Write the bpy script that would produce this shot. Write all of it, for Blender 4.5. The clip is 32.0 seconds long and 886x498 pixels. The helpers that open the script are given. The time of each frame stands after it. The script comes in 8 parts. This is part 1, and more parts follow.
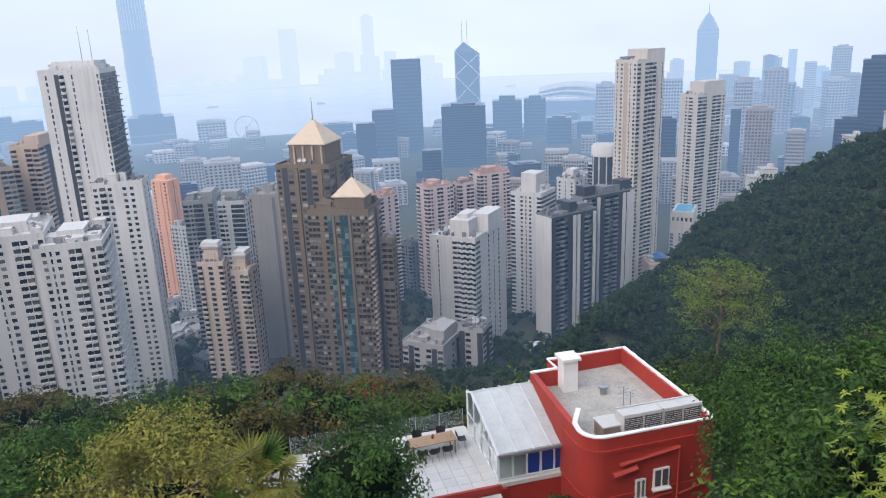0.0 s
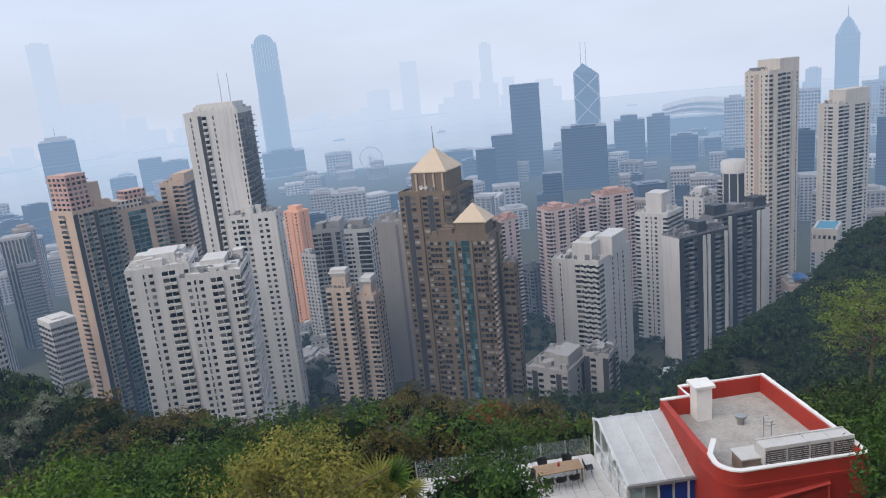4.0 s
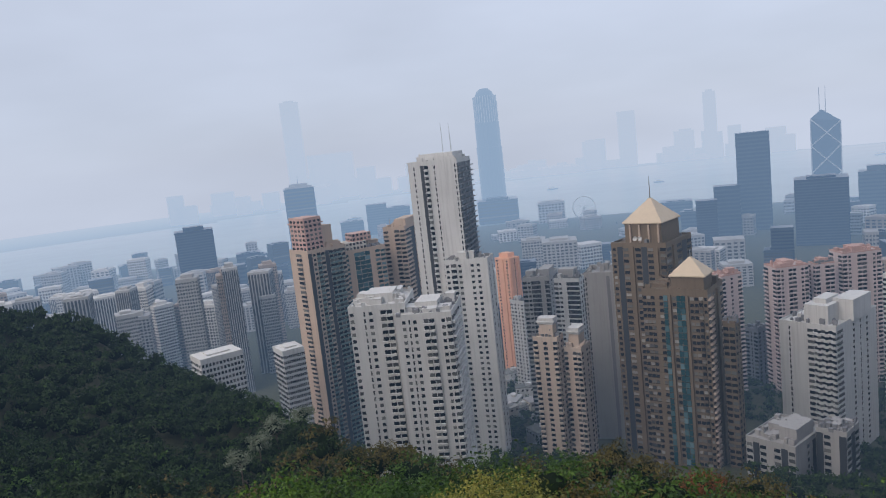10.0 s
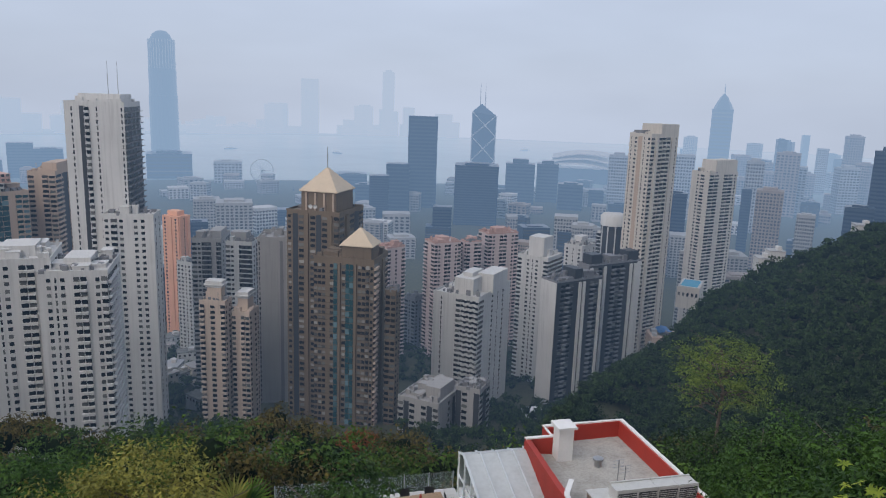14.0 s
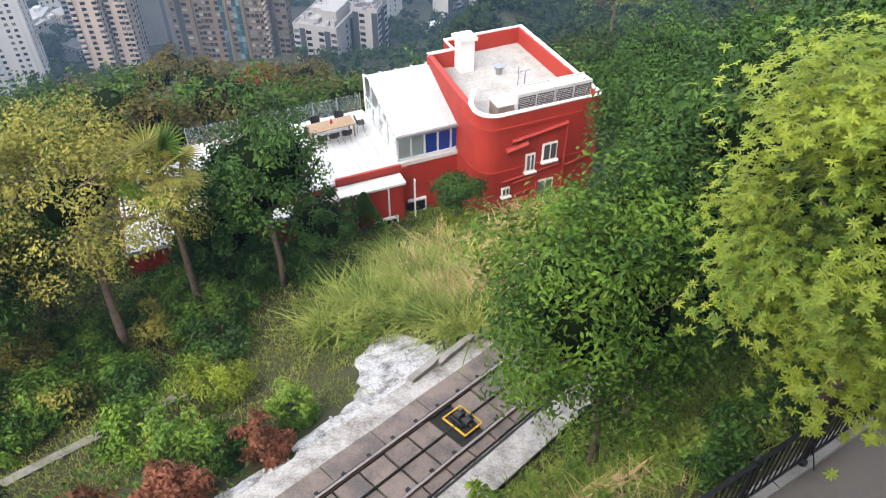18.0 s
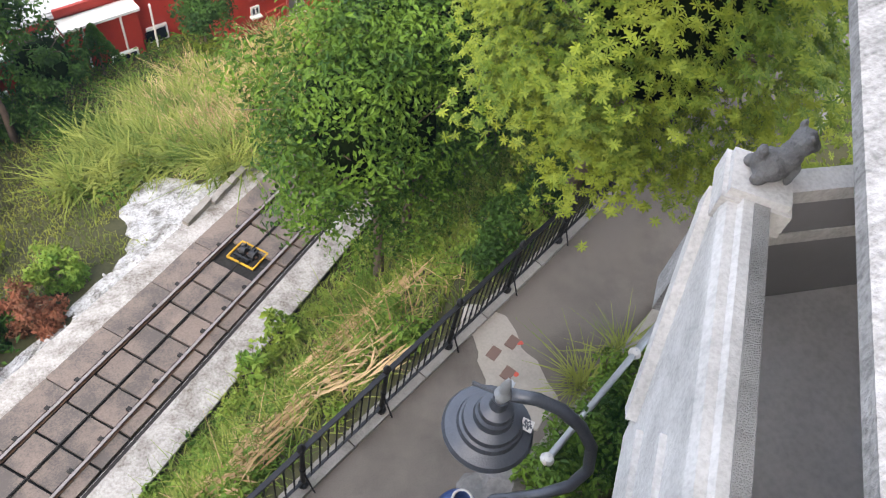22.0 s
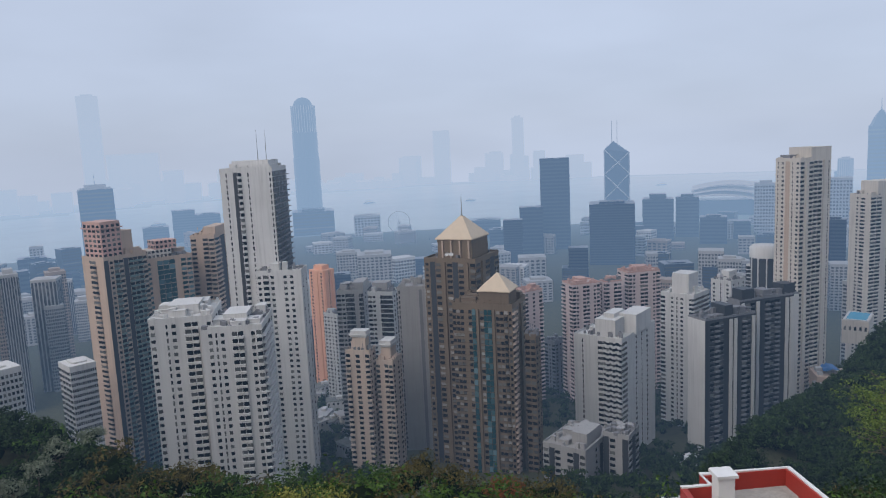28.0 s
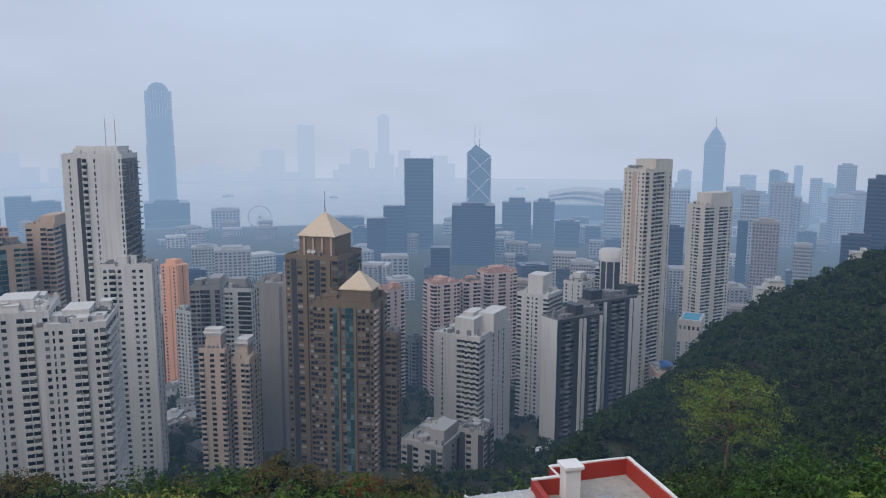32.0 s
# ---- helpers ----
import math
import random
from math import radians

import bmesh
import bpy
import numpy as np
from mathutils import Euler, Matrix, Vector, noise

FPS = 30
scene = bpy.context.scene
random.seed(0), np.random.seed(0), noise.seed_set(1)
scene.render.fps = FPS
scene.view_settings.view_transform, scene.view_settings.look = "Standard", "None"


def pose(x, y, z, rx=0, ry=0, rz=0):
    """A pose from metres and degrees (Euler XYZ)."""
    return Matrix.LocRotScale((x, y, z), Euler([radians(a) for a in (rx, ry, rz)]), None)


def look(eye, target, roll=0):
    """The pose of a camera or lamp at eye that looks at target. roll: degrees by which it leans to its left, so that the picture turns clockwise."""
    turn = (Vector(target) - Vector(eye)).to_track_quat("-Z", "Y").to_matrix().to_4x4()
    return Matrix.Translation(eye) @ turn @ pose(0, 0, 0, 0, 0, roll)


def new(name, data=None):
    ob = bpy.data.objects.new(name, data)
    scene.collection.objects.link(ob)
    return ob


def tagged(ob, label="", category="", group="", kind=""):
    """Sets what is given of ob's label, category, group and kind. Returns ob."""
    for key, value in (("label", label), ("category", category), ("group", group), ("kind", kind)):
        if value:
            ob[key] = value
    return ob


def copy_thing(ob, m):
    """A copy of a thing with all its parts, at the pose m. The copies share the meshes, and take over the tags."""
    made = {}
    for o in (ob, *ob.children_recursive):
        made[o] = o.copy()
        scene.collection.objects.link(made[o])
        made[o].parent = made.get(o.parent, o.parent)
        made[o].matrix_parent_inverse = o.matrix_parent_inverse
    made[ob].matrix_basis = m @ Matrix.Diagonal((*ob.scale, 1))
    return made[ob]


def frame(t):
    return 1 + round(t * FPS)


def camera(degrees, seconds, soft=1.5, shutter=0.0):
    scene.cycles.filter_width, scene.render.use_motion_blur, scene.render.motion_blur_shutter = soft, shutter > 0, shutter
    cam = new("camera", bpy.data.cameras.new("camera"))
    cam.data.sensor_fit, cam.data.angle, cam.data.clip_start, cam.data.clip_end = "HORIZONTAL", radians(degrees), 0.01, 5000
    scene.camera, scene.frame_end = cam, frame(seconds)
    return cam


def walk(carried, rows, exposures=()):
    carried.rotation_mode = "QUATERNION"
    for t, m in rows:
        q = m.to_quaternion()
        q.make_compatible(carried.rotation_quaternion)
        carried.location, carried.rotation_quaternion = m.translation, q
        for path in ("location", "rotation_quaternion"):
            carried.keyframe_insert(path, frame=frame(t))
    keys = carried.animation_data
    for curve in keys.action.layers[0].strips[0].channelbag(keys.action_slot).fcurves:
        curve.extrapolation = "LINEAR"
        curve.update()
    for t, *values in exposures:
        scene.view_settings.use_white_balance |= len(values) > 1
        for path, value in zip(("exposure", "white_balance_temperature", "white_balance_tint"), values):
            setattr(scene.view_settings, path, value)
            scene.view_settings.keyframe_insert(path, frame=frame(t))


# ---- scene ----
# The camera stands on the upper terrace of a lookout pavilion and turns by hand.
# Heights count from the lens: the harbour lies at SEA.
cam = camera(62.3, 32.0, soft=1.2)
TURNS = (  # seconds, heading, tilt, lean
    (0, -0.00, -16.22, 2.26), (0.5, 3.21, -16.44, 3.73), (1, 6.62, -15.05, 5.85), (1.5, 8.17, -14.39, 6.32), (2, 11.17, -13.50, 7.51),
    (2.5, 13.95, -12.84, 7.86), (4.5, 6.05, -13.99, 4.18), (5, 2.88, -14.07, 2.53), (5.5, -1.12, -13.96, 0.92), (6, -4.17, -13.03, -0.18),
    (6.5, -6.63, -9.94, -0.63), (7, -10.08, -9.60, -1.56), (7.5, -8.70, -9.52, -2.25), (8, -2.06, -11.36, -0.16), (8.5, 7.29, -12.35, 1.25),
    (9, 15.59, -10.81, 4.41), (9.5, 21.62, -9.48, 5.63), (10, 25.47, -8.17, 6.28), (10.5, 26.64, -6.15, 6.04), (11, 24.82, -6.54, 4.39),
    (11.5, 22.03, -3.14, 1.65), (12, 20.89, -2.34, 0.65), (12.5, 17.37, -5.43, 0.91), (13, 13.38, -6.85, 0.07), (13.5, 6.18, -9.42, -1.52),
    (14, 1.48, -11.80, -1.95), (14.5, -1.56, -14.87, -1.66), (15, -3.86, -20.56, -1.47), (15.5, -5.01, -26.00, -1.55), (17.5, -5.43, -34.19, -0.12),
    (18, -7.73, -40.76, 0.07), (18.5, -8.52, -46.95, 0.48), (19, -11.41, -51.99, -0.10), (19.5, -14.97, -55.49, -0.61), (20, -19.77, -55.12, -3.48),
    (20.5, -25.97, -53.60, -8.51), (21, -29.15, -52.11, -11.79), (21.5, -30.10, -51.63, -12.39), (22, -25.15, -53.45, -7.59), (22.5, -21.07, -55.83, -4.87),
    (23, -18.30, -58.62, -3.32), (23.5, -14.32, -57.09, -1.35), (24, -10.40, -47.93, 1.58), (24.5, -8.15, -35.94, 2.36), (25, -5.72, -27.30, 2.13),
    (25.5, -3.78, -18.07, 1.04), (27.5, 7.54, -9.39, 2.12), (28, 11.42, -8.27, 2.67), (28.5, 15.06, -7.78, 3.30), (29, 15.62, -7.34, 2.73),
    (29.5, 14.57, -6.94, 2.55), (30, 13.56, -7.56, 1.93), (30.5, 11.46, -7.79, 1.50), (31, 7.98, -8.16, 0.90), (31.5, 4.37, -8.47, 0.19),
    (32, 1.06, -8.62, -0.23),
)

walk(cam, [(t, pose(0, 0, 0, 90 + tilt, lean, yaw)) for t, yaw, tilt, lean in TURNS],
     exposures=((0, 0.42, 6100, 10), (2.5, 0.15, 6280, 10), (6, 0.12, 6250, 10), (9, 0.12, 6300, 10), (10, -0.18, 6300, 10), (11, -0.3, 6150, 9), (12.5, -0.5, 6050, 9), (14, -0.25, 6150, 9), (15.5, 0.5, 6300, 10), (18, 1.35, 6350, 10), (20, 1.75, 6500, 12), (22, 1.5, 6450, 11), (23.3, 1.75, 6100, 10), (24.2, 1.75, 5700, 10), (25.2, 1.75, 5500, 10), (26.5, 0.3, 5900, 10), (28, -0.27, 6050, 9), (32, -0.27, 6050, 9)))
SEA = -268.0

# ---- light: a glowing mist, thicker away from the lens, under an overcast sky ----
world = bpy.data.worlds.new("overcast_mist")
scene.world = world
world.use_nodes = True
wt = world.node_tree
wt.nodes.clear()
w_out = wt.nodes.new("ShaderNodeOutputWorld")
w_bg = wt.nodes.new("ShaderNodeBackground")
w_sky = wt.nodes.new("ShaderNodeTexSky")
w_sky.sky_type, w_sky.sun_disc = "NISHITA", False
w_sky.sun_elevation, w_sky.sun_rotation = radians(55), radians(200)
w_bg.inputs["Strength"].default_value = 0.12
wt.links.new(w_sky.outputs[0], w_bg.inputs["Color"])
EXT = (0.52, 0.76, 1.0)             # red and green carry a little further
AIR = (0.645, 0.70, 0.83)            # light of the open mist
# the cloud deck hides nearly all of the blue: soft, wide, pale and darker stretches
w_dir = wt.nodes.new("ShaderNodeTexCoord")
w_map = wt.nodes.new("ShaderNodeMapping")
w_map.inputs["Scale"].default_value = (1.0, 1.0, 3.2)
wt.links.new(w_dir.outputs["Generated"], w_map.inputs["Vector"])
w_cl = wt.nodes.new("ShaderNodeTexNoise")
w_cl.inputs["Scale"].default_value, w_cl.inputs["Detail"].default_value = 1.7, 4
wt.links.new(w_map.outputs[0], w_cl.inputs["Vector"])
w_rng = wt.nodes.new("ShaderNodeMapRange")
w_rng.inputs["From Min"].default_value, w_rng.inputs["From Max"].default_value = 0.32, 0.68
w_rng.inputs["To Min"].default_value, w_rng.inputs["To Max"].default_value = 0.9, 1.1
wt.links.new(w_cl.outputs["Fac"], w_rng.inputs["Value"])
w_deck = wt.nodes.new("ShaderNodeBackground")
w_deck.inputs["Color"].default_value = (*AIR, 1)
wt.links.new(w_rng.outputs[0], w_deck.inputs["Strength"])
w_mix = wt.nodes.new("ShaderNodeMixShader")
w_mix.inputs[0].default_value = 0.94
wt.links.new(w_bg.outputs[0], w_mix.inputs[1])
wt.links.new(w_deck.outputs[0], w_mix.inputs[2])
wt.links.new(w_mix.outputs[0], w_out.inputs["Surface"])
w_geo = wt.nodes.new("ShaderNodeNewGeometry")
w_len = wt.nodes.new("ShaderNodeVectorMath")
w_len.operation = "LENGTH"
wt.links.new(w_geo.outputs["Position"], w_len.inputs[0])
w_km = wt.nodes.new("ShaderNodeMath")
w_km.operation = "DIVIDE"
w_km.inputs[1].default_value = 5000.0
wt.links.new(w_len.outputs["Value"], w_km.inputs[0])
w_ramp = wt.nodes.new("ShaderNodeFloatCurve")       # haze set by distance from the lens, thin near, thick far; share of the thickest
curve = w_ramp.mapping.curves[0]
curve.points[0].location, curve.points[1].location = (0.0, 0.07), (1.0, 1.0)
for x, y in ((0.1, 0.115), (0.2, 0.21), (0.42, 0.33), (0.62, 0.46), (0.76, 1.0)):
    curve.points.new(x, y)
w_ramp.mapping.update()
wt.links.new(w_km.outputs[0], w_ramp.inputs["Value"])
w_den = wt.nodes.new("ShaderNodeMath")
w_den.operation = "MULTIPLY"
w_den.inputs[1].default_value = 0.0016              # extinction a metre where the mist is thickest
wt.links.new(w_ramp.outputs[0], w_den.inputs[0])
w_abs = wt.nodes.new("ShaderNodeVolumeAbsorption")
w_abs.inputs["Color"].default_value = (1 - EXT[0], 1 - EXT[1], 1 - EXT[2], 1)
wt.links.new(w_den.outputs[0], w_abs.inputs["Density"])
# the mist emits its own light in place of scattered daylight
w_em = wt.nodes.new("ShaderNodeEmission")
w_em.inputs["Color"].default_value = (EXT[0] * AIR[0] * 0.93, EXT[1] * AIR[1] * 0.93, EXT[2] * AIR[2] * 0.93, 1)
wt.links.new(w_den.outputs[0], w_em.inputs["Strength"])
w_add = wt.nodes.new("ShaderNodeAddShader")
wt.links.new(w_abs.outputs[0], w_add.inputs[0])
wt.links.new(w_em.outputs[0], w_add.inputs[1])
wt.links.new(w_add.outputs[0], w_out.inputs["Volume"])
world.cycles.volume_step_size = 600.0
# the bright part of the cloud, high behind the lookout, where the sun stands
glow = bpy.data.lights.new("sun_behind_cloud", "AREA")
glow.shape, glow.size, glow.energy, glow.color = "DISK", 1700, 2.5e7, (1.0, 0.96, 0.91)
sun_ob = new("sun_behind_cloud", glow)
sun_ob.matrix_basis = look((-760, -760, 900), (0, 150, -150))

# ---- helpers ----
rng = np.random.default_rng(7)


def polar(az, d, z=0.0):
    """A point at a bearing (degrees, to the left), a level distance and a height."""
    return Vector((-math.sin(radians(az)) * d, math.cos(radians(az)) * d, z))


def rise(el, d):
    return math.tan(radians(el)) * d


def mesh_of(name, verts, faces, mat, smooth=False):
    """A mesh from arrays: verts (n, 3), faces (m, k) with k corners each."""
    me = bpy.data.meshes.new(name)
    verts, faces = np.asarray(verts, np.float32), np.asarray(faces, np.int32)
    me.vertices.add(len(verts))
    me.vertices.foreach_set("co", verts.ravel())
    k = faces.shape[1]
    me.loops.add(faces.size)
    me.loops.foreach_set("vertex_index", faces.ravel())
    me.polygons.add(len(faces))
    me.polygons.foreach_set("loop_start", np.arange(0, faces.size, k, dtype=np.int32))
    me.polygons.foreach_set("use_smooth", np.full(len(faces), bool(smooth)))
    me.update(calc_edges=True)
    if mat:
        me.materials.append(mat)
    return me


CORNER = np.array([(-1, -1, -1), (1, -1, -1), (1, 1, -1), (-1, 1, -1), (-1, -1, 1), (1, -1, 1), (1, 1, 1), (-1, 1, 1)], float)
SIDES = np.array([(0, 3, 2, 1), (4, 5, 6, 7), (0, 1, 5, 4), (1, 2, 6, 5), (2, 3, 7, 6), (3, 0, 4, 7)])


class Boxes:
    """Many boxes gathered into one mesh; each has its own axes."""

    def __init__(self, sides=SIDES):
        self.v, self.f, self.n, self.sides = [], [], 0, sides

    def add(self, c, u, n, h):
        c, h = np.atleast_2d(np.asarray(c, float)), np.atleast_2d(np.asarray(h, float))
        h = np.broadcast_to(h, c.shape)
        u, n, k = np.asarray(u, float), np.asarray(n, float), np.array((0, 0, 1.0))
        o = CORNER[None] * h[:, None, :]
        v = c[:, None, :] + o[..., :1] * u + o[..., 1:2] * n + o[..., 2:] * k
        m = len(c)
        self.f.append((self.sides[None] + self.n + 8 * np.arange(m)[:, None, None]).reshape(-1, 4))
        self.v.append(v.reshape(-1, 3))
        self.n += 8 * m
        return self

    def box(self, x, y, z, sx, sy, sz, ang=0.0):
        """Centre, full sizes, turn about z in degrees."""
        a = radians(ang)
        return self.add((x, y, z), (math.cos(a), math.sin(a), 0), (-math.sin(a), math.cos(a), 0), (sx / 2, sy / 2, sz / 2))

    def mesh(self, name, mat):
        return mesh_of(name, np.concatenate(self.v), np.concatenate(self.f), mat)


def part(name, src, mat, parent=None, label=""):
    """Links a bmesh, a Boxes or a mesh as one object under a thing or a part."""
    if isinstance(src, Boxes):
        me = src.mesh(name, mat)
    elif isinstance(src, bmesh.types.BMesh):
        me = bpy.data.meshes.new(name)
        src.to_mesh(me)
        src.free()
        me.materials.append(mat)
    else:
        me = src
    ob = new(name, me)
    if parent:
        ob.parent = parent
    if label:
        ob["label"] = label
    return ob


def thing(name, label, category, group="", kind="", at=(0, 0, 0)):
    ob = new(name)
    ob.empty_display_size = 0.5
    ob.location = at
    return tagged(ob, label, category, group, kind)


def sheet(name, verts, faces, mat, smooth=False):
    return mesh_of(name, verts, faces, mat, smooth)


def lathe(rings, seg=24, close=True):
    """A turned shape from (radius, z) rings, as verts and quads."""
    v, f = [], []
    for r, z in rings:
        for i in range(seg):
            a = 2 * math.pi * i / seg
            v.append((r * math.cos(a), r * math.sin(a), z))
    for k in range(len(rings) - 1):
        for i in range(seg):
            j = (i + 1) % seg
            f.append((k * seg + i, k * seg + j, (k + 1) * seg + j, (k + 1) * seg + i))
    return np.array(v), np.array(f)


def tube(points, radius, seg=8):
    """A round bar along points, as verts and quads; radius may be a list."""
    pts = [Vector(p) for p in points]
    rad = radius if isinstance(radius, (list, tuple)) else [radius] * len(pts)
    v, f = [], []
    side = None
    for i, p in enumerate(pts):
        t = (pts[min(i + 1, len(pts) - 1)] - pts[max(i - 1, 0)]).normalized()
        if side is None:
            side = t.cross(Vector((0.31, 0.2, 0.93))).normalized()
        side = (side - t * side.dot(t)).normalized()
        b = t.cross(side)
        for k in range(seg):
            a = 2 * math.pi * k / seg
            v.append(p + (side * math.cos(a) + b * math.sin(a)) * rad[i])
    for i in range(len(pts) - 1):
        for k in range(seg):
            j = (k + 1) % seg
            f.append((i * seg + k, i * seg + j, (i + 1) * seg + j, (i + 1) * seg + k))
    n = len(pts)
    for k in range(1, seg - 2, 2):
        f.append((0, k + 2, k + 1, k)), f.append(((n - 1) * seg, (n - 1) * seg + k, (n - 1) * seg + k + 1, (n - 1) * seg + k + 2))
    return np.array([tuple(p) for p in v]), np.array(f)


# ---- materials ----
def material(name, base, rough=0.75, metal=0.0, vary=0.18, scale=0.3, streak=0.0, bump=0.1, fine=12.0, tone=None, spec=0.5, piece=0.0):
    """A worn surface: large stains and fine grain round one base colour. streak: rain marks down walls. piece: how far pieces differ."""
    m = bpy.data.materials.new(name)
    m.use_nodes = True
    nt = m.node_tree
    bs = nt.nodes["Principled BSDF"]
    bs.inputs["Roughness"].default_value = rough
    bs.inputs["Metallic"].default_value = metal
    bs.inputs["Specular IOR Level"].default_value = spec
    geo = nt.nodes.new("ShaderNodeNewGeometry")
    n1 = nt.nodes.new("ShaderNodeTexNoise")
    n1.inputs["Scale"].default_value, n1.inputs["Detail"].default_value = scale, 6
    n1.inputs["Roughness"].default_value = 0.65
    nt.links.new(geo.outputs["Position"], n1.inputs["Vector"])
    n2 = nt.nodes.new("ShaderNodeTexNoise")
    n2.inputs["Scale"].default_value, n2.inputs["Detail"].default_value = fine, 3
    nt.links.new(geo.outputs["Position"], n2.inputs["Vector"])
    dark = tone or tuple(c * 0.45 for c in base)
    mix = nt.nodes.new("ShaderNodeMix")
    mix.data_type = "RGBA"
    mix.inputs["A"].default_value, mix.inputs["B"].default_value = (*base, 1), (*dark, 1)

    def ramp(src, lo, hi, amount):
        r = nt.nodes.new("ShaderNodeMapRange")
        r.inputs["From Min"].default_value, r.inputs["From Max"].default_value = lo, hi
        r.inputs["To Max"].default_value = amount
        nt.links.new(src, r.inputs["Value"])
        return r.outputs["Result"]

    def plus(a, b):
        s = nt.nodes.new("ShaderNodeMath")
        s.operation, s.use_clamp = "ADD", True
        nt.links.new(a, s.inputs[0])
        nt.links.new(b, s.inputs[1])
        return s.outputs[0]

    total = plus(ramp(n1.outputs["Fac"], 0.42, 0.75, vary * 1.6), ramp(n2.outputs["Fac"], 0.4, 0.7, vary * 0.7))
    if streak:
        mp = nt.nodes.new("ShaderNodeMapping")
        mp.inputs["Scale"].default_value = (1.2, 1.2, 0.04)
        nt.links.new(geo.outputs["Position"], mp.inputs["Vector"])
        n3 = nt.nodes.new("ShaderNodeTexNoise")
        n3.inputs["Scale"].default_value, n3.inputs["Detail"].default_value = 0.8, 4
        nt.links.new(mp.outputs[0], n3.inputs["Vector"])
        total = plus(total, ramp(n3.outputs["Fac"], 0.48, 0.75, streak))
    if piece:
        oi = nt.nodes.new("ShaderNodeObjectInfo")
        total = plus(total, ramp(oi.outputs["Random"], 0.0, 1.0, piece))
        total = plus(total, ramp(geo.outputs["Random Per Island"], 0.0, 1.0, piece))
    nt.links.new(total, mix.inputs["Factor"])
    nt.links.new(mix.outputs["Result"], bs.inputs["Base Color"])
    if bump:
        b = nt.nodes.new("ShaderNodeBump")
        b.inputs["Strength"].default_value, b.inputs["Distance"].default_value = bump, 0.02
        nt.links.new(n2.outputs["Fac"], b.inputs["Height"])
        nt.links.new(b.outputs[0], bs.inputs["Normal"])
    return m


def foliage(name, light, dark, through_light=0.35, grain=0.9):
    """Leaves: each one its own green, a little light passes through."""
    m = bpy.data.materials.new(name)
    m.use_nodes = True
    nt = m.node_tree
    bs = nt.nodes["Principled BSDF"]
    out = nt.nodes["Material Output"]
    geo = nt.nodes.new("ShaderNodeNewGeometry")
    noi = nt.nodes.new("ShaderNodeTexNoise")
    noi.inputs["Scale"].default_value, noi.inputs["Detail"].default_value = grain, 5
    nt.links.new(geo.outputs["Position"], noi.inputs["Vector"])
    add = nt.nodes.new("ShaderNodeMath")
    add.operation = "MULTIPLY_ADD"
    add.inputs[1].default_value, add.inputs[2].default_value = 0.5, -0.25
    nt.links.new(geo.outputs["Random Per Island"], add.inputs[0])
    add2 = nt.nodes.new("ShaderNodeMath")
    add2.operation, add2.use_clamp = "ADD", True
    nt.links.new(add.outputs[0], add2.inputs[0])
    spread = nt.nodes.new("ShaderNodeMapRange")      # whole sprays are pale or deep, not single leaves alone
    spread.inputs["From Min"].default_value, spread.inputs["From Max"].default_value = 0.34, 0.68
    nt.links.new(noi.outputs["Fac"], spread.inputs["Value"])
    nt.links.new(spread.outputs[0], add2.inputs[1])
    mix = nt.nodes.new("ShaderNodeMix")
    mix.data_type = "RGBA"
    mix.inputs["A"].default_value, mix.inputs["B"].default_value = (*dark, 1), (*light, 1)
    nt.links.new(add2.outputs[0], mix.inputs["Factor"])
    nt.links.new(mix.outputs["Result"], bs.inputs["Base Color"])
    bs.inputs["Roughness"].default_value = 0.55
    bs.inputs["Specular IOR Level"].default_value = 0.25
    tr = nt.nodes.new("ShaderNodeBsdfTranslucent")
    nt.links.new(mix.outputs["Result"], tr.inputs["Color"])
    ms = nt.nodes.new("ShaderNodeMixShader")
    ms.inputs[0].default_value = through_light
    nt.links.new(bs.outputs[0], ms.inputs[1])
    nt.links.new(tr.outputs[0], ms.inputs[2])
    nt.links.new(ms.outputs[0], out.inputs["Surface"])
    return m


def glassy(name, base, rough=0.12, vary=0.5, bright=None):
    """Window glass with dim rooms and curtains behind it: some panes pale, most dark."""
    m = bpy.data.materials.new(name)
    m.use_nodes = True
    nt = m.node_tree
    bs = nt.nodes["Principled BSDF"]
    bs.inputs["Roughness"].default_value = rough
    geo = nt.nodes.new("ShaderNodeNewGeometry")
    oi = nt.nodes.new("ShaderNodeObjectInfo")
    s = nt.nodes.new("ShaderNodeMath")
    s.operation = "ADD"
    nt.links.new(geo.outputs["Random Per Island"], s.inputs[0])
    nt.links.new(oi.outputs["Random"], s.inputs[1])
    fr = nt.nodes.new("ShaderNodeMath")
    fr.operation = "FRACT"
    nt.links.new(s.outputs[0], fr.inputs[0])
    r = nt.nodes.new("ShaderNodeMapRange")
    r.inputs["From Min"].default_value, r.inputs["To Max"].default_value = 0.6, vary
    nt.links.new(fr.outputs[0], r.inputs["Value"])
    mix = nt.nodes.new("ShaderNodeMix")
    mix.data_type = "RGBA"
    mix.inputs["A"].default_value = (*base, 1)
    mix.inputs["B"].default_value = (*(bright or (0.35, 0.35, 0.33)), 1)
    nt.links.new(r.outputs[0], mix.inputs["Factor"])
    nt.links.new(mix.outputs["Result"], bs.inputs["Base Color"])
    return m


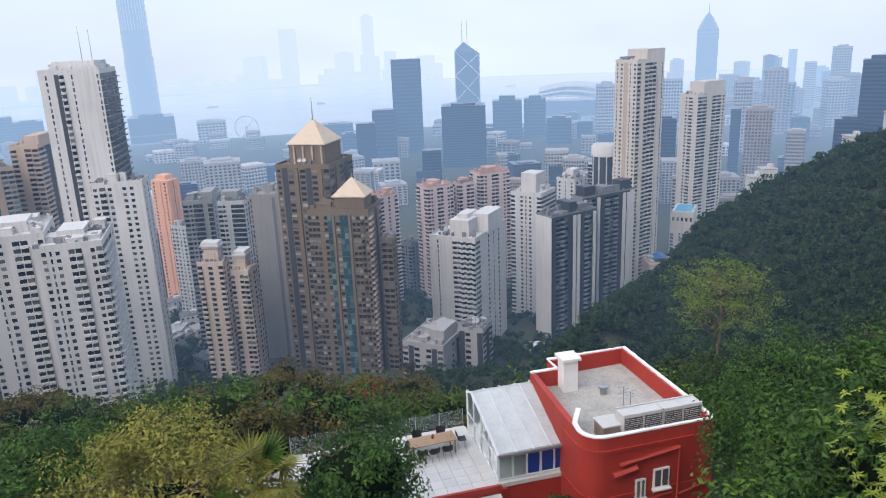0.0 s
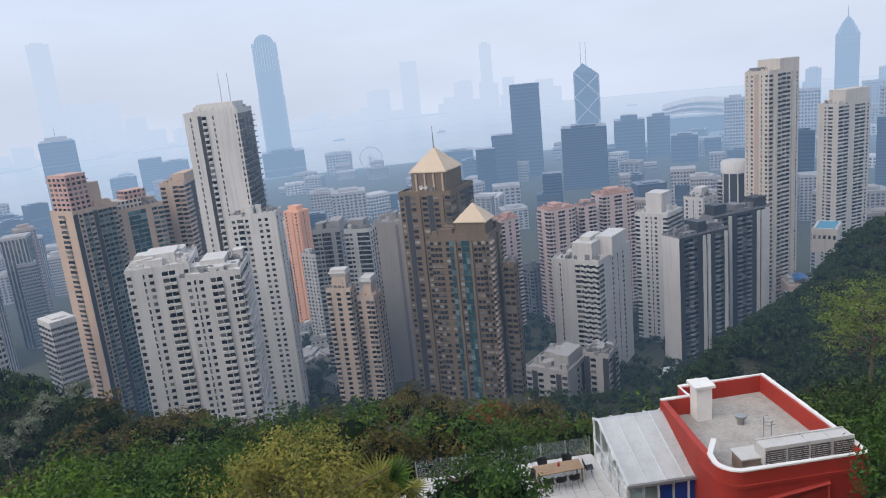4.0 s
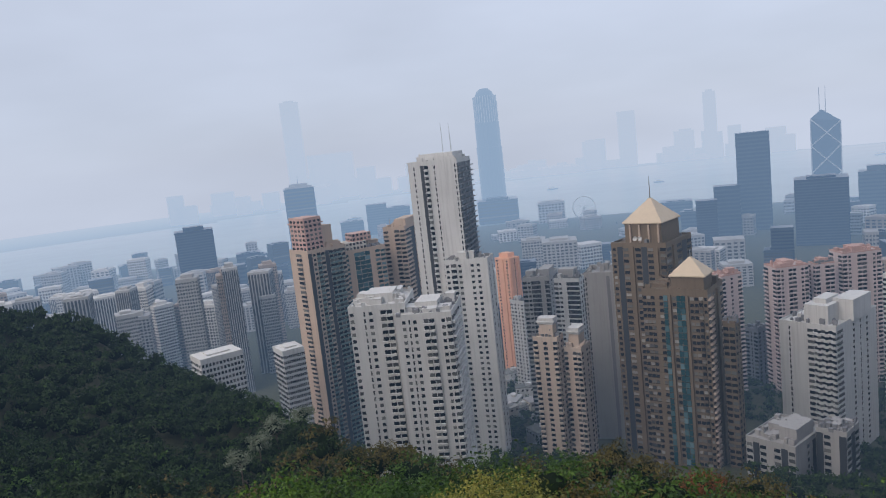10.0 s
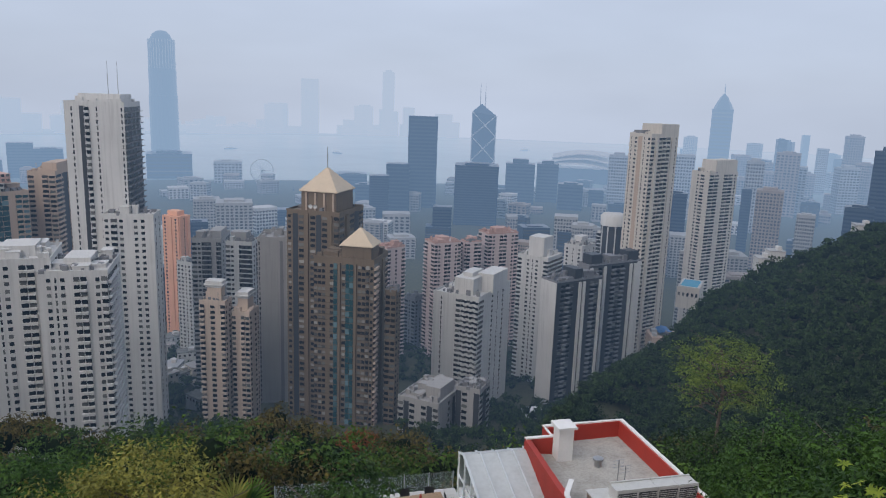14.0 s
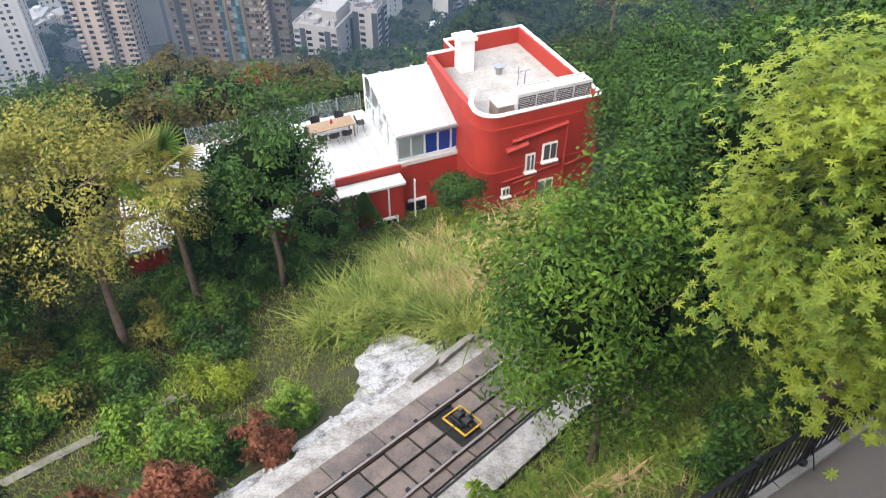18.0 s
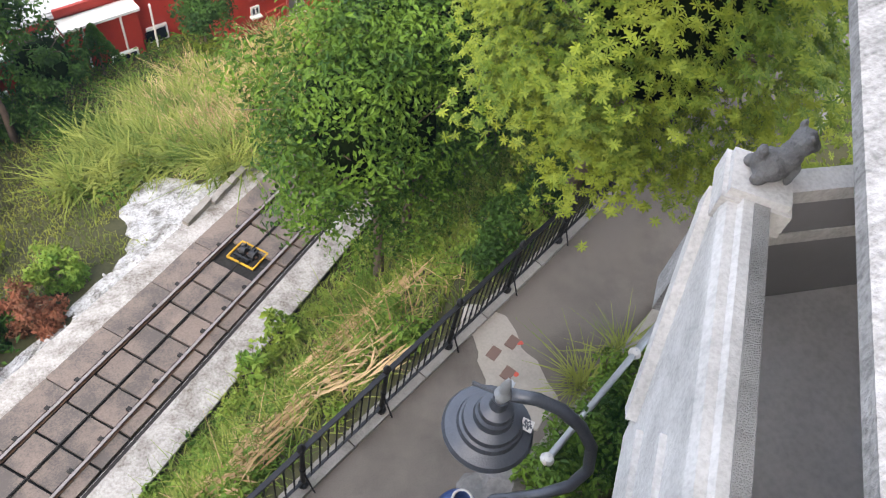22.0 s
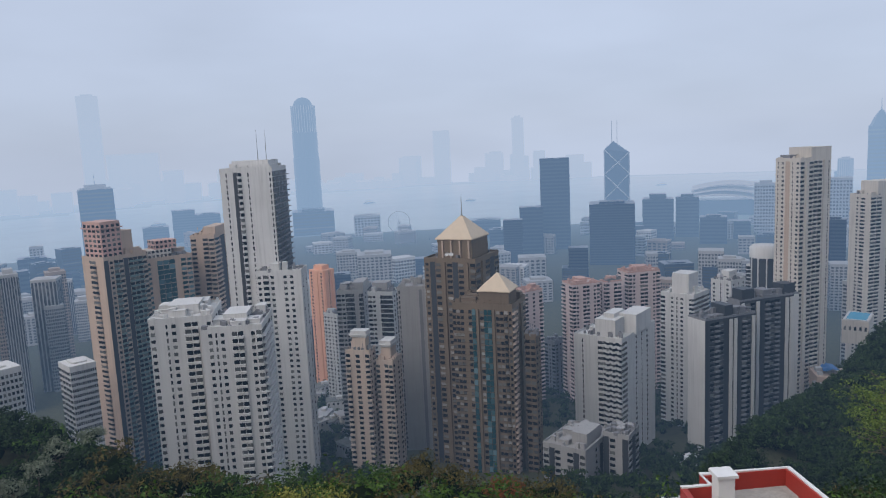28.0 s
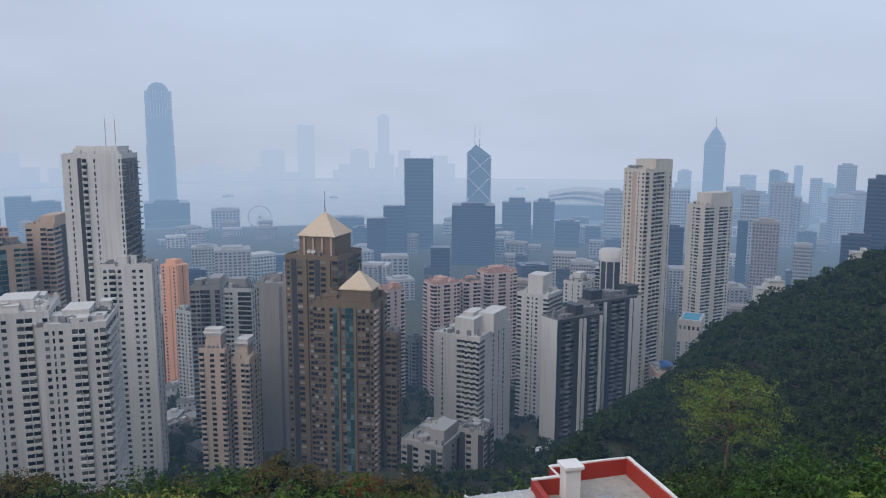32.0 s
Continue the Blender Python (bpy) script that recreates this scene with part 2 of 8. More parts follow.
WHITE = material("white_wall", (0.62, 0.61, 0.59), 0.8, vary=0.12, scale=0.05, streak=0.3, fine=3)
CREAM = material("cream_wall", (0.62, 0.57, 0.50), 0.8, vary=0.14, scale=0.05, streak=0.3, fine=3)
TAN = material("tan_wall", (0.52, 0.40, 0.31), 0.8, vary=0.15, scale=0.05, streak=0.25, fine=3)
GOLD = material("bronze_wall", (0.19, 0.14, 0.092), 0.6, vary=0.2, scale=0.06, streak=0.25, fine=3)
GOLDROOF = material("pale_gold_roof", (0.62, 0.50, 0.36), 0.55, vary=0.1, scale=0.3, fine=6)
PINK = material("pink_wall", (0.62, 0.50, 0.47), 0.8, vary=0.15, scale=0.05, streak=0.25, fine=3)
SALMON = material("salmon_wall", (0.56, 0.36, 0.30), 0.8, vary=0.15, scale=0.05, streak=0.2, fine=3)
PEACH = material("peach_wall", (0.78, 0.42, 0.27), 0.8, vary=0.12, scale=0.05, streak=0.2, fine=3)
GREY = material("grey_wall", (0.36, 0.35, 0.34), 0.8, vary=0.12, scale=0.05, streak=0.25, fine=3)
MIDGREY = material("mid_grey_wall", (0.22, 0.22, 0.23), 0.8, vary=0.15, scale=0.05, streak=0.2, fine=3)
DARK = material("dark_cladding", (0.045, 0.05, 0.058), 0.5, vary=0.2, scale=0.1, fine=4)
SLATE = material("blue_grey_curtain_wall", (0.05, 0.075, 0.12), 0.3, vary=0.15, scale=0.02, fine=1.0)
NAVY = material("dark_blue_curtain_wall", (0.02, 0.042, 0.095), 0.3, vary=0.15, scale=0.02, fine=1.0)
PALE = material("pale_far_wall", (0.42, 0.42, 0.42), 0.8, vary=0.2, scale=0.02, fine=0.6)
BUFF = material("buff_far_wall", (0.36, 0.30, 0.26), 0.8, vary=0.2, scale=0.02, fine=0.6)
PANE = glassy("window_glass", (0.016, 0.02, 0.026))
TEAL = glassy("teal_glass", (0.025, 0.075, 0.088), vary=0.8, bright=(0.20, 0.31, 0.34))
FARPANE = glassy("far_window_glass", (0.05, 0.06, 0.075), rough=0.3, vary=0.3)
STEEL = material("galvanised_steel", (0.42, 0.44, 0.46), 0.45, 0.7, vary=0.2, scale=4, fine=40)

# ---- ground, hills and harbour ----
RAIL0, RAILU = Vector((2.09, 3.51)), Vector((0.916, 0.401))     # the path's railing
RAILN = Vector((-RAILU.y, RAILU.x))
TR0, TRU, TRDIP = Vector((1.95, 12.0)), Vector((0.777, 0.629)), 0.146   # the tram track
TRN = Vector((-TRU.y, TRU.x))
TRZ = -17.0
CREST_AZ = (-180, -75, -60, -40, -32.8, -30, -24, -19.5, -16.9, -12.3, -7.8, -4.6, 4.5, 9, 16, 23, 35.7, 42, 47, 54, 58.7, 75, 180)
CREST_EL = (20, 8, 1.5, -1.6, -5.7, -7.1, -10.7, -14, -17.6, -21.5, -26, -26.9, -25.8, -25.6, -23.9, -24.3, -22.2, -17.3, -14.3, -8.9, -7.2, 3, 20)
CREST_D = (90, 330, 400, 440, 460, 470, 450, 420, 380, 300, 150, 112, 105, 106, 110, 115, 130, 220, 290, 330, 340, 300, 90)


def track_z(x, y):
    return TRZ - TRDIP * ((x - TR0.x) * TRU.x + (y - TR0.y) * TRU.y)


def ease(t):
    t = np.clip(t, 0, 1)
    return t * t * (3 - 2 * t)


def ground(x, y):
    """Height of the ground, for arrays."""
    x, y = np.asarray(x, float), np.asarray(y, float)
    r = np.hypot(x, y)
    az = np.degrees(np.arctan2(-x, y))
    el, dc = np.interp(az, CREST_AZ, CREST_EL), np.interp(az, CREST_AZ, CREST_D)
    top = np.tan(np.radians(el)) * dc - 7.5
    lump = 2.0 * np.sin(x * 0.11 + 1.3) * np.sin(y * 0.093) + 1.2 * np.sin(x * 0.043 - y * 0.061)
    s = (x - RAIL0.x) * RAILN.x + (y - RAIL0.y) * RAILN.y
    q = (x - TR0.x) * TRN.x + (y - TR0.y) * TRN.y
    tz = np.clip(track_z(x, y), -24, -12)
    near = -9.85 + (tz - 0.25 + 9.85) * ease((s - 0.15) / np.maximum(s - 0.15 + np.maximum(-q - 2.1, 0.05), 0.3))
    near = np.where(q > -2.1, tz - 0.25, near)
    near = np.where(q > 2.0, tz - 0.25 - (q - 2.0) * 0.33 - 0.012 * (q - 2) ** 2, near)
    near = np.where(s < 0.15, -9.85, near)
    mid = -0.375 * r - 11.6
    near = near + (mid - near) * ease((r - 17) / 13)
    front = np.clip((80 - np.abs(az)) / 30, 0, 1)
    far = mid + (top - mid) * ease((r - 38) / np.maximum(dc - 38, 20))
    z = np.where(r < 30, near, far)
    z = z + lump * ease((r - 35) / 40)
    past = r > dc
    valley = np.interp(r, (0, 200, 300, 380, 480, 600, 900, 1500, 2250, 2310, 2450, 3000), (-60, -118, -152, -176, -198, -208, -226, -246, -264, -273, -278, -278))
    drop = top + (np.minimum(valley, top) - top) * np.clip((r - dc) / (dc * 0.5 + 18), 0, 1)
    z = np.where(past, drop + lump * np.clip(2 - r / dc, 0, 1), z)
    side = np.where(np.abs(az) > 80, 1.0, 0.0) * (r > dc)
    z = np.where(side > 0, np.maximum(z, -60 + 0 * z), z)
    kow = np.interp(az, (-90, -30, 0, 15, 30, 45, 90), (4870, 4870, 4835, 4613, 4310, 3845, 3845))
    z = np.where((r > kow) & (np.abs(az) < 80), SEA + 3.0, z)
    return z


radii = np.concatenate([np.linspace(0.02, 20, 71), np.geomspace(20.6, 4880, 150)])
angles = np.concatenate([np.arange(-70, 70, 0.9), np.arange(70, 290, 4.0)])
gr, ga = np.meshgrid(radii, np.radians(angles), indexing="ij")
gx, gy = -np.sin(ga) * gr, np.cos(ga) * gr
gz = ground(gx, gy)
na, nr = len(angles), len(radii)
gi, gj = np.meshgrid(np.arange(nr - 1), np.arange(na), indexing="ij")
gq = np.stack([gi * na + gj, gi * na + (gj + 1) % na, (gi + 1) * na + (gj + 1) % na, (gi + 1) * na + gj], -1).reshape(-1, 4)
SOIL = material("leaf_litter_soil", (0.07, 0.068, 0.026), 0.95, vary=0.5, scale=0.35, bump=0.6, fine=9, tone=(0.03, 0.032, 0.012))
tagged(part("ground", mesh_of("ground", np.stack([gx, gy, gz], -1).reshape(-1, 3), gq, SOIL, True), SOIL),
       "dark wooded hillside falling to the city", "ground", kind="structure")
WATER = material("harbour_water", (0.34, 0.42, 0.40), 0.25, vary=0.25, scale=0.004, bump=0.3, fine=0.15)
wv, wf = lathe([(900, SEA), (4900, SEA)], 64)
tagged(part("water", mesh_of("water", wv, wf, WATER), WATER), "pale grey-green harbour water under mist", "water", kind="structure")

# ---- towers ----
UNIT = {}


def unit_box(mat):
    """One shared cube of two metres for pieces of one material."""
    if mat.name not in UNIT:
        UNIT[mat.name] = mesh_of("piece_" + mat.name, CORNER, SIDES, mat)
    return UNIT[mat.name]


class Tower:
    """A tower on a corner: its left and right faces run back from the corner that stands nearest."""

    def __init__(self, name, label, azs, d, el, zb, turn=15, wall=None, category="apartment tower", group="", storey=3.05, split=0):
        self.c = polar(azs[1], d)
        zb = float(ground(self.c.x, self.c.y)) - 4
        los = Vector((self.c.x, self.c.y, 0)).normalized()
        left = Vector((-los.y, los.x, 0))
        a = radians(turn)
        self.ul = left * math.cos(a) + los * math.sin(a)
        self.ur = -left * math.sin(a) + los * math.cos(a)
        self.w1, self.w2 = self.reach(self.ul, azs[0]), self.reach(self.ur, azs[2])
        self.zt, self.zb, self.h, self.split = rise(el, d), zb, storey, split
        self.wall = wall or WHITE
        self.t = thing(name, label, category, group, at=(self.c.x, self.c.y, zb))
        self.root = Matrix.Translation((-self.c.x, -self.c.y, -zb))
        self.items = {}
        b = Boxes()
        m = self.c + self.ul * self.w1 / 2 + self.ur * self.w2 / 2
        b.add((m.x, m.y, (self.zt + zb) / 2), self.ul, self.ur, (self.w1 / 2, self.w2 / 2, (self.zt - zb) / 2))
        self.put("body", b, self.wall)

    def reach(self, u, az):
        r = polar(az, 1)
        w = -(self.c.x * r.y - self.c.y * r.x) / (u.x * r.y - u.y * r.x)
        return min(max(abs(w), 4), 70)

    def put(self, name, src, mat, label="", kind=""):
        ob = part(name, src, mat, self.t, label)
        ob.matrix_parent_inverse = self.root
        if kind:
            ob["kind"] = kind
        return ob

    def add(self, key, c, u, n, h, mat):
        k = (key, mat.name, tuple(round(v, 4) for v in u))
        self.items.setdefault(k, [mat, u, n, [], []])
        c = np.atleast_2d(c)
        self.items[k][3].append(c)
        self.items[k][4].append(np.broadcast_to(np.asarray(h, float), c.shape))

    def face(self, side, pat, z0=None, z1=None, s0=0.0, s1=1.0, rail=None, glass=None, dark=None, pier=None, bay=None):
        """Storeys of bays along a face. side: 'l' or 'r'; s0 to s1: the stretch of the face."""
        u, n, w = (self.ul, -self.ur, self.w1) if side == "l" else (self.ur, -self.ul, self.w2)
        z0, z1 = self.zb if z0 is None else z0, self.zt - 1.2 if z1 is None else z1
        if side == "l":
            pat = pat[::-1]
        bw = w * (s1 - s0) / len(pat)
        h = self.h
        zs = np.arange(z1 - h, z0, -h)
        glass, rail, dark = glass or PANE, rail or self.wall, dark or DARK
        o = np.array(self.c)
        un, nn = np.array(u), np.array(n)

        def row(s, out, dz, hz, hu, hn, key, mat, zz=zs):
            c = o + un * s + nn * out
            c = np.repeat(c[None], len(zz), 0)
            c[:, 2] = zz + dz
            self.add(key, c, u, n, (hu, hn, hz), mat)

        for i, ch in enumerate(pat):
            s = w * s0 + bw * (i + 0.5)
            if ch == "w":
                row(s, 0.02, 1.6, 0.72, min(bw * 0.3, 0.85), 0.06, "window", glass)
                row(s, 0.1, 0.8, 0.06, min(bw * 0.34, 1.0), 0.14, "sill", rail)
            elif ch == "W":
                row(s, 0.02, 1.55, 0.78, bw * 0.42, 0.06, "window", glass)
                row(s, 0.15, 0.68, 0.07, bw * 0.46, 0.2, "sill", rail)
            elif ch == "s":
                row(s, 0.02, 1.6, 0.95, min(bw * 0.16, 0.35), 0.06, "window", glass)
            elif ch == "b":
                row(s, 0.02, 1.5, 1.15, bw * 0.44, 0.06, "balcony_door", glass)
                row(s, 0.6, 0.42, 0.5, bw * 0.46, 0.62, "balcony", rail)
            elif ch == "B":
                # flat dark panel on the wall, coloured as the shaded recess behind the balcony
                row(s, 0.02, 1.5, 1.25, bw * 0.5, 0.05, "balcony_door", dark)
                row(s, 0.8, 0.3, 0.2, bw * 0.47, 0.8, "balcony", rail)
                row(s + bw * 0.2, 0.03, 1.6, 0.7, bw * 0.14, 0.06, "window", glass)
            elif ch == "g":
                row(s, 0.12, 1.5, 1.38, bw * 0.46, 0.14, "glass_bay", bay or glass)
                row(s, 0.15, 0.06, 0.1, bw * 0.46, 0.15, "sill", rail)
            elif ch == "h":
                row(s, 0.02, 1.55, 0.8, bw * 0.5, 0.05, "window", glass)
                row(s, 0.22, 0.35, 0.35, bw * 0.5, 0.24, "band", rail)
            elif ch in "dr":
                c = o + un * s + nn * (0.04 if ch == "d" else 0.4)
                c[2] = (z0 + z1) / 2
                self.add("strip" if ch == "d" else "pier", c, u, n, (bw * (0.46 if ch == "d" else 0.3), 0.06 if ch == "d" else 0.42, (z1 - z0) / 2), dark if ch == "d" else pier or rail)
            elif ch == "f":
                c = o + un * s + nn * 0.03
                c[2] = (z0 + z1) / 2 + 0.6
                self.add("end_wall", c, u, n, (bw * 0.5, 0.1, (z1 - z0) / 2 + 0.6), pier or rail)
            elif ch == "z":
                row(s - bw * 0.25, 0.02, 1.7 - 0.5, 0.8, bw * 0.26, 0.05, "window", glass)
                row(s + bw * 0.25, 0.02, 1.7, 0.8, bw * 0.26, 0.05, "window", glass)
                row(s - bw * 0.25, 0.7, 0.0, 0.5, bw * 0.26, 0.75, "balcony", rail)
                row(s + bw * 0.25, 0.7, 0.5, 0.5, bw * 0.26, 0.75, "balcony", rail)

    def roof(self, units=6, seed=1, wall=None):
        """Parapet, lift house and plant on the flat roof."""
        wall = wall or self.wall
        g = np.random.default_rng(seed)
        p, c = Boxes(), self.c
        for s, w, uu, vv, wv in ((0, 0, self.ul, self.ur, self.w1), (1, 0, self.ul, self.ur, self.w1)):
            q = c + self.ul * self.w1 / 2 + self.ur * (0.15 if s == 0 else self.w2 - 0.15)
            p.add((q.x, q.y, self.zt + 0.5), self.ul, self.ur, (self.w1 / 2 + 0.1, 0.2, 0.55))
            q = c + self.ur * self.w2 / 2 + self.ul * (0.15 if s == 0 else self.w1 - 0.15)
            p.add((q.x, q.y, self.zt + 0.5), self.ul, self.ur, (0.2, self.w2 / 2 - 0.2, 0.55))
        self.put("parapet", p, wall)
        for k in range(units):
            b = Boxes()
            a, e = g.uniform(0.15, 0.85), g.uniform(0.2, 0.85)
            q = c + self.ul * self.w1 * a + self.ur * self.w2 * e
            sx, sy, sz = g.uniform(0.05, 0.16) * self.w1, g.uniform(0.06, 0.16) * self.w2, g.uniform(0.7, 2.2)
            b.add((q.x, q.y, self.zt + sz - 0.1), self.ul, self.ur, (sx, sy, sz))
            b.add((q.x, q.y, self.zt + 2 * sz - 0.05), self.ul, self.ur, (sx + 0.2, sy + 0.2, 0.12))
            self.put("roof_plant", b, wall)
        b = Boxes()          # tanks, vents, stair heads and planters
        for k in range(14 + 3 * units):
            a, e = g.uniform(0.03, 0.97), g.uniform(0.03, 0.97)
            q = c + self.ul * self.w1 * a + self.ur * self.w2 * e
            hz = g.uniform(0.4, 1.5)
            b.add((q.x, q.y, self.zt + hz), self.ul, self.ur, (g.uniform(0.3, 1.3), g.uniform(0.3, 1.3), hz))
        for k in range(5):
            q = c + self.ul * self.w1 * g.uniform(0.1, 0.9) + self.ur * self.w2 * g.uniform(0.1, 0.9)
            b.add((q.x, q.y, self.zt + 2.6), self.ul, self.ur, (0.07, 0.07, 2.6))
        self.put("roof_clutter", b, MIDGREY if seed % 2 else wall, kind="stuff")

    def lights(self, a0, a1, b0, b1, z0, z1, n=4, glass=None):
        """Rows of windows on the two near faces of a block on the roof."""
        for z in np.arange(z0 + 1.6, z1 - 0.8, 2.9):
            for i in range(n):
                k = (i + 0.5) / n
                p = self.c + self.ul * self.w1 * (a0 + (a1 - a0) * k) + self.ur * self.w2 * b0
                self.add("crown_window", (p.x, p.y, z), self.ul, -self.ur, (self.w1 * (a1 - a0) / n * 0.3, 0.08, 0.75), glass or PANE)
                p = self.c + self.ur * self.w2 * (b0 + (b1 - b0) * k) + self.ul * self.w1 * a0
                self.add("crown_window", (p.x, p.y, z), self.ur, -self.ul, (self.w2 * (b1 - b0) / n * 0.3, 0.08, 0.75), glass or PANE)

    def block(self, name, a0, a1, b0, b1, z0, z1, wall=None):
        """A box on the plan's fractions, from z0 to z1."""
        q = self.c + self.ul * self.w1 * (a0 + a1) / 2 + self.ur * self.w2 * (b0 + b1) / 2
        b = Boxes().add((q.x, q.y, (z0 + z1) / 2), self.ul, self.ur, (self.w1 * (a1 - a0) / 2, self.w2 * (b1 - b0) / 2, (z1 - z0) / 2))
        return self.put(name, b, wall or self.wall)

    def done(self):
        """Lay out what the faces gathered: the upper storeys piece by piece, the rest joined."""
        left = self.split
        for (key, mn, uu), (mat, u, n, cs, hs) in sorted(self.items.items(), key=lambda kv: kv[0]):
            c, h = np.concatenate(cs), np.concatenate(hs)
            order = np.argsort(-c[:, 2], kind="stable")
            c, h = c[order], h[order]
            take = 0
            if left and key in ("window", "balcony", "glass_bay", "pier", "balcony_door"):
                take = min(left, len(c), 60)
                left -= take
            basis = Matrix((u, n, (0, 0, 1))).transposed()
            for q, e in zip(c[:take], h[:take]):
                ob = new(key, unit_box(mat))
                ob.parent = self.t
                ob.matrix_parent_inverse = self.root
                ob.matrix_basis = Matrix.Translation(q) @ basis.to_4x4() @ Matrix.Diagonal((*e, 1))
            if take < len(c):
                b = Boxes()
                b.add(c[take:], u, n, h[take:])
                self.put(key, b, mat, kind="stuff")
        return self.t


def pyramid(tw, a0, a1, b0, b1, z0, z1, mat, name="pyramid_roof"):
    q = [tw.c + tw.ul * tw.w1 * a + tw.ur * tw.w2 * b for a, b in ((a0, b0), (a1, b0), (a1, b1), (a0, b1))]
    top = (q[0] + q[2]) / 2
    v, f = [], []
    for i in range(4):
        p0, p1 = q[i], q[(i + 1) % 4]
        v += [(p0.x, p0.y, z0), (p1.x, p1.y, z0), (top.x + (p1.x - top.x) * 0.05, top.y + (p1.y - top.y) * 0.05, z1), (top.x + (p0.x - top.x) * 0.05, top.y + (p0.y - top.y) * 0.05, z1)]
        f.append((4 * i, 4 * i + 1, 4 * i + 2, 4 * i + 3))
    roof = tw.put(name, mesh_of(name, v, f, mat), mat)
    ribs = Boxes()
    for i in range(4):
        for k in range(5):
            s = (k + 0.5) / 5
            p = q[i].lerp(q[(i + 1) % 4], s)
            tv, tf = tube([(p.x, p.y, z0), tuple(p.lerp(top, 0.93 if abs(s - 0.5) < 0.15 else 1 - abs(s - 0.5) * 2 * 0.95).to_2d()) + (z0 + (z1 - z0) * (0.93 if abs(s - 0.5) < 0.15 else 1 - abs(s - 0.5) * 2 * 0.95),)], 0.09, 4)
            ribs.f.append(tf + ribs.n), ribs.v.append(tv)
            ribs.n += len(tv)
    tw.put("roof_seams", ribs, mat)
    return top


def mast(tw, x, y, z0, z1, r=0.15, mat=None):
    v, f = tube([(x, y, z0), (x, y, (z0 + z1) / 2), (x, y, z1)], [r, r * 0.8, r * 0.3], 6)
    return tw.put("mast", mesh_of("mast", v, f, mat or STEEL), mat or STEEL)


# white twin-lobed block with wavy balconies
tw = Tower("apartment_tower", "white concrete apartment block with stacked wavy balconies", (34.4, 29.9, 29.1), 308, -12.1, -170, 9, WHITE, group="white twin lobes", storey=2.95, split=170)
tw.face("l", "wpswpbbpw")
tw.face("r", "bw")
tw.roof(9, 2)
tw.block("lift_house", 0.25, 0.75, 0.3, 0.8, tw.zt, tw.zt + 4.2)
tw.done()
tw = Tower("apartment_tower", "white concrete apartment block with stacked wavy balconies", (30.8, 26.3, 25.4), 298, -13.2, -170, 10, WHITE, group="white twin lobes", storey=2.95, split=190)
tw.face("l", "pwswpbbpwb")
tw.face("r", "bbbs")
tw.roof(8, 3)
tw.block("lift_house", 0.3, 0.7, 0.3, 0.8, tw.zt, tw.zt + 4.0)
tw.done()

# slim white tower with two aerials and its lower wing
tw = Tower("apartment_tower", "slim white tower with dark balcony flank and two aerials", (28.4, 24.6, 23.55), 400, -1.35, -190, 14, WHITE, split=170)
tw.face("l", "pspdbpspppps", rail=WHITE)
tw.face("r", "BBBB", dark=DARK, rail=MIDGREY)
tw.roof(5, 4)
tw.block("crown", 0.12, 0.82, 0.2, 0.9, tw.zt, tw.zt + 4.6)
tw.block("crown_cap", 0.05, 0.35, 0.05, 0.6, tw.zt, tw.zt + 2.4)
for k in (0.28, 0.45):
    q = tw.c + tw.ul * tw.w1 * (k - 0.05) + tw.ur * tw.w2 * 0.5
    mast(tw, q.x, q.y, tw.zt + 4, tw.zt + 21, 0.22)
tw.done()
tw = Tower("apartment_tower", "white lower wing with paired square windows", (26.4, 23.0, 22.5), 388, -9.3, -190, 14, WHITE, split=120)
tw.face("l", "wbwpwwp")
tw.face("r", "ss")
tw.roof(4, 5)
tw.done()

# tan towers with green balconies
tw = Tower("apartment_tower", "tan and green-balconied tower with a salmon crown", (38.25, 36.9, 34.0), 470, -7.1, -150, 58, TAN, split=150)
tw.face("l", "pbp", rail=TAN)
tw.face("r", "dwbWdbbbW", rail=material("green_grey_rail", (0.17, 0.24, 0.22), 0.5, vary=0.2, scale=0.1), glass=PANE)
tw.roof(5, 6)
tw.block("crown", 0.1, 0.9, 0.05, 0.5, tw.zt, rise(-4.4, 480), SALMON)
tw.lights(0.1, 0.9, 0.05, 0.5, tw.zt, rise(-4.4, 480), 4)
tw.block("crown_cornice", 0.05, 0.95, 0.02, 0.53, rise(-4.9, 480), rise(-4.9, 480) + 0.7, SALMON)
tw.block("crown_side", 0.2, 0.8, 0.5, 0.8, tw.zt, rise(-5.2, 480), TAN)
tw.done()
tw = Tower("apartment_tower", "tan tower with a curved teal glass bay", (35.0, 34.2, 30.9), 490, -7.5, -150, 70, TAN, split=120)
tw.face("r", "WpgggpbW", glass=TEAL, rail=TAN)
tw.face("l", "wb")
tw.roof(6, 7)
tw.block("crown", 0.1, 0.9, 0.1, 0.6, tw.zt, tw.zt + 5.5, CREAM)
tw.block("salmon_lift_house", 0.2, 0.8, 0.3, 0.75, tw.zt + 5.5, tw.zt + 11, SALMON)
tw.lights(0.2, 0.8, 0.3, 0.75, tw.zt + 5.5, tw.zt + 11, 5)
tw.lights(0.1, 0.9, 0.1, 0.6, tw.zt, tw.zt + 5.5, 6)
tw.done()
tw = Tower("apartment_tower", "tan tower with stepped top beside the slim white one", (30.9, 29.2, 28.1), 515, -6.1, -150, 20, TAN, split=60)
tw.face("l", "WpbW")
tw.face("r", "bdb")
tw.roof(4, 8)
tw.block("crown", 0.0, 0.5, 0.1, 0.9, tw.zt, tw.zt + 6)
tw.done()

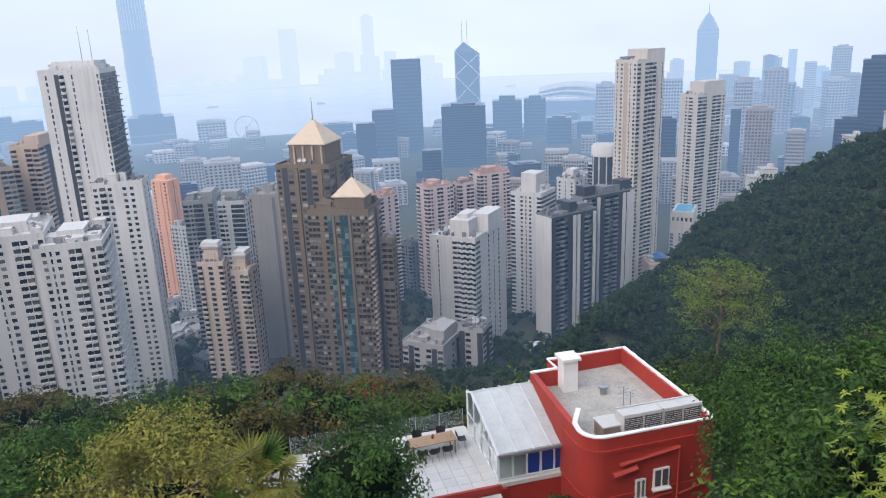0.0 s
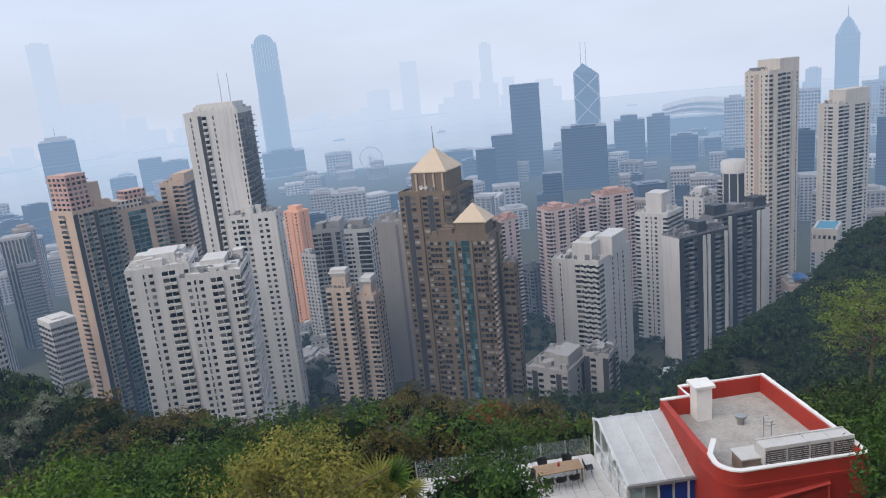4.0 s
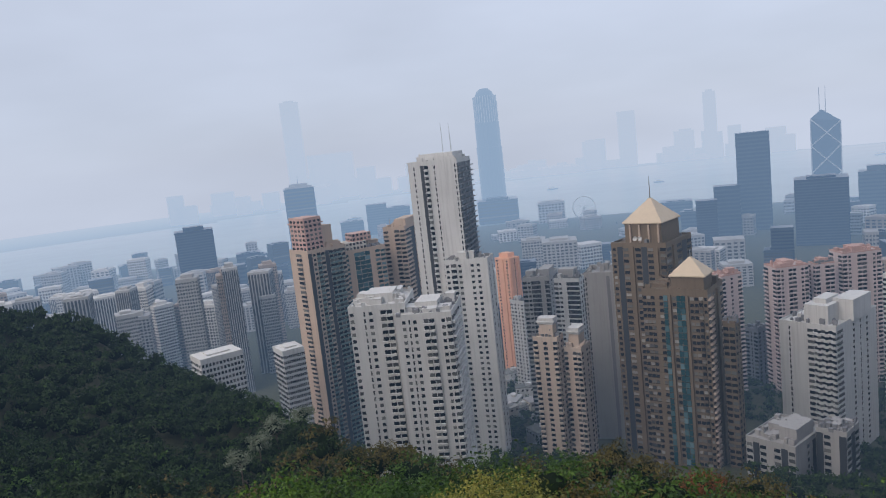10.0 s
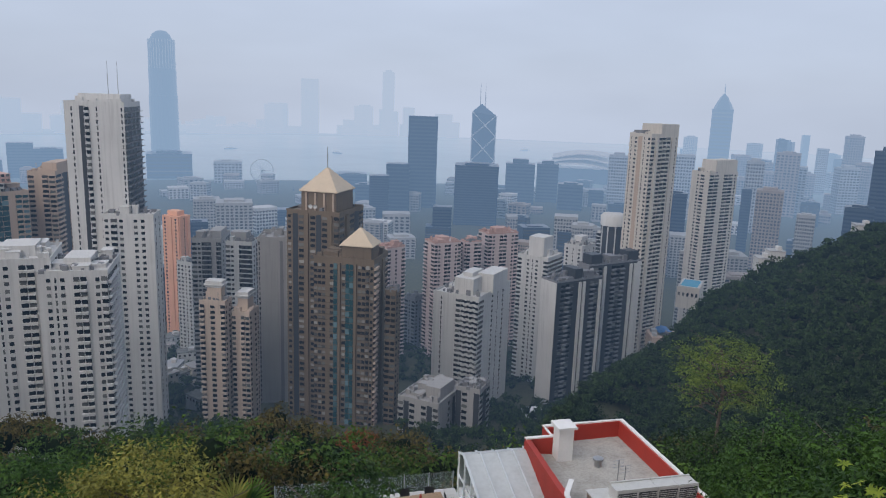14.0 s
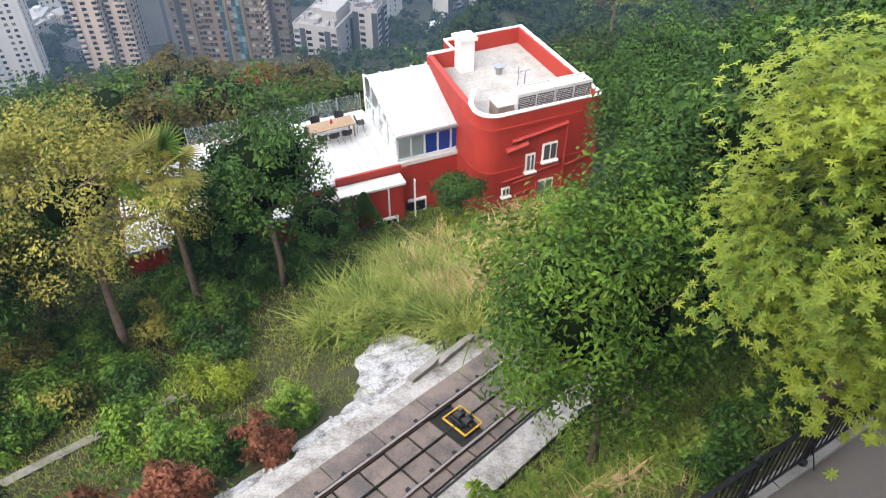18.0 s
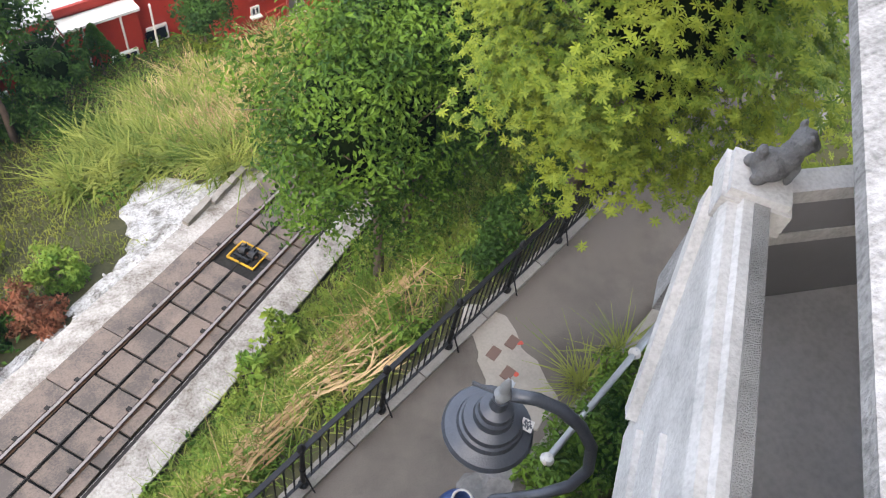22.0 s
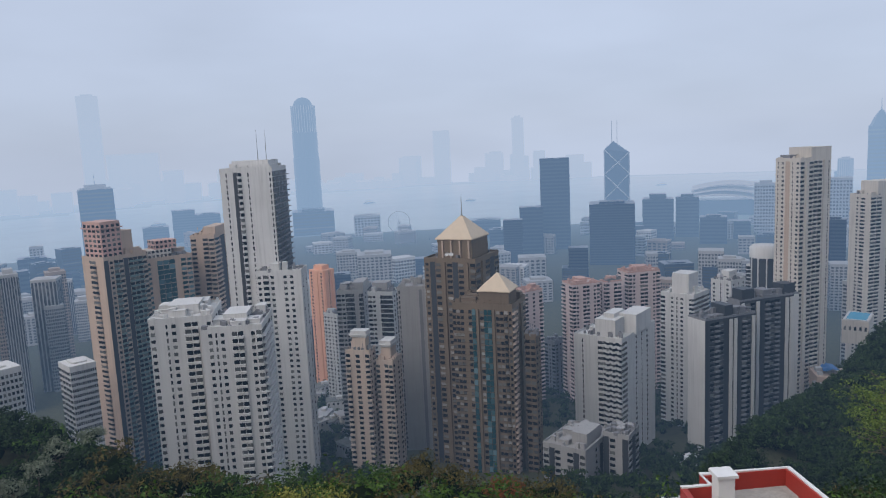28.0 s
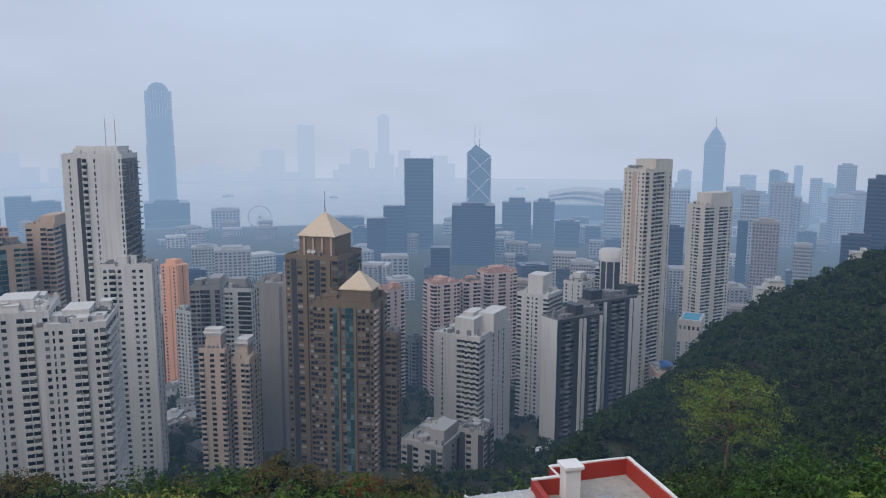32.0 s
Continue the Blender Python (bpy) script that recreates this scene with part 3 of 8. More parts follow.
# peach tower, pale small tower
tw = Tower("apartment_tower", "bright peach-orange tower with ribbed flank", (22.4, 21.3, 20.45), 640, -9.4, -190, 45, PEACH)
tw.face("l", "wrw")
tw.face("r", "rsr")
tw.block("lift_house", 0.2, 0.8, 0.2, 0.8, tw.zt, tw.zt + 4)
tw.done()
tw = Tower("apartment_tower", "pale grey apartment tower in rows of small windows", (21.5, 20.5, 19.75), 570, -12.9, -200, 45, WHITE)
tw.face("l", "wwsw")
tw.face("r", "wsw")
tw.roof(3, 9)
tw.done()

# grey towers
tw = Tower("apartment_tower", "grey tower with dark recessed balconies", (20.4, 18.3, 17.6), 480, -11.2, -190, 12, GREY, split=70)
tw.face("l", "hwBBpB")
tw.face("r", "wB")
tw.roof(5, 10)
tw.block("lift_house", 0.05, 0.45, 0.2, 0.8, tw.zt, tw.zt + 5)
tw.done()
tw = Tower("apartment_tower", "pale grey tower with dark balcony slots", (17.95, 16.0, 15.4), 462, -11.5, -190, 20, WHITE, split=70)
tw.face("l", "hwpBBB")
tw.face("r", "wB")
tw.roof(4, 11)
tw.block("lift_house", 0.3, 0.9, 0.3, 0.9, tw.zt, tw.zt + 6, GREY)
tw.done()
tw = Tower("apartment_tower", "tall blank grey slab with one dark seam", (15.6, 13.35, 12.9), 430, -11.2, -190, 8, GREY)
tw.face("l", "spppppdp", dark=MIDGREY)
tw.face("r", "wdw")
tw.roof(3, 12)
tw.done()

# tan twin with white penthouses
for azs, el, sd in (((20.0, 18.1, 17.6), -15.9, 13), ((17.65, 16.3, 15.55), -16.8, 14)):
    tw = Tower("apartment_tower", "narrow tan tower with white penthouse on top", azs, 384, el, -185, 22, TAN if sd == 0 else material("warm_beige_wall", (0.62, 0.50, 0.405), 0.8, vary=0.12, scale=0.05, streak=0.25, fine=3), group="tan twin", storey=2.9, split=100)
    tw.face("l", "bpWpb" if sd == 13 else "WpbW")
    tw.face("r", "wpws")
    tw.roof(3, sd)
    tw.block("shaft", 0.2, 0.75, 0.2, 0.8, tw.zt, tw.zt + 7.5)
    tw.block("penthouse", 0.15, 0.8, 0.15, 0.85, tw.zt + 7.5, tw.zt + 11, WHITE)
    tw.block("penthouse_band", 0.1, 0.85, 0.1, 0.9, tw.zt + 8.6, tw.zt + 9.2, WHITE)
    tw.done()

# bronze towers with pyramid roofs
CURTAIN = glassy("curtained_glass", (0.02, 0.024, 0.03), vary=1.0, bright=(0.40, 0.38, 0.34))
BROWN = material("dark_bronze_sill", (0.13, 0.098, 0.066), 0.6, vary=0.2, scale=0.06, fine=3)
tw = Tower("apartment_tower", "bronze-brown tower with pale gold pyramid roof", (13.35, 9.3, 7.45), 382, -9.3, -185, 24, GOLD, group="bronze pyramid towers", split=150)
tw.face("l", "wdWrWdWrb", rail=BROWN, pier=GOLD, glass=CURTAIN)
tw.face("r", "WrWdW", rail=BROWN, pier=GOLD, glass=CURTAIN)
tw.roof(5, 15)
zt2 = rise(-7.7, 385)
tw.block("penthouse", 0.12, 0.78, 0.12, 0.8, tw.zt, zt2)
for k in range(4):
    tw.block("penthouse_pier", 0.15 + 0.17 * k, 0.18 + 0.17 * k, 0.09, 0.13, tw.zt, zt2 - 0.6, TAN)
tw.block("eave", 0.09, 0.81, 0.09, 0.83, zt2, zt2 + 0.5, GOLDROOF)
top = pyramid(tw, 0.09, 0.81, 0.09, 0.83, zt2 + 0.5, rise(-5.9, 388), GOLDROOF)
mast(tw, top.x, top.y, rise(-5.95, 388), rise(-4.2, 388), 0.35)
for k in (0.45, 0.54):
    q = tw.c + tw.ul * tw.w1 * k
    v, f = lathe([(0.02, 0), (0.8, 0.25), (1.15, 0.7), (1.1, 0.75)], 14)
    dish = tw.put("satellite_dish", mesh_of("satellite_dish", v, f, WHITE), WHITE)
    dish.matrix_basis = Matrix.Translation((q.x, q.y, tw.zt + 3)) @ pose(0, 0, 0, 70, 0, 0)
tw.done()
tw = Tower("apartment_tower", "bronze-brown tower with teal window bays and pyramid roof", (11.3, 6.55, 5.45), 352, -12.95, -185, 17, GOLD, group="bronze pyramid towers", split=260)
tw.face("l", "WWWpWgrWggrWWbw", bay=TEAL, z1=tw.zt - 2, rail=BROWN, pier=GOLD, glass=CURTAIN)
tw.face("r", "bwrW", rail=TAN, pier=GOLD, glass=CURTAIN)
tw.roof(6, 16)
zt2 = rise(-11.85, 354)
tw.block("drum", 0.06, 0.55, 0.06, 0.6, tw.zt, zt2)
tw.block("eave", 0.03, 0.58, 0.03, 0.63, zt2, zt2 + 0.5, GOLDROOF)
top = pyramid(tw, 0.03, 0.58, 0.03, 0.63, zt2 + 0.5, rise(-10.45, 356), GOLDROOF)
mast(tw, top.x, top.y, rise(-10.5, 356), rise(-9.9, 356), 0.25)
tw.done()
tw = Tower("apartment_tower", "bronze-brown lower wing with stepped roof", (5.6, 4.75, 4.35), 356, -15.3, -185, 20, GOLD, group="bronze pyramid towers", split=60)
tw.face("l", "WW")
tw.face("r", "ws")
tw.roof(2, 17)
tw.done()

# pink and grey blocks behind
tw = Tower("apartment_tower", "dusty pink apartment tower with ribbed faces", (6.5, 5.5, 4.1), 540, -11.9, -205, 50, PINK)
tw.face("l", "bpb")
tw.face("r", "bpwpb")
tw.roof(3, 18, SALMON)
tw.done()
tw = Tower("apartment_tower", "dim grey tower with small windows", (4.05, 3.2, 2.35), 575, -15.8, -205, 40, MIDGREY)
tw.face("l", "WsW")
tw.face("r", "wsw")
tw.roof(2, 19)
tw.done()
for azs, el, d, sd in (((2.55, 1.75, -0.35), -11.4, 555, 20), ((-0.35, -0.8, -2.0), -11.2, 575, 21), ((-1.7, -2.5, -4.85), -10.5, 590, 22)):
    tw = Tower("apartment_tower", "dusty pink slab block with stacked bay windows", azs, d, el, -208, 62, PINK, group="pink slab", split=40)
    tw.face("l", "bpb")
    tw.face("r", "bwpbbpwb" if sd != 21 else "bpbb")
    tw.roof(5, sd, SALMON)
    tw.block("lift_house", 0.2, 0.8, 0.3, 0.6, tw.zt, tw.zt + 4, SALMON)
    tw.done()

# white tower with chevron balconies
tw = Tower("apartment_tower", "white tower with zigzag balconies down its face", (1.72, -1.95, -4.45), 398, -15.6, -178, 24, WHITE, storey=3.0, split=170)
tw.face("l", "psppWzzz", glass=PANE)
tw.face("r", "Wpwswp")
tw.roof(7, 23)
tw.block("penthouse", 0.2, 0.62, 0.1, 0.6, tw.zt, tw.zt + 9.5)
tw.block("penthouse", -0.05, 0.3, 0.35, 0.8, tw.zt, tw.zt + 11)
tw.block("penthouse_cap", 0.3, 0.52, 0.2, 0.5, tw.zt + 9.5, tw.zt + 12)
tw.done()

# low grey block in front
tw = Tower("apartment_block", "low grey block with white-framed windows and dark flanks", (4.4, 1.0, -1.2), 322, -23.9, -172, 26, GREY, category="apartment block", split=60)
tw.face("l", "WdWpWdW", dark=DARK)
tw.face("r", "pwdw")
tw.roof(6, 24)
tw.block("lift_house", 0.1, 0.45, 0.2, 0.7, tw.zt, tw.zt + 6)
tw.done()
tw = Tower("apartment_block", "grey block with dark banded bays", (-0.4, -2.4, -3.2), 330, -22.7, -172, 20, GREY, category="apartment block", split=40)
tw.face("l", "dWpd", dark=DARK)
tw.face("r", "WdW")
tw.roof(5, 25)
tw.done()

# white tower with round balconies
tw = Tower("apartment_tower", "white tower with curved banded balconies", (-4.9, -7.3, -8.4), 500, -12.2, -180, 25, WHITE, split=80)
tw.face("l", "hpwswph")
tw.face("r", "hhh")
tw.roof(4, 26)
tw.block("penthouse", 0.25, 0.75, 0.2, 0.8, tw.zt, rise(-10.6, 505))
tw.done()
tw = Tower("apartment_tower", "white stepped block beyond the banded tower", (-8.5, -9.9, -10.9), 570, -11.1, -200, 30, WHITE)
tw.face("l", "wsw")
tw.face("r", "wsw")
tw.roof(4, 27)
tw.block("step", 0.3, 0.7, 0.3, 0.8, tw.zt, tw.zt + 7)
tw.done()

# round white and dark tower
rt = thing("apartment_tower", "round tower, dark glass with a white drum on top", "apartment tower", at=polar(-12.1, 610, -200))
rz = rise(-9.2, 610) + 200
v, f = lathe([(9.8, 0), (9.8, rz)], 28)
part("body", mesh_of("body", v, f, DARK, True), DARK, rt)
v, f = lathe([(10.4, rz), (10.4, rz + 8), (9.0, rz + 8.2), (8.8, rz + 9.5), (0.1, rz + 9.6)], 28)
part("drum", mesh_of("drum", v, f, WHITE, True), WHITE, rt)
for k in range(5):
    a = radians(200 + 35 * k)
    part("pier", Boxes().box(9.9 * math.cos(a), 9.9 * math.sin(a), rz / 2, 0.9, 0.9, rz, math.degrees(a)), WHITE, rt)
tw = Tower("apartment_tower", "white balcony flank beside the round tower", (-10.9, -11.5, -11.9), 606, -9.8, -200, 30, WHITE)
tw.face("l", "B")
tw.face("r", "B")
tw.done()

# dark slab with white piers
tw = Tower("apartment_tower", "black and white slab tower with tall white end wall", (-6.88, -8.12, -11.6), 438, -14.0, -194, 48, DARK, split=200)
tw.face("l", "f", rail=WHITE)
tw.face("r", "pWbWdrrdbWr", rail=MIDGREY, pier=WHITE)
tw.roof(6, 28, MIDGREY)
tw.block("stair_tower", 0.1, 0.9, 0.42, 0.58, tw.zt, tw.zt + 7, DARK)
tw.done()
tw = Tower("apartment_tower", "black and white slab tower, rear half with piers", (-9.7, -10.55, -14.45), 470, -12.5, -194, 48, DARK, split=120)
tw.face("l", "f", rail=MIDGREY)
tw.face("r", "rbWrdbWbdrrf", rail=MIDGREY, pier=WHITE)
tw.roof(6, 29, MIDGREY)
tw.block("lift_house", 0.1, 0.9, 0.05, 0.25, tw.zt, tw.zt + 7, DARK)
tw.block("lift_house", 0.1, 0.9, 0.4, 0.55, tw.zt, tw.zt + 5, MIDGREY)
tw.block("lift_house", 0.1, 0.9, 0.75, 0.95, tw.zt, tw.zt + 7, DARK)
tw.done()

# tall cream tower
tw = Tower("apartment_tower", "very tall cream tower with a ladder-like seam", (-12.78, -14.35, -16.25), 555, -2.35, -172, 40, CREAM, split=160)
tw.face("l", "swdsw", dark=TAN)
tw.face("r", "WrWbbrs", dark=DARK)
tw.roof(4, 30)
tw.block("crown", 0.0, 0.9, 0.35, 1.0, tw.zt, rise(-1.5, 565))
tw.block("crown_step", 0.55, 0.95, 0.1, 0.5, tw.zt, tw.zt + 3.0, MIDGREY)
tw.done()

# cream tower by the pool
tw = Tower("apartment_tower", "cream-white tower of stacked balconies above a pool", (-17.45, -18.7, -20.6), 690, -4.9, -158, 38, CREAM, split=90)
tw.face("l", "pwWp")
tw.face("r", "bbpbbw")
tw.roof(4, 31)
tw.block("crown", 0.0, 0.8, 0.2, 0.95, tw.zt, rise(-3.9, 700))
tw.done()

# ---- the far city ----
def out_to(d):
    """The city's distances grow towards the harbour."""
    return float(np.interp(d, (0, 800, 1300, 1650, 2100, 2740, 3300, 4150, 4600), (0, 800, 1650, 2150, 2447, 3190, 3845, 4790, 4870)))


def far_tower(label, azl, azr, el, d, wall, pane=None, el0=None, depth=None, group="", storey=7.0, cols=6, bands=False, name="office_tower", category="office tower", turn=0.0, cap=0, tall=0.27):
    """A distant tower: body, storeys of glass, roof works."""
    azc = (azl + azr) / 2
    if d > 800:
        storey *= min(out_to(d) / d, 1.15)
    d = out_to(d)
    c = polar(azc, d)
    w = 2 * d * math.tan(radians(abs(azl - azr) / 2))
    dep = depth or w * 0.8
    zb = SEA + 1.5 if d > 2150 else float(ground(c.x, c.y)) - 3
    zt = rise(el, d)
    t = thing(name, label, category, group, at=(c.x, c.y, zb))
    t.rotation_euler = (0, 0, radians(azc + turn))
    h = zt - zb
    part("body", Boxes().box(0, dep / 2, h / 2, w, dep, h), wall, t)
    b = Boxes(SIDES[[2, 3, 5]])
    zs = np.arange(h - storey * 0.8, max(h - 330, 4), -storey)
    if bands:
        cc = np.stack([0 * zs, 0 * zs, zs], -1)
        b.add(cc, (1, 0, 0), (0, 1, 0), (w * 0.485, 0.3, storey * 0.22))
        cs = np.stack([0 * zs + w / 2, 0 * zs + dep / 2, zs], -1)
        b.add(cs, (1, 0, 0), (0, 1, 0), (0.3, dep * 0.46, storey * 0.22))
    else:
        xs = (np.arange(cols) + 0.5) / cols * w - w / 2
        X, Z = np.meshgrid(xs, zs)
        b.add(np.stack([X.ravel(), 0 * X.ravel(), Z.ravel()], -1), (1, 0, 0), (0, 1, 0), (w / cols * 0.3, 0.3, storey * tall))
        ys = (np.arange(4) + 0.5) / 4 * dep
        for sx in (-1, 1):
            Y, Z = np.meshgrid(ys, zs)
            b.add(np.stack([0 * Y.ravel() + sx * w / 2, Y.ravel(), Z.ravel()], -1), (1, 0, 0), (0, 1, 0), (0.3, dep / 4 * 0.3, storey * tall))
    tagged(part("window", b, pane or FARPANE, t), kind="stuff")
    if cap:
        part("roof_plant", Boxes().box(0, dep / 2, h + cap / 2, w * 0.55, dep * 0.55, cap), wall, t)
    part("parapet", Boxes().box(0, dep / 2, h + 0.8, w * 1.01, dep * 1.01, 1.6), wall, t)
    return t, w, dep, h


# landmark with a rounded, finned crown
fin = thing("skyscraper", "very tall blue-grey skyscraper with a curved crown of fins", "skyscraper", at=polar(21.95, 3190, SEA))
fin.scale = (1.165, 1.165, 1.165)
H = (rise(2.7, 3190) - SEA) / 1.165
part("shaft", mesh_of("shaft", *lathe([(47, 0), (47, H * 0.55), (45, H * 0.56), (45, H * 0.8), (43, H * 0.81), (42, H), (38, H + 22), (28, H + 42), (16, H + 52), (2, H + 55)], 20), SLATE), SLATE, fin)
b = Boxes()
for k in range(28):
    a = 2 * math.pi * k / 28
    b.box(42.5 * math.cos(a), 42.5 * math.sin(a), H * 0.9 + 12, 2.2, 2.2, H * 0.2 + 26, math.degrees(a))
tagged(part("fin", b, PALE, fin), kind="stuff")
b = Boxes()
for k in range(46):
    b.box(0, 0, 12 + k * (H - 20) / 46, 84, 84, 1.6, 0), b.box(0, 0, 12 + k * (H - 20) / 46, 84, 84, 1.6, 45)
far_tower("dim blue-grey office tower below the landmark", 23.3, 20.15, -4.85, 1900, SLATE, el0=None, storey=9, bands=True, cap=8)

# faceted tower with white cross bracing
bk = polar(-1.75, 2150, SEA)
bt = thing("skyscraper", "dark blue faceted skyscraper with white diagonal bracing", "skyscraper", at=bk)
bt.rotation_euler = (0, 0, radians(-1.75))
bt.scale = (1.303, 1.303, 1.303)
W2, H = 26.5, (rise(-1.1, 2150) - SEA) / 1.303
v = [(-W2, 0, 0), (W2, 0, 0), (W2, 50, 0), (-W2, 50, 0), (-W2, 0, H), (W2, 0, H - 8), (W2, 50, H - 8), (-W2, 50, H), (-W2 * 0.25, 25, H + 17)]
f3 = [(0, 1, 5), (0, 5, 4), (1, 2, 6), (1, 6, 5), (2, 3, 7), (2, 7, 6), (3, 0, 4), (3, 4, 7), (4, 5, 8), (5, 6, 8), (6, 7, 8), (7, 4, 8)]
part("shaft", mesh_of("shaft", v, f3, NAVY), NAVY, bt)
BRACE = material("pale_steel_bracing", (0.5, 0.53, 0.56), 0.5, vary=0.1)
zz = H
for k in range(4):
    z0, z1 = zz - 54, zz
    for x0, x1 in ((-W2, W2), (W2, -W2)):
        v, f = tube([(x0, -0.6, z0 + 0.0), (x1, -0.6, z1 - (8 if x1 > 0 and k == 0 else 0))], 1.3, 5)
        part("brace", mesh_of("brace", v, f, BRACE), BRACE, bt)
    zz -= 54
for x in (-W2, W2):
    v, f = tube([(x, -0.4, 0), (x, -0.4, H - (8 if x > 0 else 0))], 1.0, 5)
    part("edge_column", mesh_of("edge_column", v, f, BRACE), BRACE, bt)
for x in (-10, 1):
    v, f = tube([(x, 25, H + 8), (x, 25, H + 62)], [0.9, 0.4], 5)
    part("mast", mesh_of("mast", v, f, PALE), PALE, bt)

# round-topped pale tower and white-capped tower of the west
ct = far_tower("blue office tower with a white stepped crown", 38.05, 35.75, -2.2, 1750, NAVY, bands=True, storey=9)
part("crown", Boxes().box(0, ct[2] / 2, ct[3] + 4, ct[1] * 0.9, ct[2] * 0.9, 4).box(0, ct[2] / 2, ct[3] + 10, ct[1] * 0.62, ct[2] * 0.62, 9), PALE, ct[0])
v, f = tube([(0, ct[2] / 2, ct[3] + 14), (0, ct[2] / 2, ct[3] + 45)], [1.2, 0.3], 5)
part("mast", mesh_of("mast", v, f, PALE), PALE, ct[0])

CENTRE = (
    (4.05, 1.8, -1.65, 1300, NAVY, 0), (7.0, 5.5, -6.3, 1180, NAVY, 0), (5.7, 3.9, -5.35, 1250, NAVY, 0), (0.35, -3.05, -5.3, 1150, NAVY, 5),
    (-3.6, -5.85, -5.0, 1400, SLATE, 12), (-6.0, -7.65, -4.9, 1450, SLATE, 8), (-7.7, -9.6, -6.4, 1350, SLATE, 5), (-9.6, -11.2, -6.7, 1420, SLATE, 0),
    (-11.4, -12.9, -4.0, 1500, PALE, 8), (1.05, 0.4, -6.6, 1500, PALE, 0), (-3.05, -3.7, -7.0, 1350, SLATE, 0), (2.0, 0.5, -8.6, 1000, SLATE, 0),
    (18.65, 16.6, -5.4, 1650, PALE, 4), (9.6, 7.2, -6.2, 1500, SLATE, 3), (8.1, 6.9, -7.0, 1350, SLATE, 5), (20.2, 18.3, -8.2, 1050, PALE, 4),
    (18.6, 15.9, -8.5, 1000, PALE, 5), (16.0, 14.2, -9.3, 1080, PALE, 3), (14.3, 12.9, -9.0, 1120, SLATE, 0), (21.0, 19.2, -9.9, 900, SLATE, 3),
    (32.0, 30.4, -4.1, 2000, SLATE, 0), (30.4, 28.6, -4.5, 1950, SLATE, 4), (34.1, 32.3, -5.2, 1850, SLATE, 3), (46.3, 43.6, -4.4, 1150, NAVY, 8),
    (42.2, 40.4, -6.6, 1300, NAVY, 3), (43.1, 41.6, -7.4, 1200, SLATE, 0), (40.0, 38.5, -7.9, 1250, SLATE, 0), (-16.0, -17.6, -3.7, 1500, PALE, 0),
    (-7.6, -9.4, -8.9, 900, PALE, 0), (-9.0, -10.6, -9.5, 850, PALE, 4), (-15.9, -17.3, -6.6, 950, SLATE, 4), (-21.0, -21.7, -5.9, 1100, SLATE, 0),
    (-22.0, -23.8, -5.9, 1000, BUFF, 5), (-24.8, -26.0, -7.4, 950, PALE, 3), (-27.7, -29.5, -6.6, 880, SLATE, 4), (-29.0, -30.9, -2.7, 900, SLATE, 6),
    (-31.2, -32.5, -3.0, 1050, PALE, 3), (-23.0, -24.6, -3.9, 1600, SLATE, 4),
)
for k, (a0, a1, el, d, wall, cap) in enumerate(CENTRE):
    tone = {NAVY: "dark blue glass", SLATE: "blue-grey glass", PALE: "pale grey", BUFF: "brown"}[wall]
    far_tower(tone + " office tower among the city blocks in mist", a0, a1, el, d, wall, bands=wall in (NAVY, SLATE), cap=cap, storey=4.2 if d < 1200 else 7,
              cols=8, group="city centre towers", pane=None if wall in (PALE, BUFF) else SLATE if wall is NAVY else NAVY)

# spired tower far to the east
cp = far_tower("tall spired office tower dim in the mist", -18.4, -19.85, -0.3, 2600, SLATE, bands=True, storey=12)
v, f = lathe([(cp[1] * 0.5, 0), (cp[1] * 0.36, 22), (cp[1] * 0.2, 45), (1.5, 62), (0.8, 100)], 8)
q = part("spire", mesh_of("spire", v, f, SLATE), SLATE, cp[0])
q.location = (0, cp[2] / 2, cp[3])

# convention hall with layered wing roofs
hall = thing("convention_hall", "low hall on the shore with layered white wing roofs", "hall", at=polar(-9.4, 2505, SEA + 2))
hall.scale = (1.165, 1.165, 1.165)
hall.rotation_euler = (0, 0, radians(-9.4))
part("body", Boxes().box(0, 0, 20, 150, 80, 40), SLATE, hall)
for k in range(3):
    n = 14
    vs, fs = [], []
    for i in range(n + 1):
        s = i / n
        x = -85 + 170 * s
        z = 48 + 9 * k + 10 * math.sin(math.pi * s) + 8 * s * (k - 1)
        vs += [(x, -48 + 14 * k, z), (x, 40 - 8 * k, z + 9), (x, 40 - 8 * k, z + 6.5), (x, -48 + 14 * k, z - 2.5)]
    for i in range(n):
        for e in range(4):
            fs.append((4 * i + e, 4 * i + (e + 1) % 4, 4 * i + 4 + (e + 1) % 4, 4 * i + 4 + e))
    part("wing_roof", mesh_of("wing_roof", vs, fs, WHITE), WHITE, hall)

# observation wheel by the water
wheel = thing("observation_wheel", "thin white observation wheel on the waterfront", "ferris wheel", at=polar(15.15, 2155, SEA + 6))
wheel.scale = (1.165, 1.165, 1.165)
wheel.rotation_euler = (0, 0, radians(15))
for off in (-1.6, 1.6):
    ring = [(27 * math.cos(2 * math.pi * k / 36), off, 31 + 27 * math.sin(2 * math.pi * k / 36)) for k in range(37)]
    v, f = tube(ring, 0.7, 5)
    part("rim", mesh_of("rim", v, f, BRACE), BRACE, wheel)
for k in range(18):
    a = 2 * math.pi * k / 18
    v, f = tube([(0, 0, 31), (27 * math.cos(a), 0, 31 + 27 * math.sin(a))], 0.22, 4)
    part("spoke", mesh_of("spoke", v, f, BRACE), BRACE, wheel)
    part("cabin", Boxes().box(28.2 * math.cos(a), 0, 31 + 28.2 * math.sin(a) - 1, 2.2, 2.2, 2.6), WHITE, wheel)
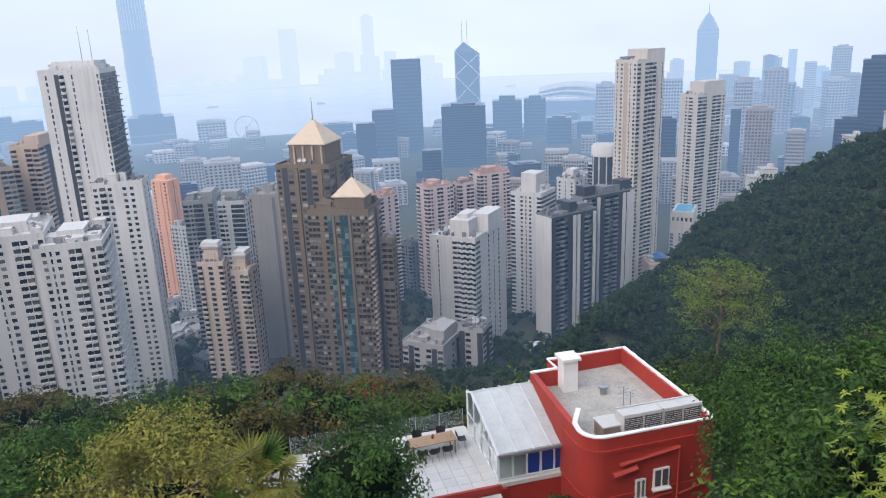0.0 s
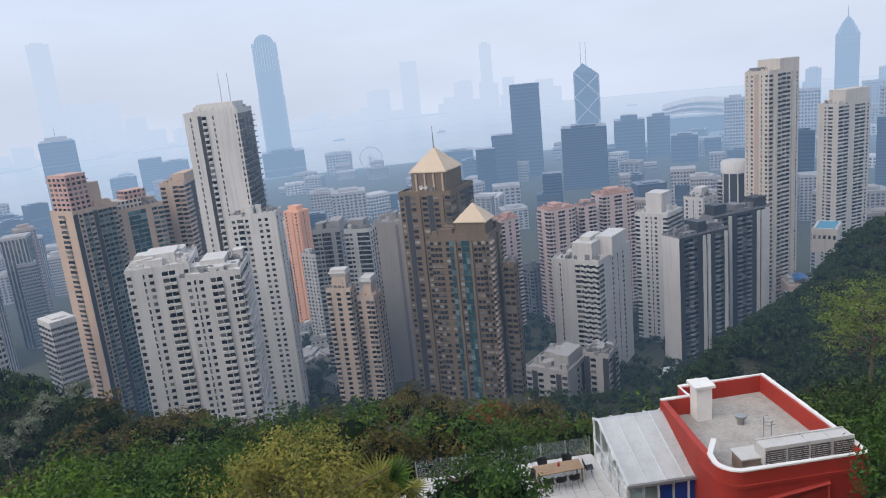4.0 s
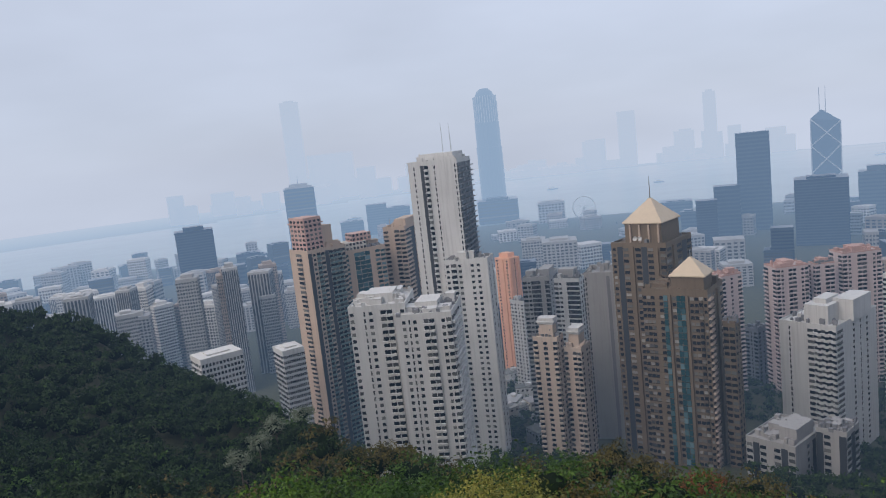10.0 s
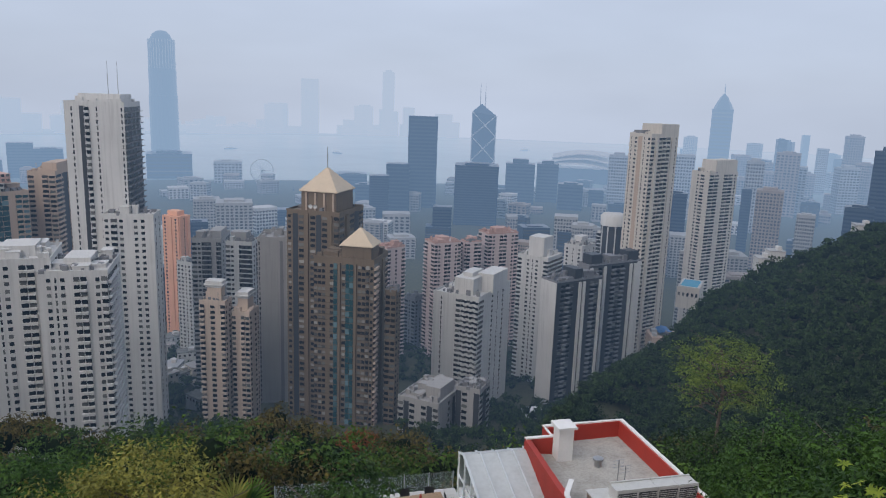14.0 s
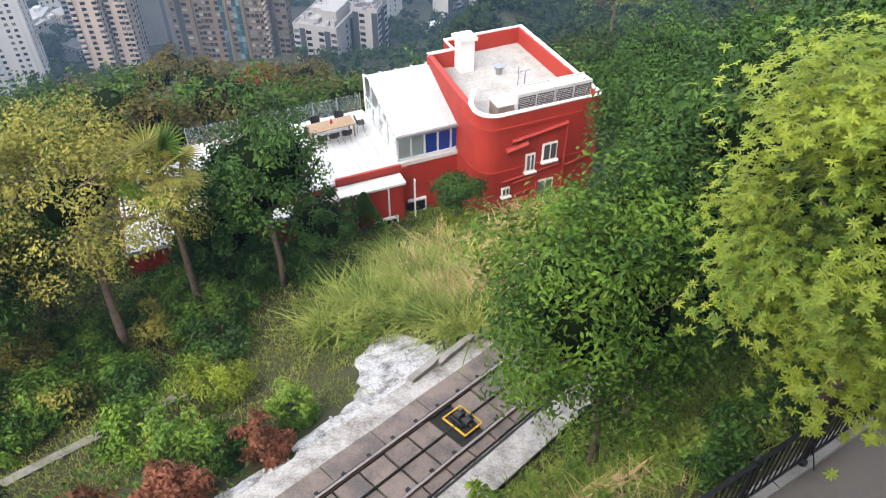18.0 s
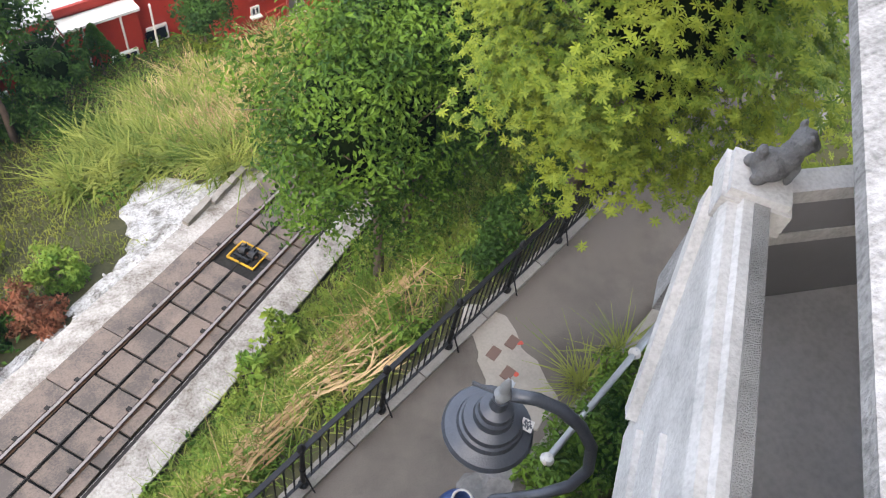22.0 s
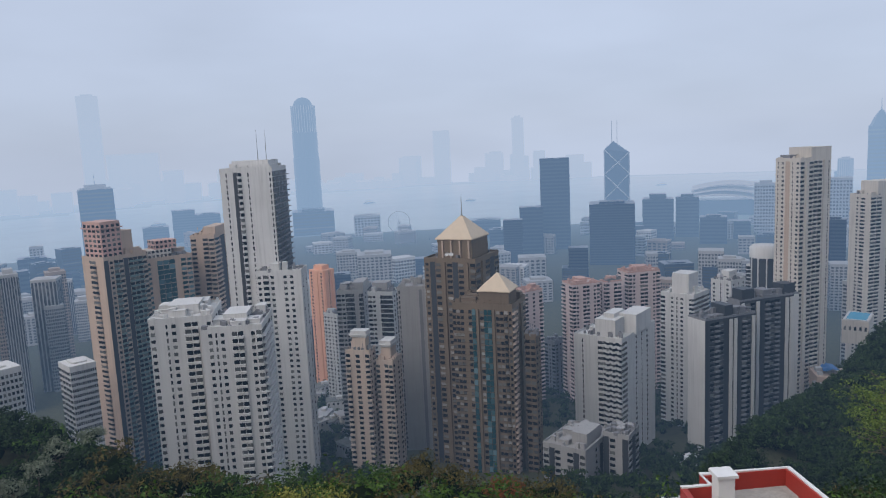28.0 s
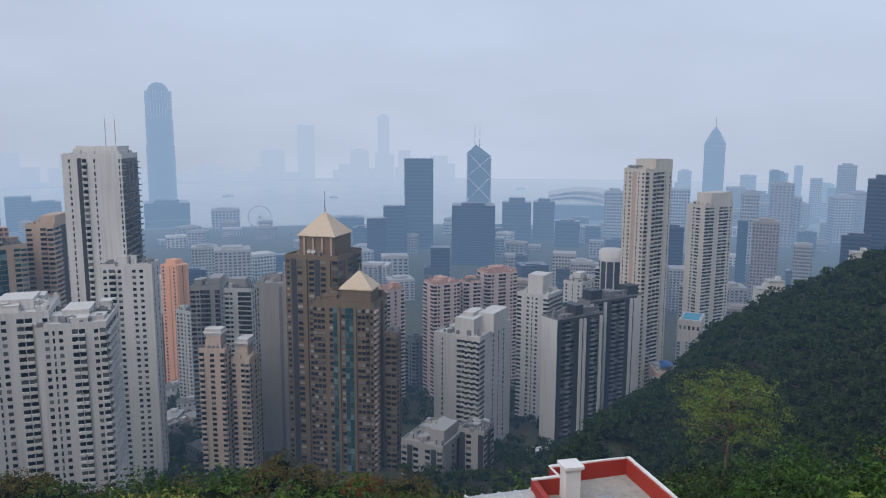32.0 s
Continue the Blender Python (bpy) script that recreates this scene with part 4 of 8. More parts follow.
for x in (-14, 14):
    v, f = tube([(x, 0, 0), (0, 0, 31)], 0.9, 5)
    part("leg", mesh_of("leg", v, f, BRACE), BRACE, wheel)

# domed office tower beside the wheel
dm = far_tower("grey office tower with a small domed top", 13.6, 12.0, -8.4, 1500, SLATE, bands=True, cap=6)
v, f = lathe([(dm[1] * 0.32, 0), (dm[1] * 0.3, 8), (dm[1] * 0.2, 15), (2, 20), (0.6, 34)], 12)
part("dome", mesh_of("dome", v, f, SLATE), SLATE, dm[0]).location = (0, dm[2] / 2, dm[3] + 4)

# housing towers of the western slope
g = np.random.default_rng(21)
for k in range(46):
    az = 38.3 + 24 * (k / 46) + g.uniform(-0.4, 0.4)
    d = g.uniform(700, 1080)
    el = -8.0 - g.uniform(-0.6, 2.4) + 0.06 * (az - 45)
    wd = g.uniform(1.0, 2.0)
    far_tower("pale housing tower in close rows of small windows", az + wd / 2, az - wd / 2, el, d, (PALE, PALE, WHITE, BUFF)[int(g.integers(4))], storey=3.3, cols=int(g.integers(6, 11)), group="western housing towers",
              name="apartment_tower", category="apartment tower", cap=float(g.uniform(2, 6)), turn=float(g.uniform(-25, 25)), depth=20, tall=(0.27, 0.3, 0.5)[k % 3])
# blocks that fill the city floor
for k in range(120):
    az = float(g.uniform(-27, 37))
    d = float(g.uniform(640, 1750))
    el = math.degrees(math.atan((float(np.interp(out_to(d), (600, 900, 1500, 2250), (-208, -226, -246, -264))) + (g.uniform(20, 80) if d < 950 else g.uniform(10, 42))) / out_to(d)))
    wd = math.degrees(g.uniform(16, 40) / d)
    wall = (PALE, PALE, BUFF, SLATE, GREY, WHITE)[int(g.integers(6))]
    far_tower("city block of small windows packed among the towers", az + wd / 2, az - wd / 2, el, d, wall, storey=3.4 if d < 1000 else 5, cols=int(g.integers(4, 9)), group="city blocks",
              name="city_block", category="building", cap=float(g.uniform(0, 5)), turn=float(g.uniform(-30, 30)), bands=wall is SLATE)
# blocks behind the western housing
for k in range(60):
    az = float(g.uniform(38, 63))
    d = float(g.uniform(1000, 1600))
    el = math.degrees(math.atan((float(np.interp(out_to(d), (600, 900, 1500, 2250), (-208, -226, -246, -264))) + g.uniform(20, 75)) / out_to(d)))
    wd = math.degrees(g.uniform(18, 40) / d)
    wall = (PALE, PALE, SLATE, WHITE)[int(g.integers(4))]
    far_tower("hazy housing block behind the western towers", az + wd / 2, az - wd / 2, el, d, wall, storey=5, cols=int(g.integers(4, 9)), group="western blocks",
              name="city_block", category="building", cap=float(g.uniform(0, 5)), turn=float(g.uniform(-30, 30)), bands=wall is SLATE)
# eastern district, fading into mist
for k in range(60):
    az = float(g.uniform(-36, -15))
    d = float(g.uniform(1250, 3000))
    el = float(g.uniform(-6.5, -1.6)) - (0 if d > 1800 else 1.5)
    wd = math.degrees(g.uniform(22, 45) / d)
    far_tower("hazy tower of the eastern district", az + wd / 2, az - wd / 2, el, d, (PALE, SLATE, BUFF)[int(g.integers(3))], storey=6, cols=6, group="eastern towers", cap=float(g.uniform(0, 8)), turn=float(g.uniform(-30, 30)))
# the far shore; walls and glass paled to carry haze in their colour
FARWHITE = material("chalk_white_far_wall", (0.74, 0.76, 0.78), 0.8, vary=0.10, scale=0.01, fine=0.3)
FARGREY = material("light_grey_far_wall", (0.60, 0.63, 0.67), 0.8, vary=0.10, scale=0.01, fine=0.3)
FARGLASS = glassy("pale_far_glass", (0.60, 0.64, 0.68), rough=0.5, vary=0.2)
for k in range(80):
    az = float(g.uniform(0, 46))
    d = float(np.interp(az, (0, 15, 30, 45), (4180, 3990, 3730, 3330))) + float(g.uniform(15, 500))
    hgt = g.uniform(25, 90) if k % 4 else g.uniform(90, 170)
    wd = math.degrees(g.uniform(35, 110) / d)
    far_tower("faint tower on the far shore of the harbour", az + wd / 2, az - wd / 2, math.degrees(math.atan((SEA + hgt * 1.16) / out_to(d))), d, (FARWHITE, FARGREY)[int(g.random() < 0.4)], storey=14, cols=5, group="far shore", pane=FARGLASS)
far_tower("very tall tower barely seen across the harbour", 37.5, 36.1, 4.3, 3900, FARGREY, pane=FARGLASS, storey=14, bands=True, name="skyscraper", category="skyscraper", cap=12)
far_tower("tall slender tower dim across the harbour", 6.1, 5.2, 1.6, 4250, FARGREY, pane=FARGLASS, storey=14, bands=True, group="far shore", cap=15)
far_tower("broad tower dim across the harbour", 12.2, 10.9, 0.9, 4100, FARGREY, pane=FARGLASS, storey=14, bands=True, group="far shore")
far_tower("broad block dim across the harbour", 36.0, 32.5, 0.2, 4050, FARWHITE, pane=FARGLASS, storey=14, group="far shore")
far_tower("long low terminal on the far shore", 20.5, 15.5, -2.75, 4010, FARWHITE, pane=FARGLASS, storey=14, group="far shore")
# low white school and block on the western slope
for a0, a1, el, d in ((46.0, 42.7, -13.9, 430), (39.9, 38.1, -14.4, 440)):
    far_tower("low white block with rows of windows among trees", a0, a1, el, d, WHITE, storey=3.2, cols=12, name="apartment_block", category="building", cap=2.5, depth=18, turn=18, pane=PANE)
# boats and their places on the water
for k, (az, el) in enumerate(((26.5, -4.6), (17.4, -4.4), (24.0, -5.2), (9.5, -4.6), (33.0, -5.0), (-5.0, -3.9), (3.0, -5.0))):
    d = -SEA / math.tan(radians(-el))
    bo = thing("ferry", "small pale ferry on the harbour water", "boat", "harbour boats", at=polar(az, d, SEA))
    bo.rotation_euler = (0, 0, radians(az + 20 * (k % 3)))
    L = 22 + 6 * (k % 3)
    v = [(-L, -4, 0), (L * 0.8, -4, 0), (L, 0, 0), (L * 0.8, 4, 0), (-L, 4, 0), (-L, -5, 4), (L * 0.85, -5, 4), (L * 1.1, 0, 4.6), (L * 0.85, 5, 4), (-L, 5, 4)]
    hm = bmesh.new()
    vs = [hm.verts.new(p) for p in v]
    for i in range(5):
        hm.faces.new((vs[i], vs[(i + 1) % 5], vs[5 + (i + 1) % 5], vs[5 + i]))
    hm.faces.new(vs[5:])
    part("hull", hm, SLATE, bo)
    part("deckhouse", Boxes().box(-2, 0, 6, L * 1.3, 7, 4).box(-4, 0, 9, L * 0.7, 6, 2.4), WHITE, bo)

# pool terrace, covered works, podium and low roofs at the feet of the towers
SHEET = material("blue_tarpaulin", (0.05, 0.15, 0.36), 0.6, vary=0.3, scale=0.3, fine=4)
POOLW = material("clear_pool_water", (0.10, 0.42, 0.62), 0.08, vary=0.1, scale=0.3, bump=0.3, fine=2)
ROOFG = material("mossy_flat_roof", (0.20, 0.20, 0.18), 0.9, vary=0.5, scale=0.2, fine=3)


def at_az(az, el, d):
    return polar(az, d, rise(el, d))


q = at_az(-18.2, -13.1, 640)
pool = thing("pool_terrace", "white podium with a bright blue swimming pool", "swimming pool", at=(q.x, q.y, q.z))
pool.rotation_euler = (0, 0, radians(-25))
part("podium", Boxes().box(0, 0, -9, 18, 30, 18), CREAM, pool)
part("coping", Boxes().box(-7.6, 0, 0.4, 1.2, 28, 0.8).box(7.6, 0, 0.4, 1.2, 28, 0.8).box(0, 14, 0.4, 16.4, 1.2, 0.8).box(0, -14, 0.4, 16.4, 1.2, 0.8), WHITE, pool)
part("water", Boxes().box(0, 0, 0.1, 14, 27, 0.5), POOLW, pool)
b = Boxes()
for k in range(5):
    b.box(-7 + 3.5 * k, -15.1, -6, 1.6, 0.3, 3)
tagged(part("window", b, PANE, pool), kind="stuff")
q = at_az(-16.55, -17.0, 560)
tarp = thing("covered_works", "low podium building under a draped blue tarpaulin", "building", at=(q.x, q.y, q.z))
part("podium", Boxes().box(0, 0, -8, 22, 22, 16), TAN, tarp)
part("terrace", Boxes().box(-5, -12, -11, 16, 10, 14), GREY, tarp)
vs = [(-5 + 11 * i / 10 + 0.5 * math.sin(j * 1.3), -8 + 15 * j / 10, 1.2 + 3.2 * math.sin(0.3 + i * 0.27) + 0.35 * math.sin(i * 1.9 + j * 1.2)) for j in range(11) for i in range(11)]
fs = [(11 * j + i, 11 * j + i + 1, 11 * j + i + 12, 11 * j + i + 11) for j in range(10) for i in range(10)]
part("tarpaulin", mesh_of("tarpaulin", vs, fs, SHEET, True), SHEET, tarp, "draped blue tarpaulin")
part("roof_plant", Boxes().box(-7, 2, 1.5, 4, 5, 3).box(-8, -6, 1, 3, 3, 2), PALE, tarp)
q = at_az(-7.0, -24.0, 405)
pod = thing("podium", "curved white podium with a tented canopy at the slab's foot", "podium", at=(q.x, q.y, q.z))
part("deck", mesh_of("deck", *lathe([(9.5, -14), (9.5, 0), (9.0, 0.9), (8.7, 0.9), (8.7, 0.1), (0.1, 0.1)], 28), WHITE), WHITE, pod)
part("canopy", mesh_of("canopy", *lathe([(5.2, 2.2), (4.2, 2.7), (2.4, 3.2), (0.9, 4.2), (0.05, 4.9)], 10), FARWHITE), FARWHITE, pod, "white tented canopy")
for k in range(5):
    a = 2 * math.pi * k / 5
    part("post", mesh_of("post", *tube([(4.6 * math.cos(a), 4.6 * math.sin(a), 0), (4.6 * math.cos(a), 4.6 * math.sin(a), 2.5)], 0.12, 6), WHITE), WHITE, pod)
g = np.random.default_rng(33)
for k in range(22):
    az, d = float(g.uniform(19.3, 23.2)), float(g.uniform(430, 640))
    c = polar(az, d)
    h = float(g.uniform(6, 15))
    z = float(ground(c.x, c.y))
    hs = thing("low_house", "low flat-roofed house between the towers", "house", "low houses", at=(c.x, c.y, z - 2))
    hs.rotation_euler = (0, 0, radians(float(g.uniform(0, 90))))
    w1, w2 = float(g.uniform(9, 18)), float(g.uniform(8, 14))
    part("wall", Boxes().box(0, 0, h / 2, w1, w2, h), (WHITE, GREY, CREAM)[k % 3], hs)
    part("roof", Boxes().box(0, 0, h + 0.15, w1 + 0.5, w2 + 0.5, 0.3), (ROOFG, PALE, GREY)[k % 3], hs)
    part("roof_plant", Boxes().box(w1 * 0.2, 0, h + 1.3, w1 * 0.3, w2 * 0.3, 2.2), WHITE, hs)
    b = Boxes()
    for i in range(4):
        b.box(-w1 * 0.38 + w1 * 0.25 * i, -w2 / 2, h - 2, 1.4, 0.2, 1.4), b.box(-w1 / 2, -w2 * 0.35 + w2 * 0.23 * i, h - 2, 0.2, 1.2, 1.4)
    tagged(part("window", b, PANE, hs), kind="stuff")
# small white houses along the wooded ridge
for az, el, d, w in ((-32.5, -5.0, 470, 15), (-33.6, -4.4, 475, 11), (-31.3, -6.0, 480, 10), (-28.9, -7.6, 500, 9), (-23.7, -10.0, 470, 9), (-22.9, -10.6, 465, 7)):
    c = at_az(az, el, d)
    hs = thing("ridge_house", "small white house on the wooded ridge", "house", "ridge houses", at=(c.x, c.y, c.z - 16))
    hs.rotation_euler = (0, 0, radians(az + 20))
    part("wall", Boxes().box(0, 0, 8, w, 9, 16), WHITE, hs)
    part("roof", Boxes().box(0, 0, 16.2, w + 0.8, 9.8, 0.4), PALE, hs)
    part("stair_hood", Boxes().box(w * 0.2, 0, 17.4, w * 0.3, 4, 2.4), WHITE, hs)
    b = Boxes()
    for i in range(4):
        for j in (12.5, 9.2):
            b.box(-w * 0.36 + w * 0.24 * i, -4.5, j, w * 0.13, 0.2, 1.6)
    tagged(part("window", b, PANE, hs), kind="stuff")

# ---- the red house below the lookout ----
HA = radians(15.2)
HO = Vector((11.25, 28.7, 0))
HM = Matrix.Translation(HO) @ Matrix.Rotation(HA, 4, "Z")
RED = material("weathered_red_paint", (0.40, 0.038, 0.024), 0.6, vary=0.22, scale=0.5, streak=0.22, fine=14, tone=(0.20, 0.025, 0.02))
TRIM = material("white_painted_coping", (0.78, 0.77, 0.75), 0.6, vary=0.1, scale=1.2, fine=20)
ROOFC = material("stained_concrete_roof", (0.44, 0.42, 0.38), 0.9, vary=0.42, scale=0.55, fine=10, tone=(0.16, 0.15, 0.13))
PAVE = material("pale_terrace_tile", (0.66, 0.65, 0.63), 0.55, vary=0.1, scale=0.8, fine=9, piece=0.14)
ALU = material("white_aluminium", (0.62, 0.66, 0.68), 0.4, vary=0.08, scale=2)
PANEL = material("frosted_roof_panel", (0.52, 0.54, 0.54), 0.35, vary=0.22, scale=0.5, fine=5, streak=0.15)
BLIND = material("blue_window_blind", (0.014, 0.05, 0.26), 0.35, vary=0.15, scale=1.5)
GLASS = bpy.data.materials.new("clear_glass")
GLASS.use_nodes = True
gb = GLASS.node_tree.nodes["Principled BSDF"]
gb.inputs["Base Color"].default_value = (0.75, 0.85, 0.84, 1)
gb.inputs["Roughness"].default_value, gb.inputs["Transmission Weight"].default_value, gb.inputs["IOR"].default_value = 0.05, 0.9, 1.1
house = thing("house", "red-painted villa with white copings, roof terrace and glazed room", "house", at=(0, 0, 0))


def hpart(name, src, mat, parent=None, label=""):
    ob = part(name, src, mat, parent or house, label)
    if not parent:
        ob.matrix_basis = HM
    return ob


ZR, ZT, ZG = -16.5, -19.5, -25.0       # parapet top, terrace, footing
R = 0.95
arc = [(-6.1 + R - R * math.sin(a), R - R * math.cos(a)) for a in np.linspace(0, math.pi / 2, 9)]
outline = [(0, 0)] + arc + [(-6.1, 2.6), (-5.9, 6.9), (-4.5, 6.9), (-4.5, 8.05), (0, 8.05)]


def ring_wall(pts, z0, z1, out=0.0, thick=0.3, closed=True):
    """A wall of even thickness that follows points."""
    n = len(pts)
    cen = Vector((sum(p[0] for p in pts) / n, sum(p[1] for p in pts) / n))
    v, f = [], []
    for i, p in enumerate(pts):
        a, b = Vector(pts[i - 1] if closed or i else p), Vector(pts[(i + 1) % n] if closed or i < n - 1 else p)
        t = (b - a).normalized()
        nn = Vector((-t.y, t.x))
        if nn.dot(cen - Vector(p)) < 0:
            nn = -nn
        o, q = Vector(p) - nn * out, Vector(p) + nn * (thick - out)
        v += [(o.x, o.y, z0), (o.x, o.y, z1), (q.x, q.y, z1), (q.x, q.y, z0)]
    for i in range(n if closed else n - 1):
        j = (i + 1) % n
        for e in range(4):
            f.append((4 * i + e, 4 * i + (e + 1) % 4, 4 * j + (e + 1) % 4, 4 * j + e))
    return mesh_of("wall", v, f, None)


def walled(name, pts, z0, z1, mat, out=0.0, thick=0.3, closed=True, label=""):
    me = ring_wall(pts, z0, z1, out, thick, closed)
    me.materials.append(mat)
    return hpart(name, me, mat, None, label)


walled("tower_wall", outline, ZG, ZR + 0.0, RED, 0, 0.28)
front = [(0, 8.05), (0, 0)] + arc + [(-6.1, 2.0)]
walled("coping", [(-5.3, 2.7), (-6.0, 1.6)] + arc[::-1] + [(0, 0), (0, 8.05), (-4.5, 8.05), (-4.5, 6.9), (-5.9, 6.9)], ZR, ZR + 0.07, TRIM, 0.04, 0.22, False)
bm = bmesh.new()
bm.faces.new([bm.verts.new((x, y, ZR - 0.85)) for x, y in outline])
hpart("roof_slab", bm, ROOFC)
for z, o in ((ZR - 0.75, 0.07), (ZR - 3.05, 0.06)):
    walled("string_course", [(0, 8)] + [(0, 0)] + arc + [(-6.1, 2.4)], z, z + 0.16, RED, o, o + 0.02, False)
for x, z, w, h in ((-2.55, -18.9, 0.78, 0.95), (-3.55, -19.25, 0.5, 0.95), (-2.65, -20.95, 0.9, 1.0), (-4.75, -20.6, 0.42, 0.45), (-4.7, -22.2, 0.45, 0.5)):
    wn = hpart("window", Boxes().box(x, -0.02, z, w, 0.1, h), TRIM)
    part("pane", Boxes().box(x, -0.06, z, w - 0.16, 0.06, h - 0.16), PANE if z > -20 else FARPANE, wn)
    part("mullion", Boxes().box(x, -0.08, z, 0.06, 0.06, h - 0.1), TRIM, wn)
    part("sill", Boxes().box(x, -0.1, z - h / 2 - 0.05, w + 0.12, 0.24, 0.08), TRIM, wn)
for pts, r in ([(-1.75, -0.12, -17.6), (-1.75, -0.12, -23)], 0.06), ([(-4.6, -0.12, -17.85), (-1.75, -0.12, -17.5)], 0.1), ([(-4.9, -0.14, -18.3), (-3.8, -0.14, -18.1)], 0.16), (
        [(-4.4, -0.1, -20.2), (-3.1, -0.1, -20.0), (-3.1, -0.1, -21.6), (-4.2, -0.1, -21.9)], 0.05), ([(-5.0, -0.1, -20.0), (-2.0, -0.1, -19.7)], 0.05), ([(-4.2, -0.1, -20.9), (-3.3, -0.1, -20.7), (-3.3, -0.1, -22.8)], 0.045), (
        [(-1.75, -0.1, -19.9), (0.02, -0.1, -19.5)], 0.05), ([(-4.3, -0.1, -21.3), (-3.6, -0.1, -21.2)], 0.09):
    v, f = tube(pts, r, 6)
    hpart("drain_pipe", mesh_of("drain_pipe", v, f, RED), RED)
hpart("chimney", Boxes().box(-4.15, 6.2, ZR + 0.0, 0.75, 0.75, 1.7), TRIM, label="white square chimney")
hpart("chimney_cap", Boxes().box(-4.15, 6.2, ZR + 0.9, 1.0, 1.0, 0.14), TRIM)
v, f = lathe([(0.16, 0), (0.16, 0.3), (0.26, 0.34), (0.26, 0.44), (0.02, 0.5)], 12)
vent = hpart("roof_vent", mesh_of("roof_vent", v, f, STEEL), STEEL)
vent.matrix_basis = HM @ Matrix.Translation((-2.75, 5.1, ZR - 0.85))

# glazed room: pitched roof on white frames
GX0, GX1, GY0, GYR, GY1 = -9.1, -5.75, 2.75, 6.6, 7.4
ZE, ZRG, ZB = -18.1, -16.95, -17.25
for k in range(4):
    x0, x1 = GX0 + (GX1 - GX0) * k / 4 + 0.02, GX0 + (GX1 - GX0) * (k + 1) / 4 - 0.02
    v = [(x0, GY0 - 0.12, ZE), (x1, GY0 - 0.12, ZE), (x1, GYR, ZRG), (x0, GYR, ZRG)]
    v += [(x, y, z - 0.07) for x, y, z in v]
    hpart("roof_panel", mesh_of("roof_panel", v, [(0, 1, 2, 3), (4, 7, 6, 5), (0, 4, 5, 1), (1, 5, 6, 2), (2, 6, 7, 3), (3, 7, 4, 0)], PANEL), PANEL)
    v = [(x0, GYR + 0.02, ZRG), (x1, GYR + 0.02, ZRG), (x1, GY1, ZB), (x0, GY1, ZB)]
    v += [(x, y, z - 0.07) for x, y, z in v]
    hpart("roof_panel", mesh_of("roof_panel", v, [(0, 1, 2, 3), (4, 7, 6, 5), (0, 4, 5, 1), (1, 5, 6, 2), (2, 6, 7, 3), (3, 7, 4, 0)], PANEL), PANEL)
for k in range(5):
    x = GX0 + (GX1 - GX0) * k / 4
    v, f = tube([(x, GY0 - 0.15, ZE + 0.03), (x, GYR, ZRG + 0.03), (x, GY1, ZB + 0.03)], 0.04 if 0 < k < 4 else 0.06, 5)
    hpart("roof_bar", mesh_of("roof_bar", v, f, ALU), ALU)
hpart("gutter", Boxes().box((GX0 + GX1) / 2, GY0 - 0.16, ZE - 0.02, GX1 - GX0 + 0.1, 0.14, 0.14), MIDGREY)
GW = (GX1 + 0.7 - GX0)
for k in range(6):
    x0, x1 = GX0 + GW * k / 6, GX0 + GW * (k + 1) / 6
    fr = hpart("front_window", Boxes().box(x0 + 0.03, GY0, -18.8, 0.07, 0.08, 1.3).box((x0 + x1) / 2, GY0, -18.18, x1 - x0, 0.08, 0.09).box((x0 + x1) / 2, GY0, -19.42, x1 - x0, 0.1, 0.09), ALU)
    if k < 2:
        part("pane", Boxes().box((x0 + x1) / 2, GY0 + 0.01, -18.8, x1 - x0 - 0.08, 0.02, 1.15), GLASS, fr)
    else:
        part("blind", Boxes().box((x0 + x1) / 2, GY0 + 0.02, -18.8, x1 - x0 - 0.07, 0.04, 1.15), BLIND, fr, "dark blue blind behind glass")
hpart("floor", Boxes().box(-7.2, 5.0, ZT - 0.1, 4.4, 4.9, 0.2), PAVE)
hpart("back_wall", Boxes().box(-7.3, GY1 + 0.02, -18.4, 3.6, 0.1, 2.2), ALU)
for k in range(4):       # gable of the glazed room
    y0, y1 = GY0 + (GY1 - GY0) * k / 4, GY0 + (GY1 - GY0) * (k + 1) / 4
    zz0 = ZE + (ZRG - ZE) * min((y0 - GY0) / (GYR - GY0), 1)
    zz1 = ZE + (ZRG - ZE) * min((y1 - GY0) / (GYR - GY0), 1)
    fr = hpart("side_frame", Boxes().box(GX0, y0 + 0.04, (ZT + zz0) / 2, 0.09, 0.09, zz0 - ZT).box(GX0, (y0 + y1) / 2, -18.35, 0.07, y1 - y0, 0.07).box(GX0, (y0 + y1) / 2, ZT + 0.06, 0.08, y1 - y0, 0.12), ALU)
    v = [(GX0, y0, ZT + 0.1), (GX0, y1, ZT + 0.1), (GX0, y1, zz1 - 0.06), (GX0, y0, zz0 - 0.06)]
    v += [(x + 0.015, y, z) for x, y, z in v]
    part("pane", mesh_of("pane", v, [(0, 1, 2, 3), (4, 7, 6, 5), (0, 4, 5, 1), (1, 5, 6, 2), (2, 6, 7, 3), (3, 7, 4, 0)], GLASS), GLASS, fr)
v, f = tube([(GX0, GY0 - 0.1, ZE), (GX0, GYR, ZRG), (GX0, GY1, ZB), (GX0, GY1, ZT)], 0.06, 5)
hpart("gable_bar", mesh_of("gable_bar", v, f, ALU), ALU)

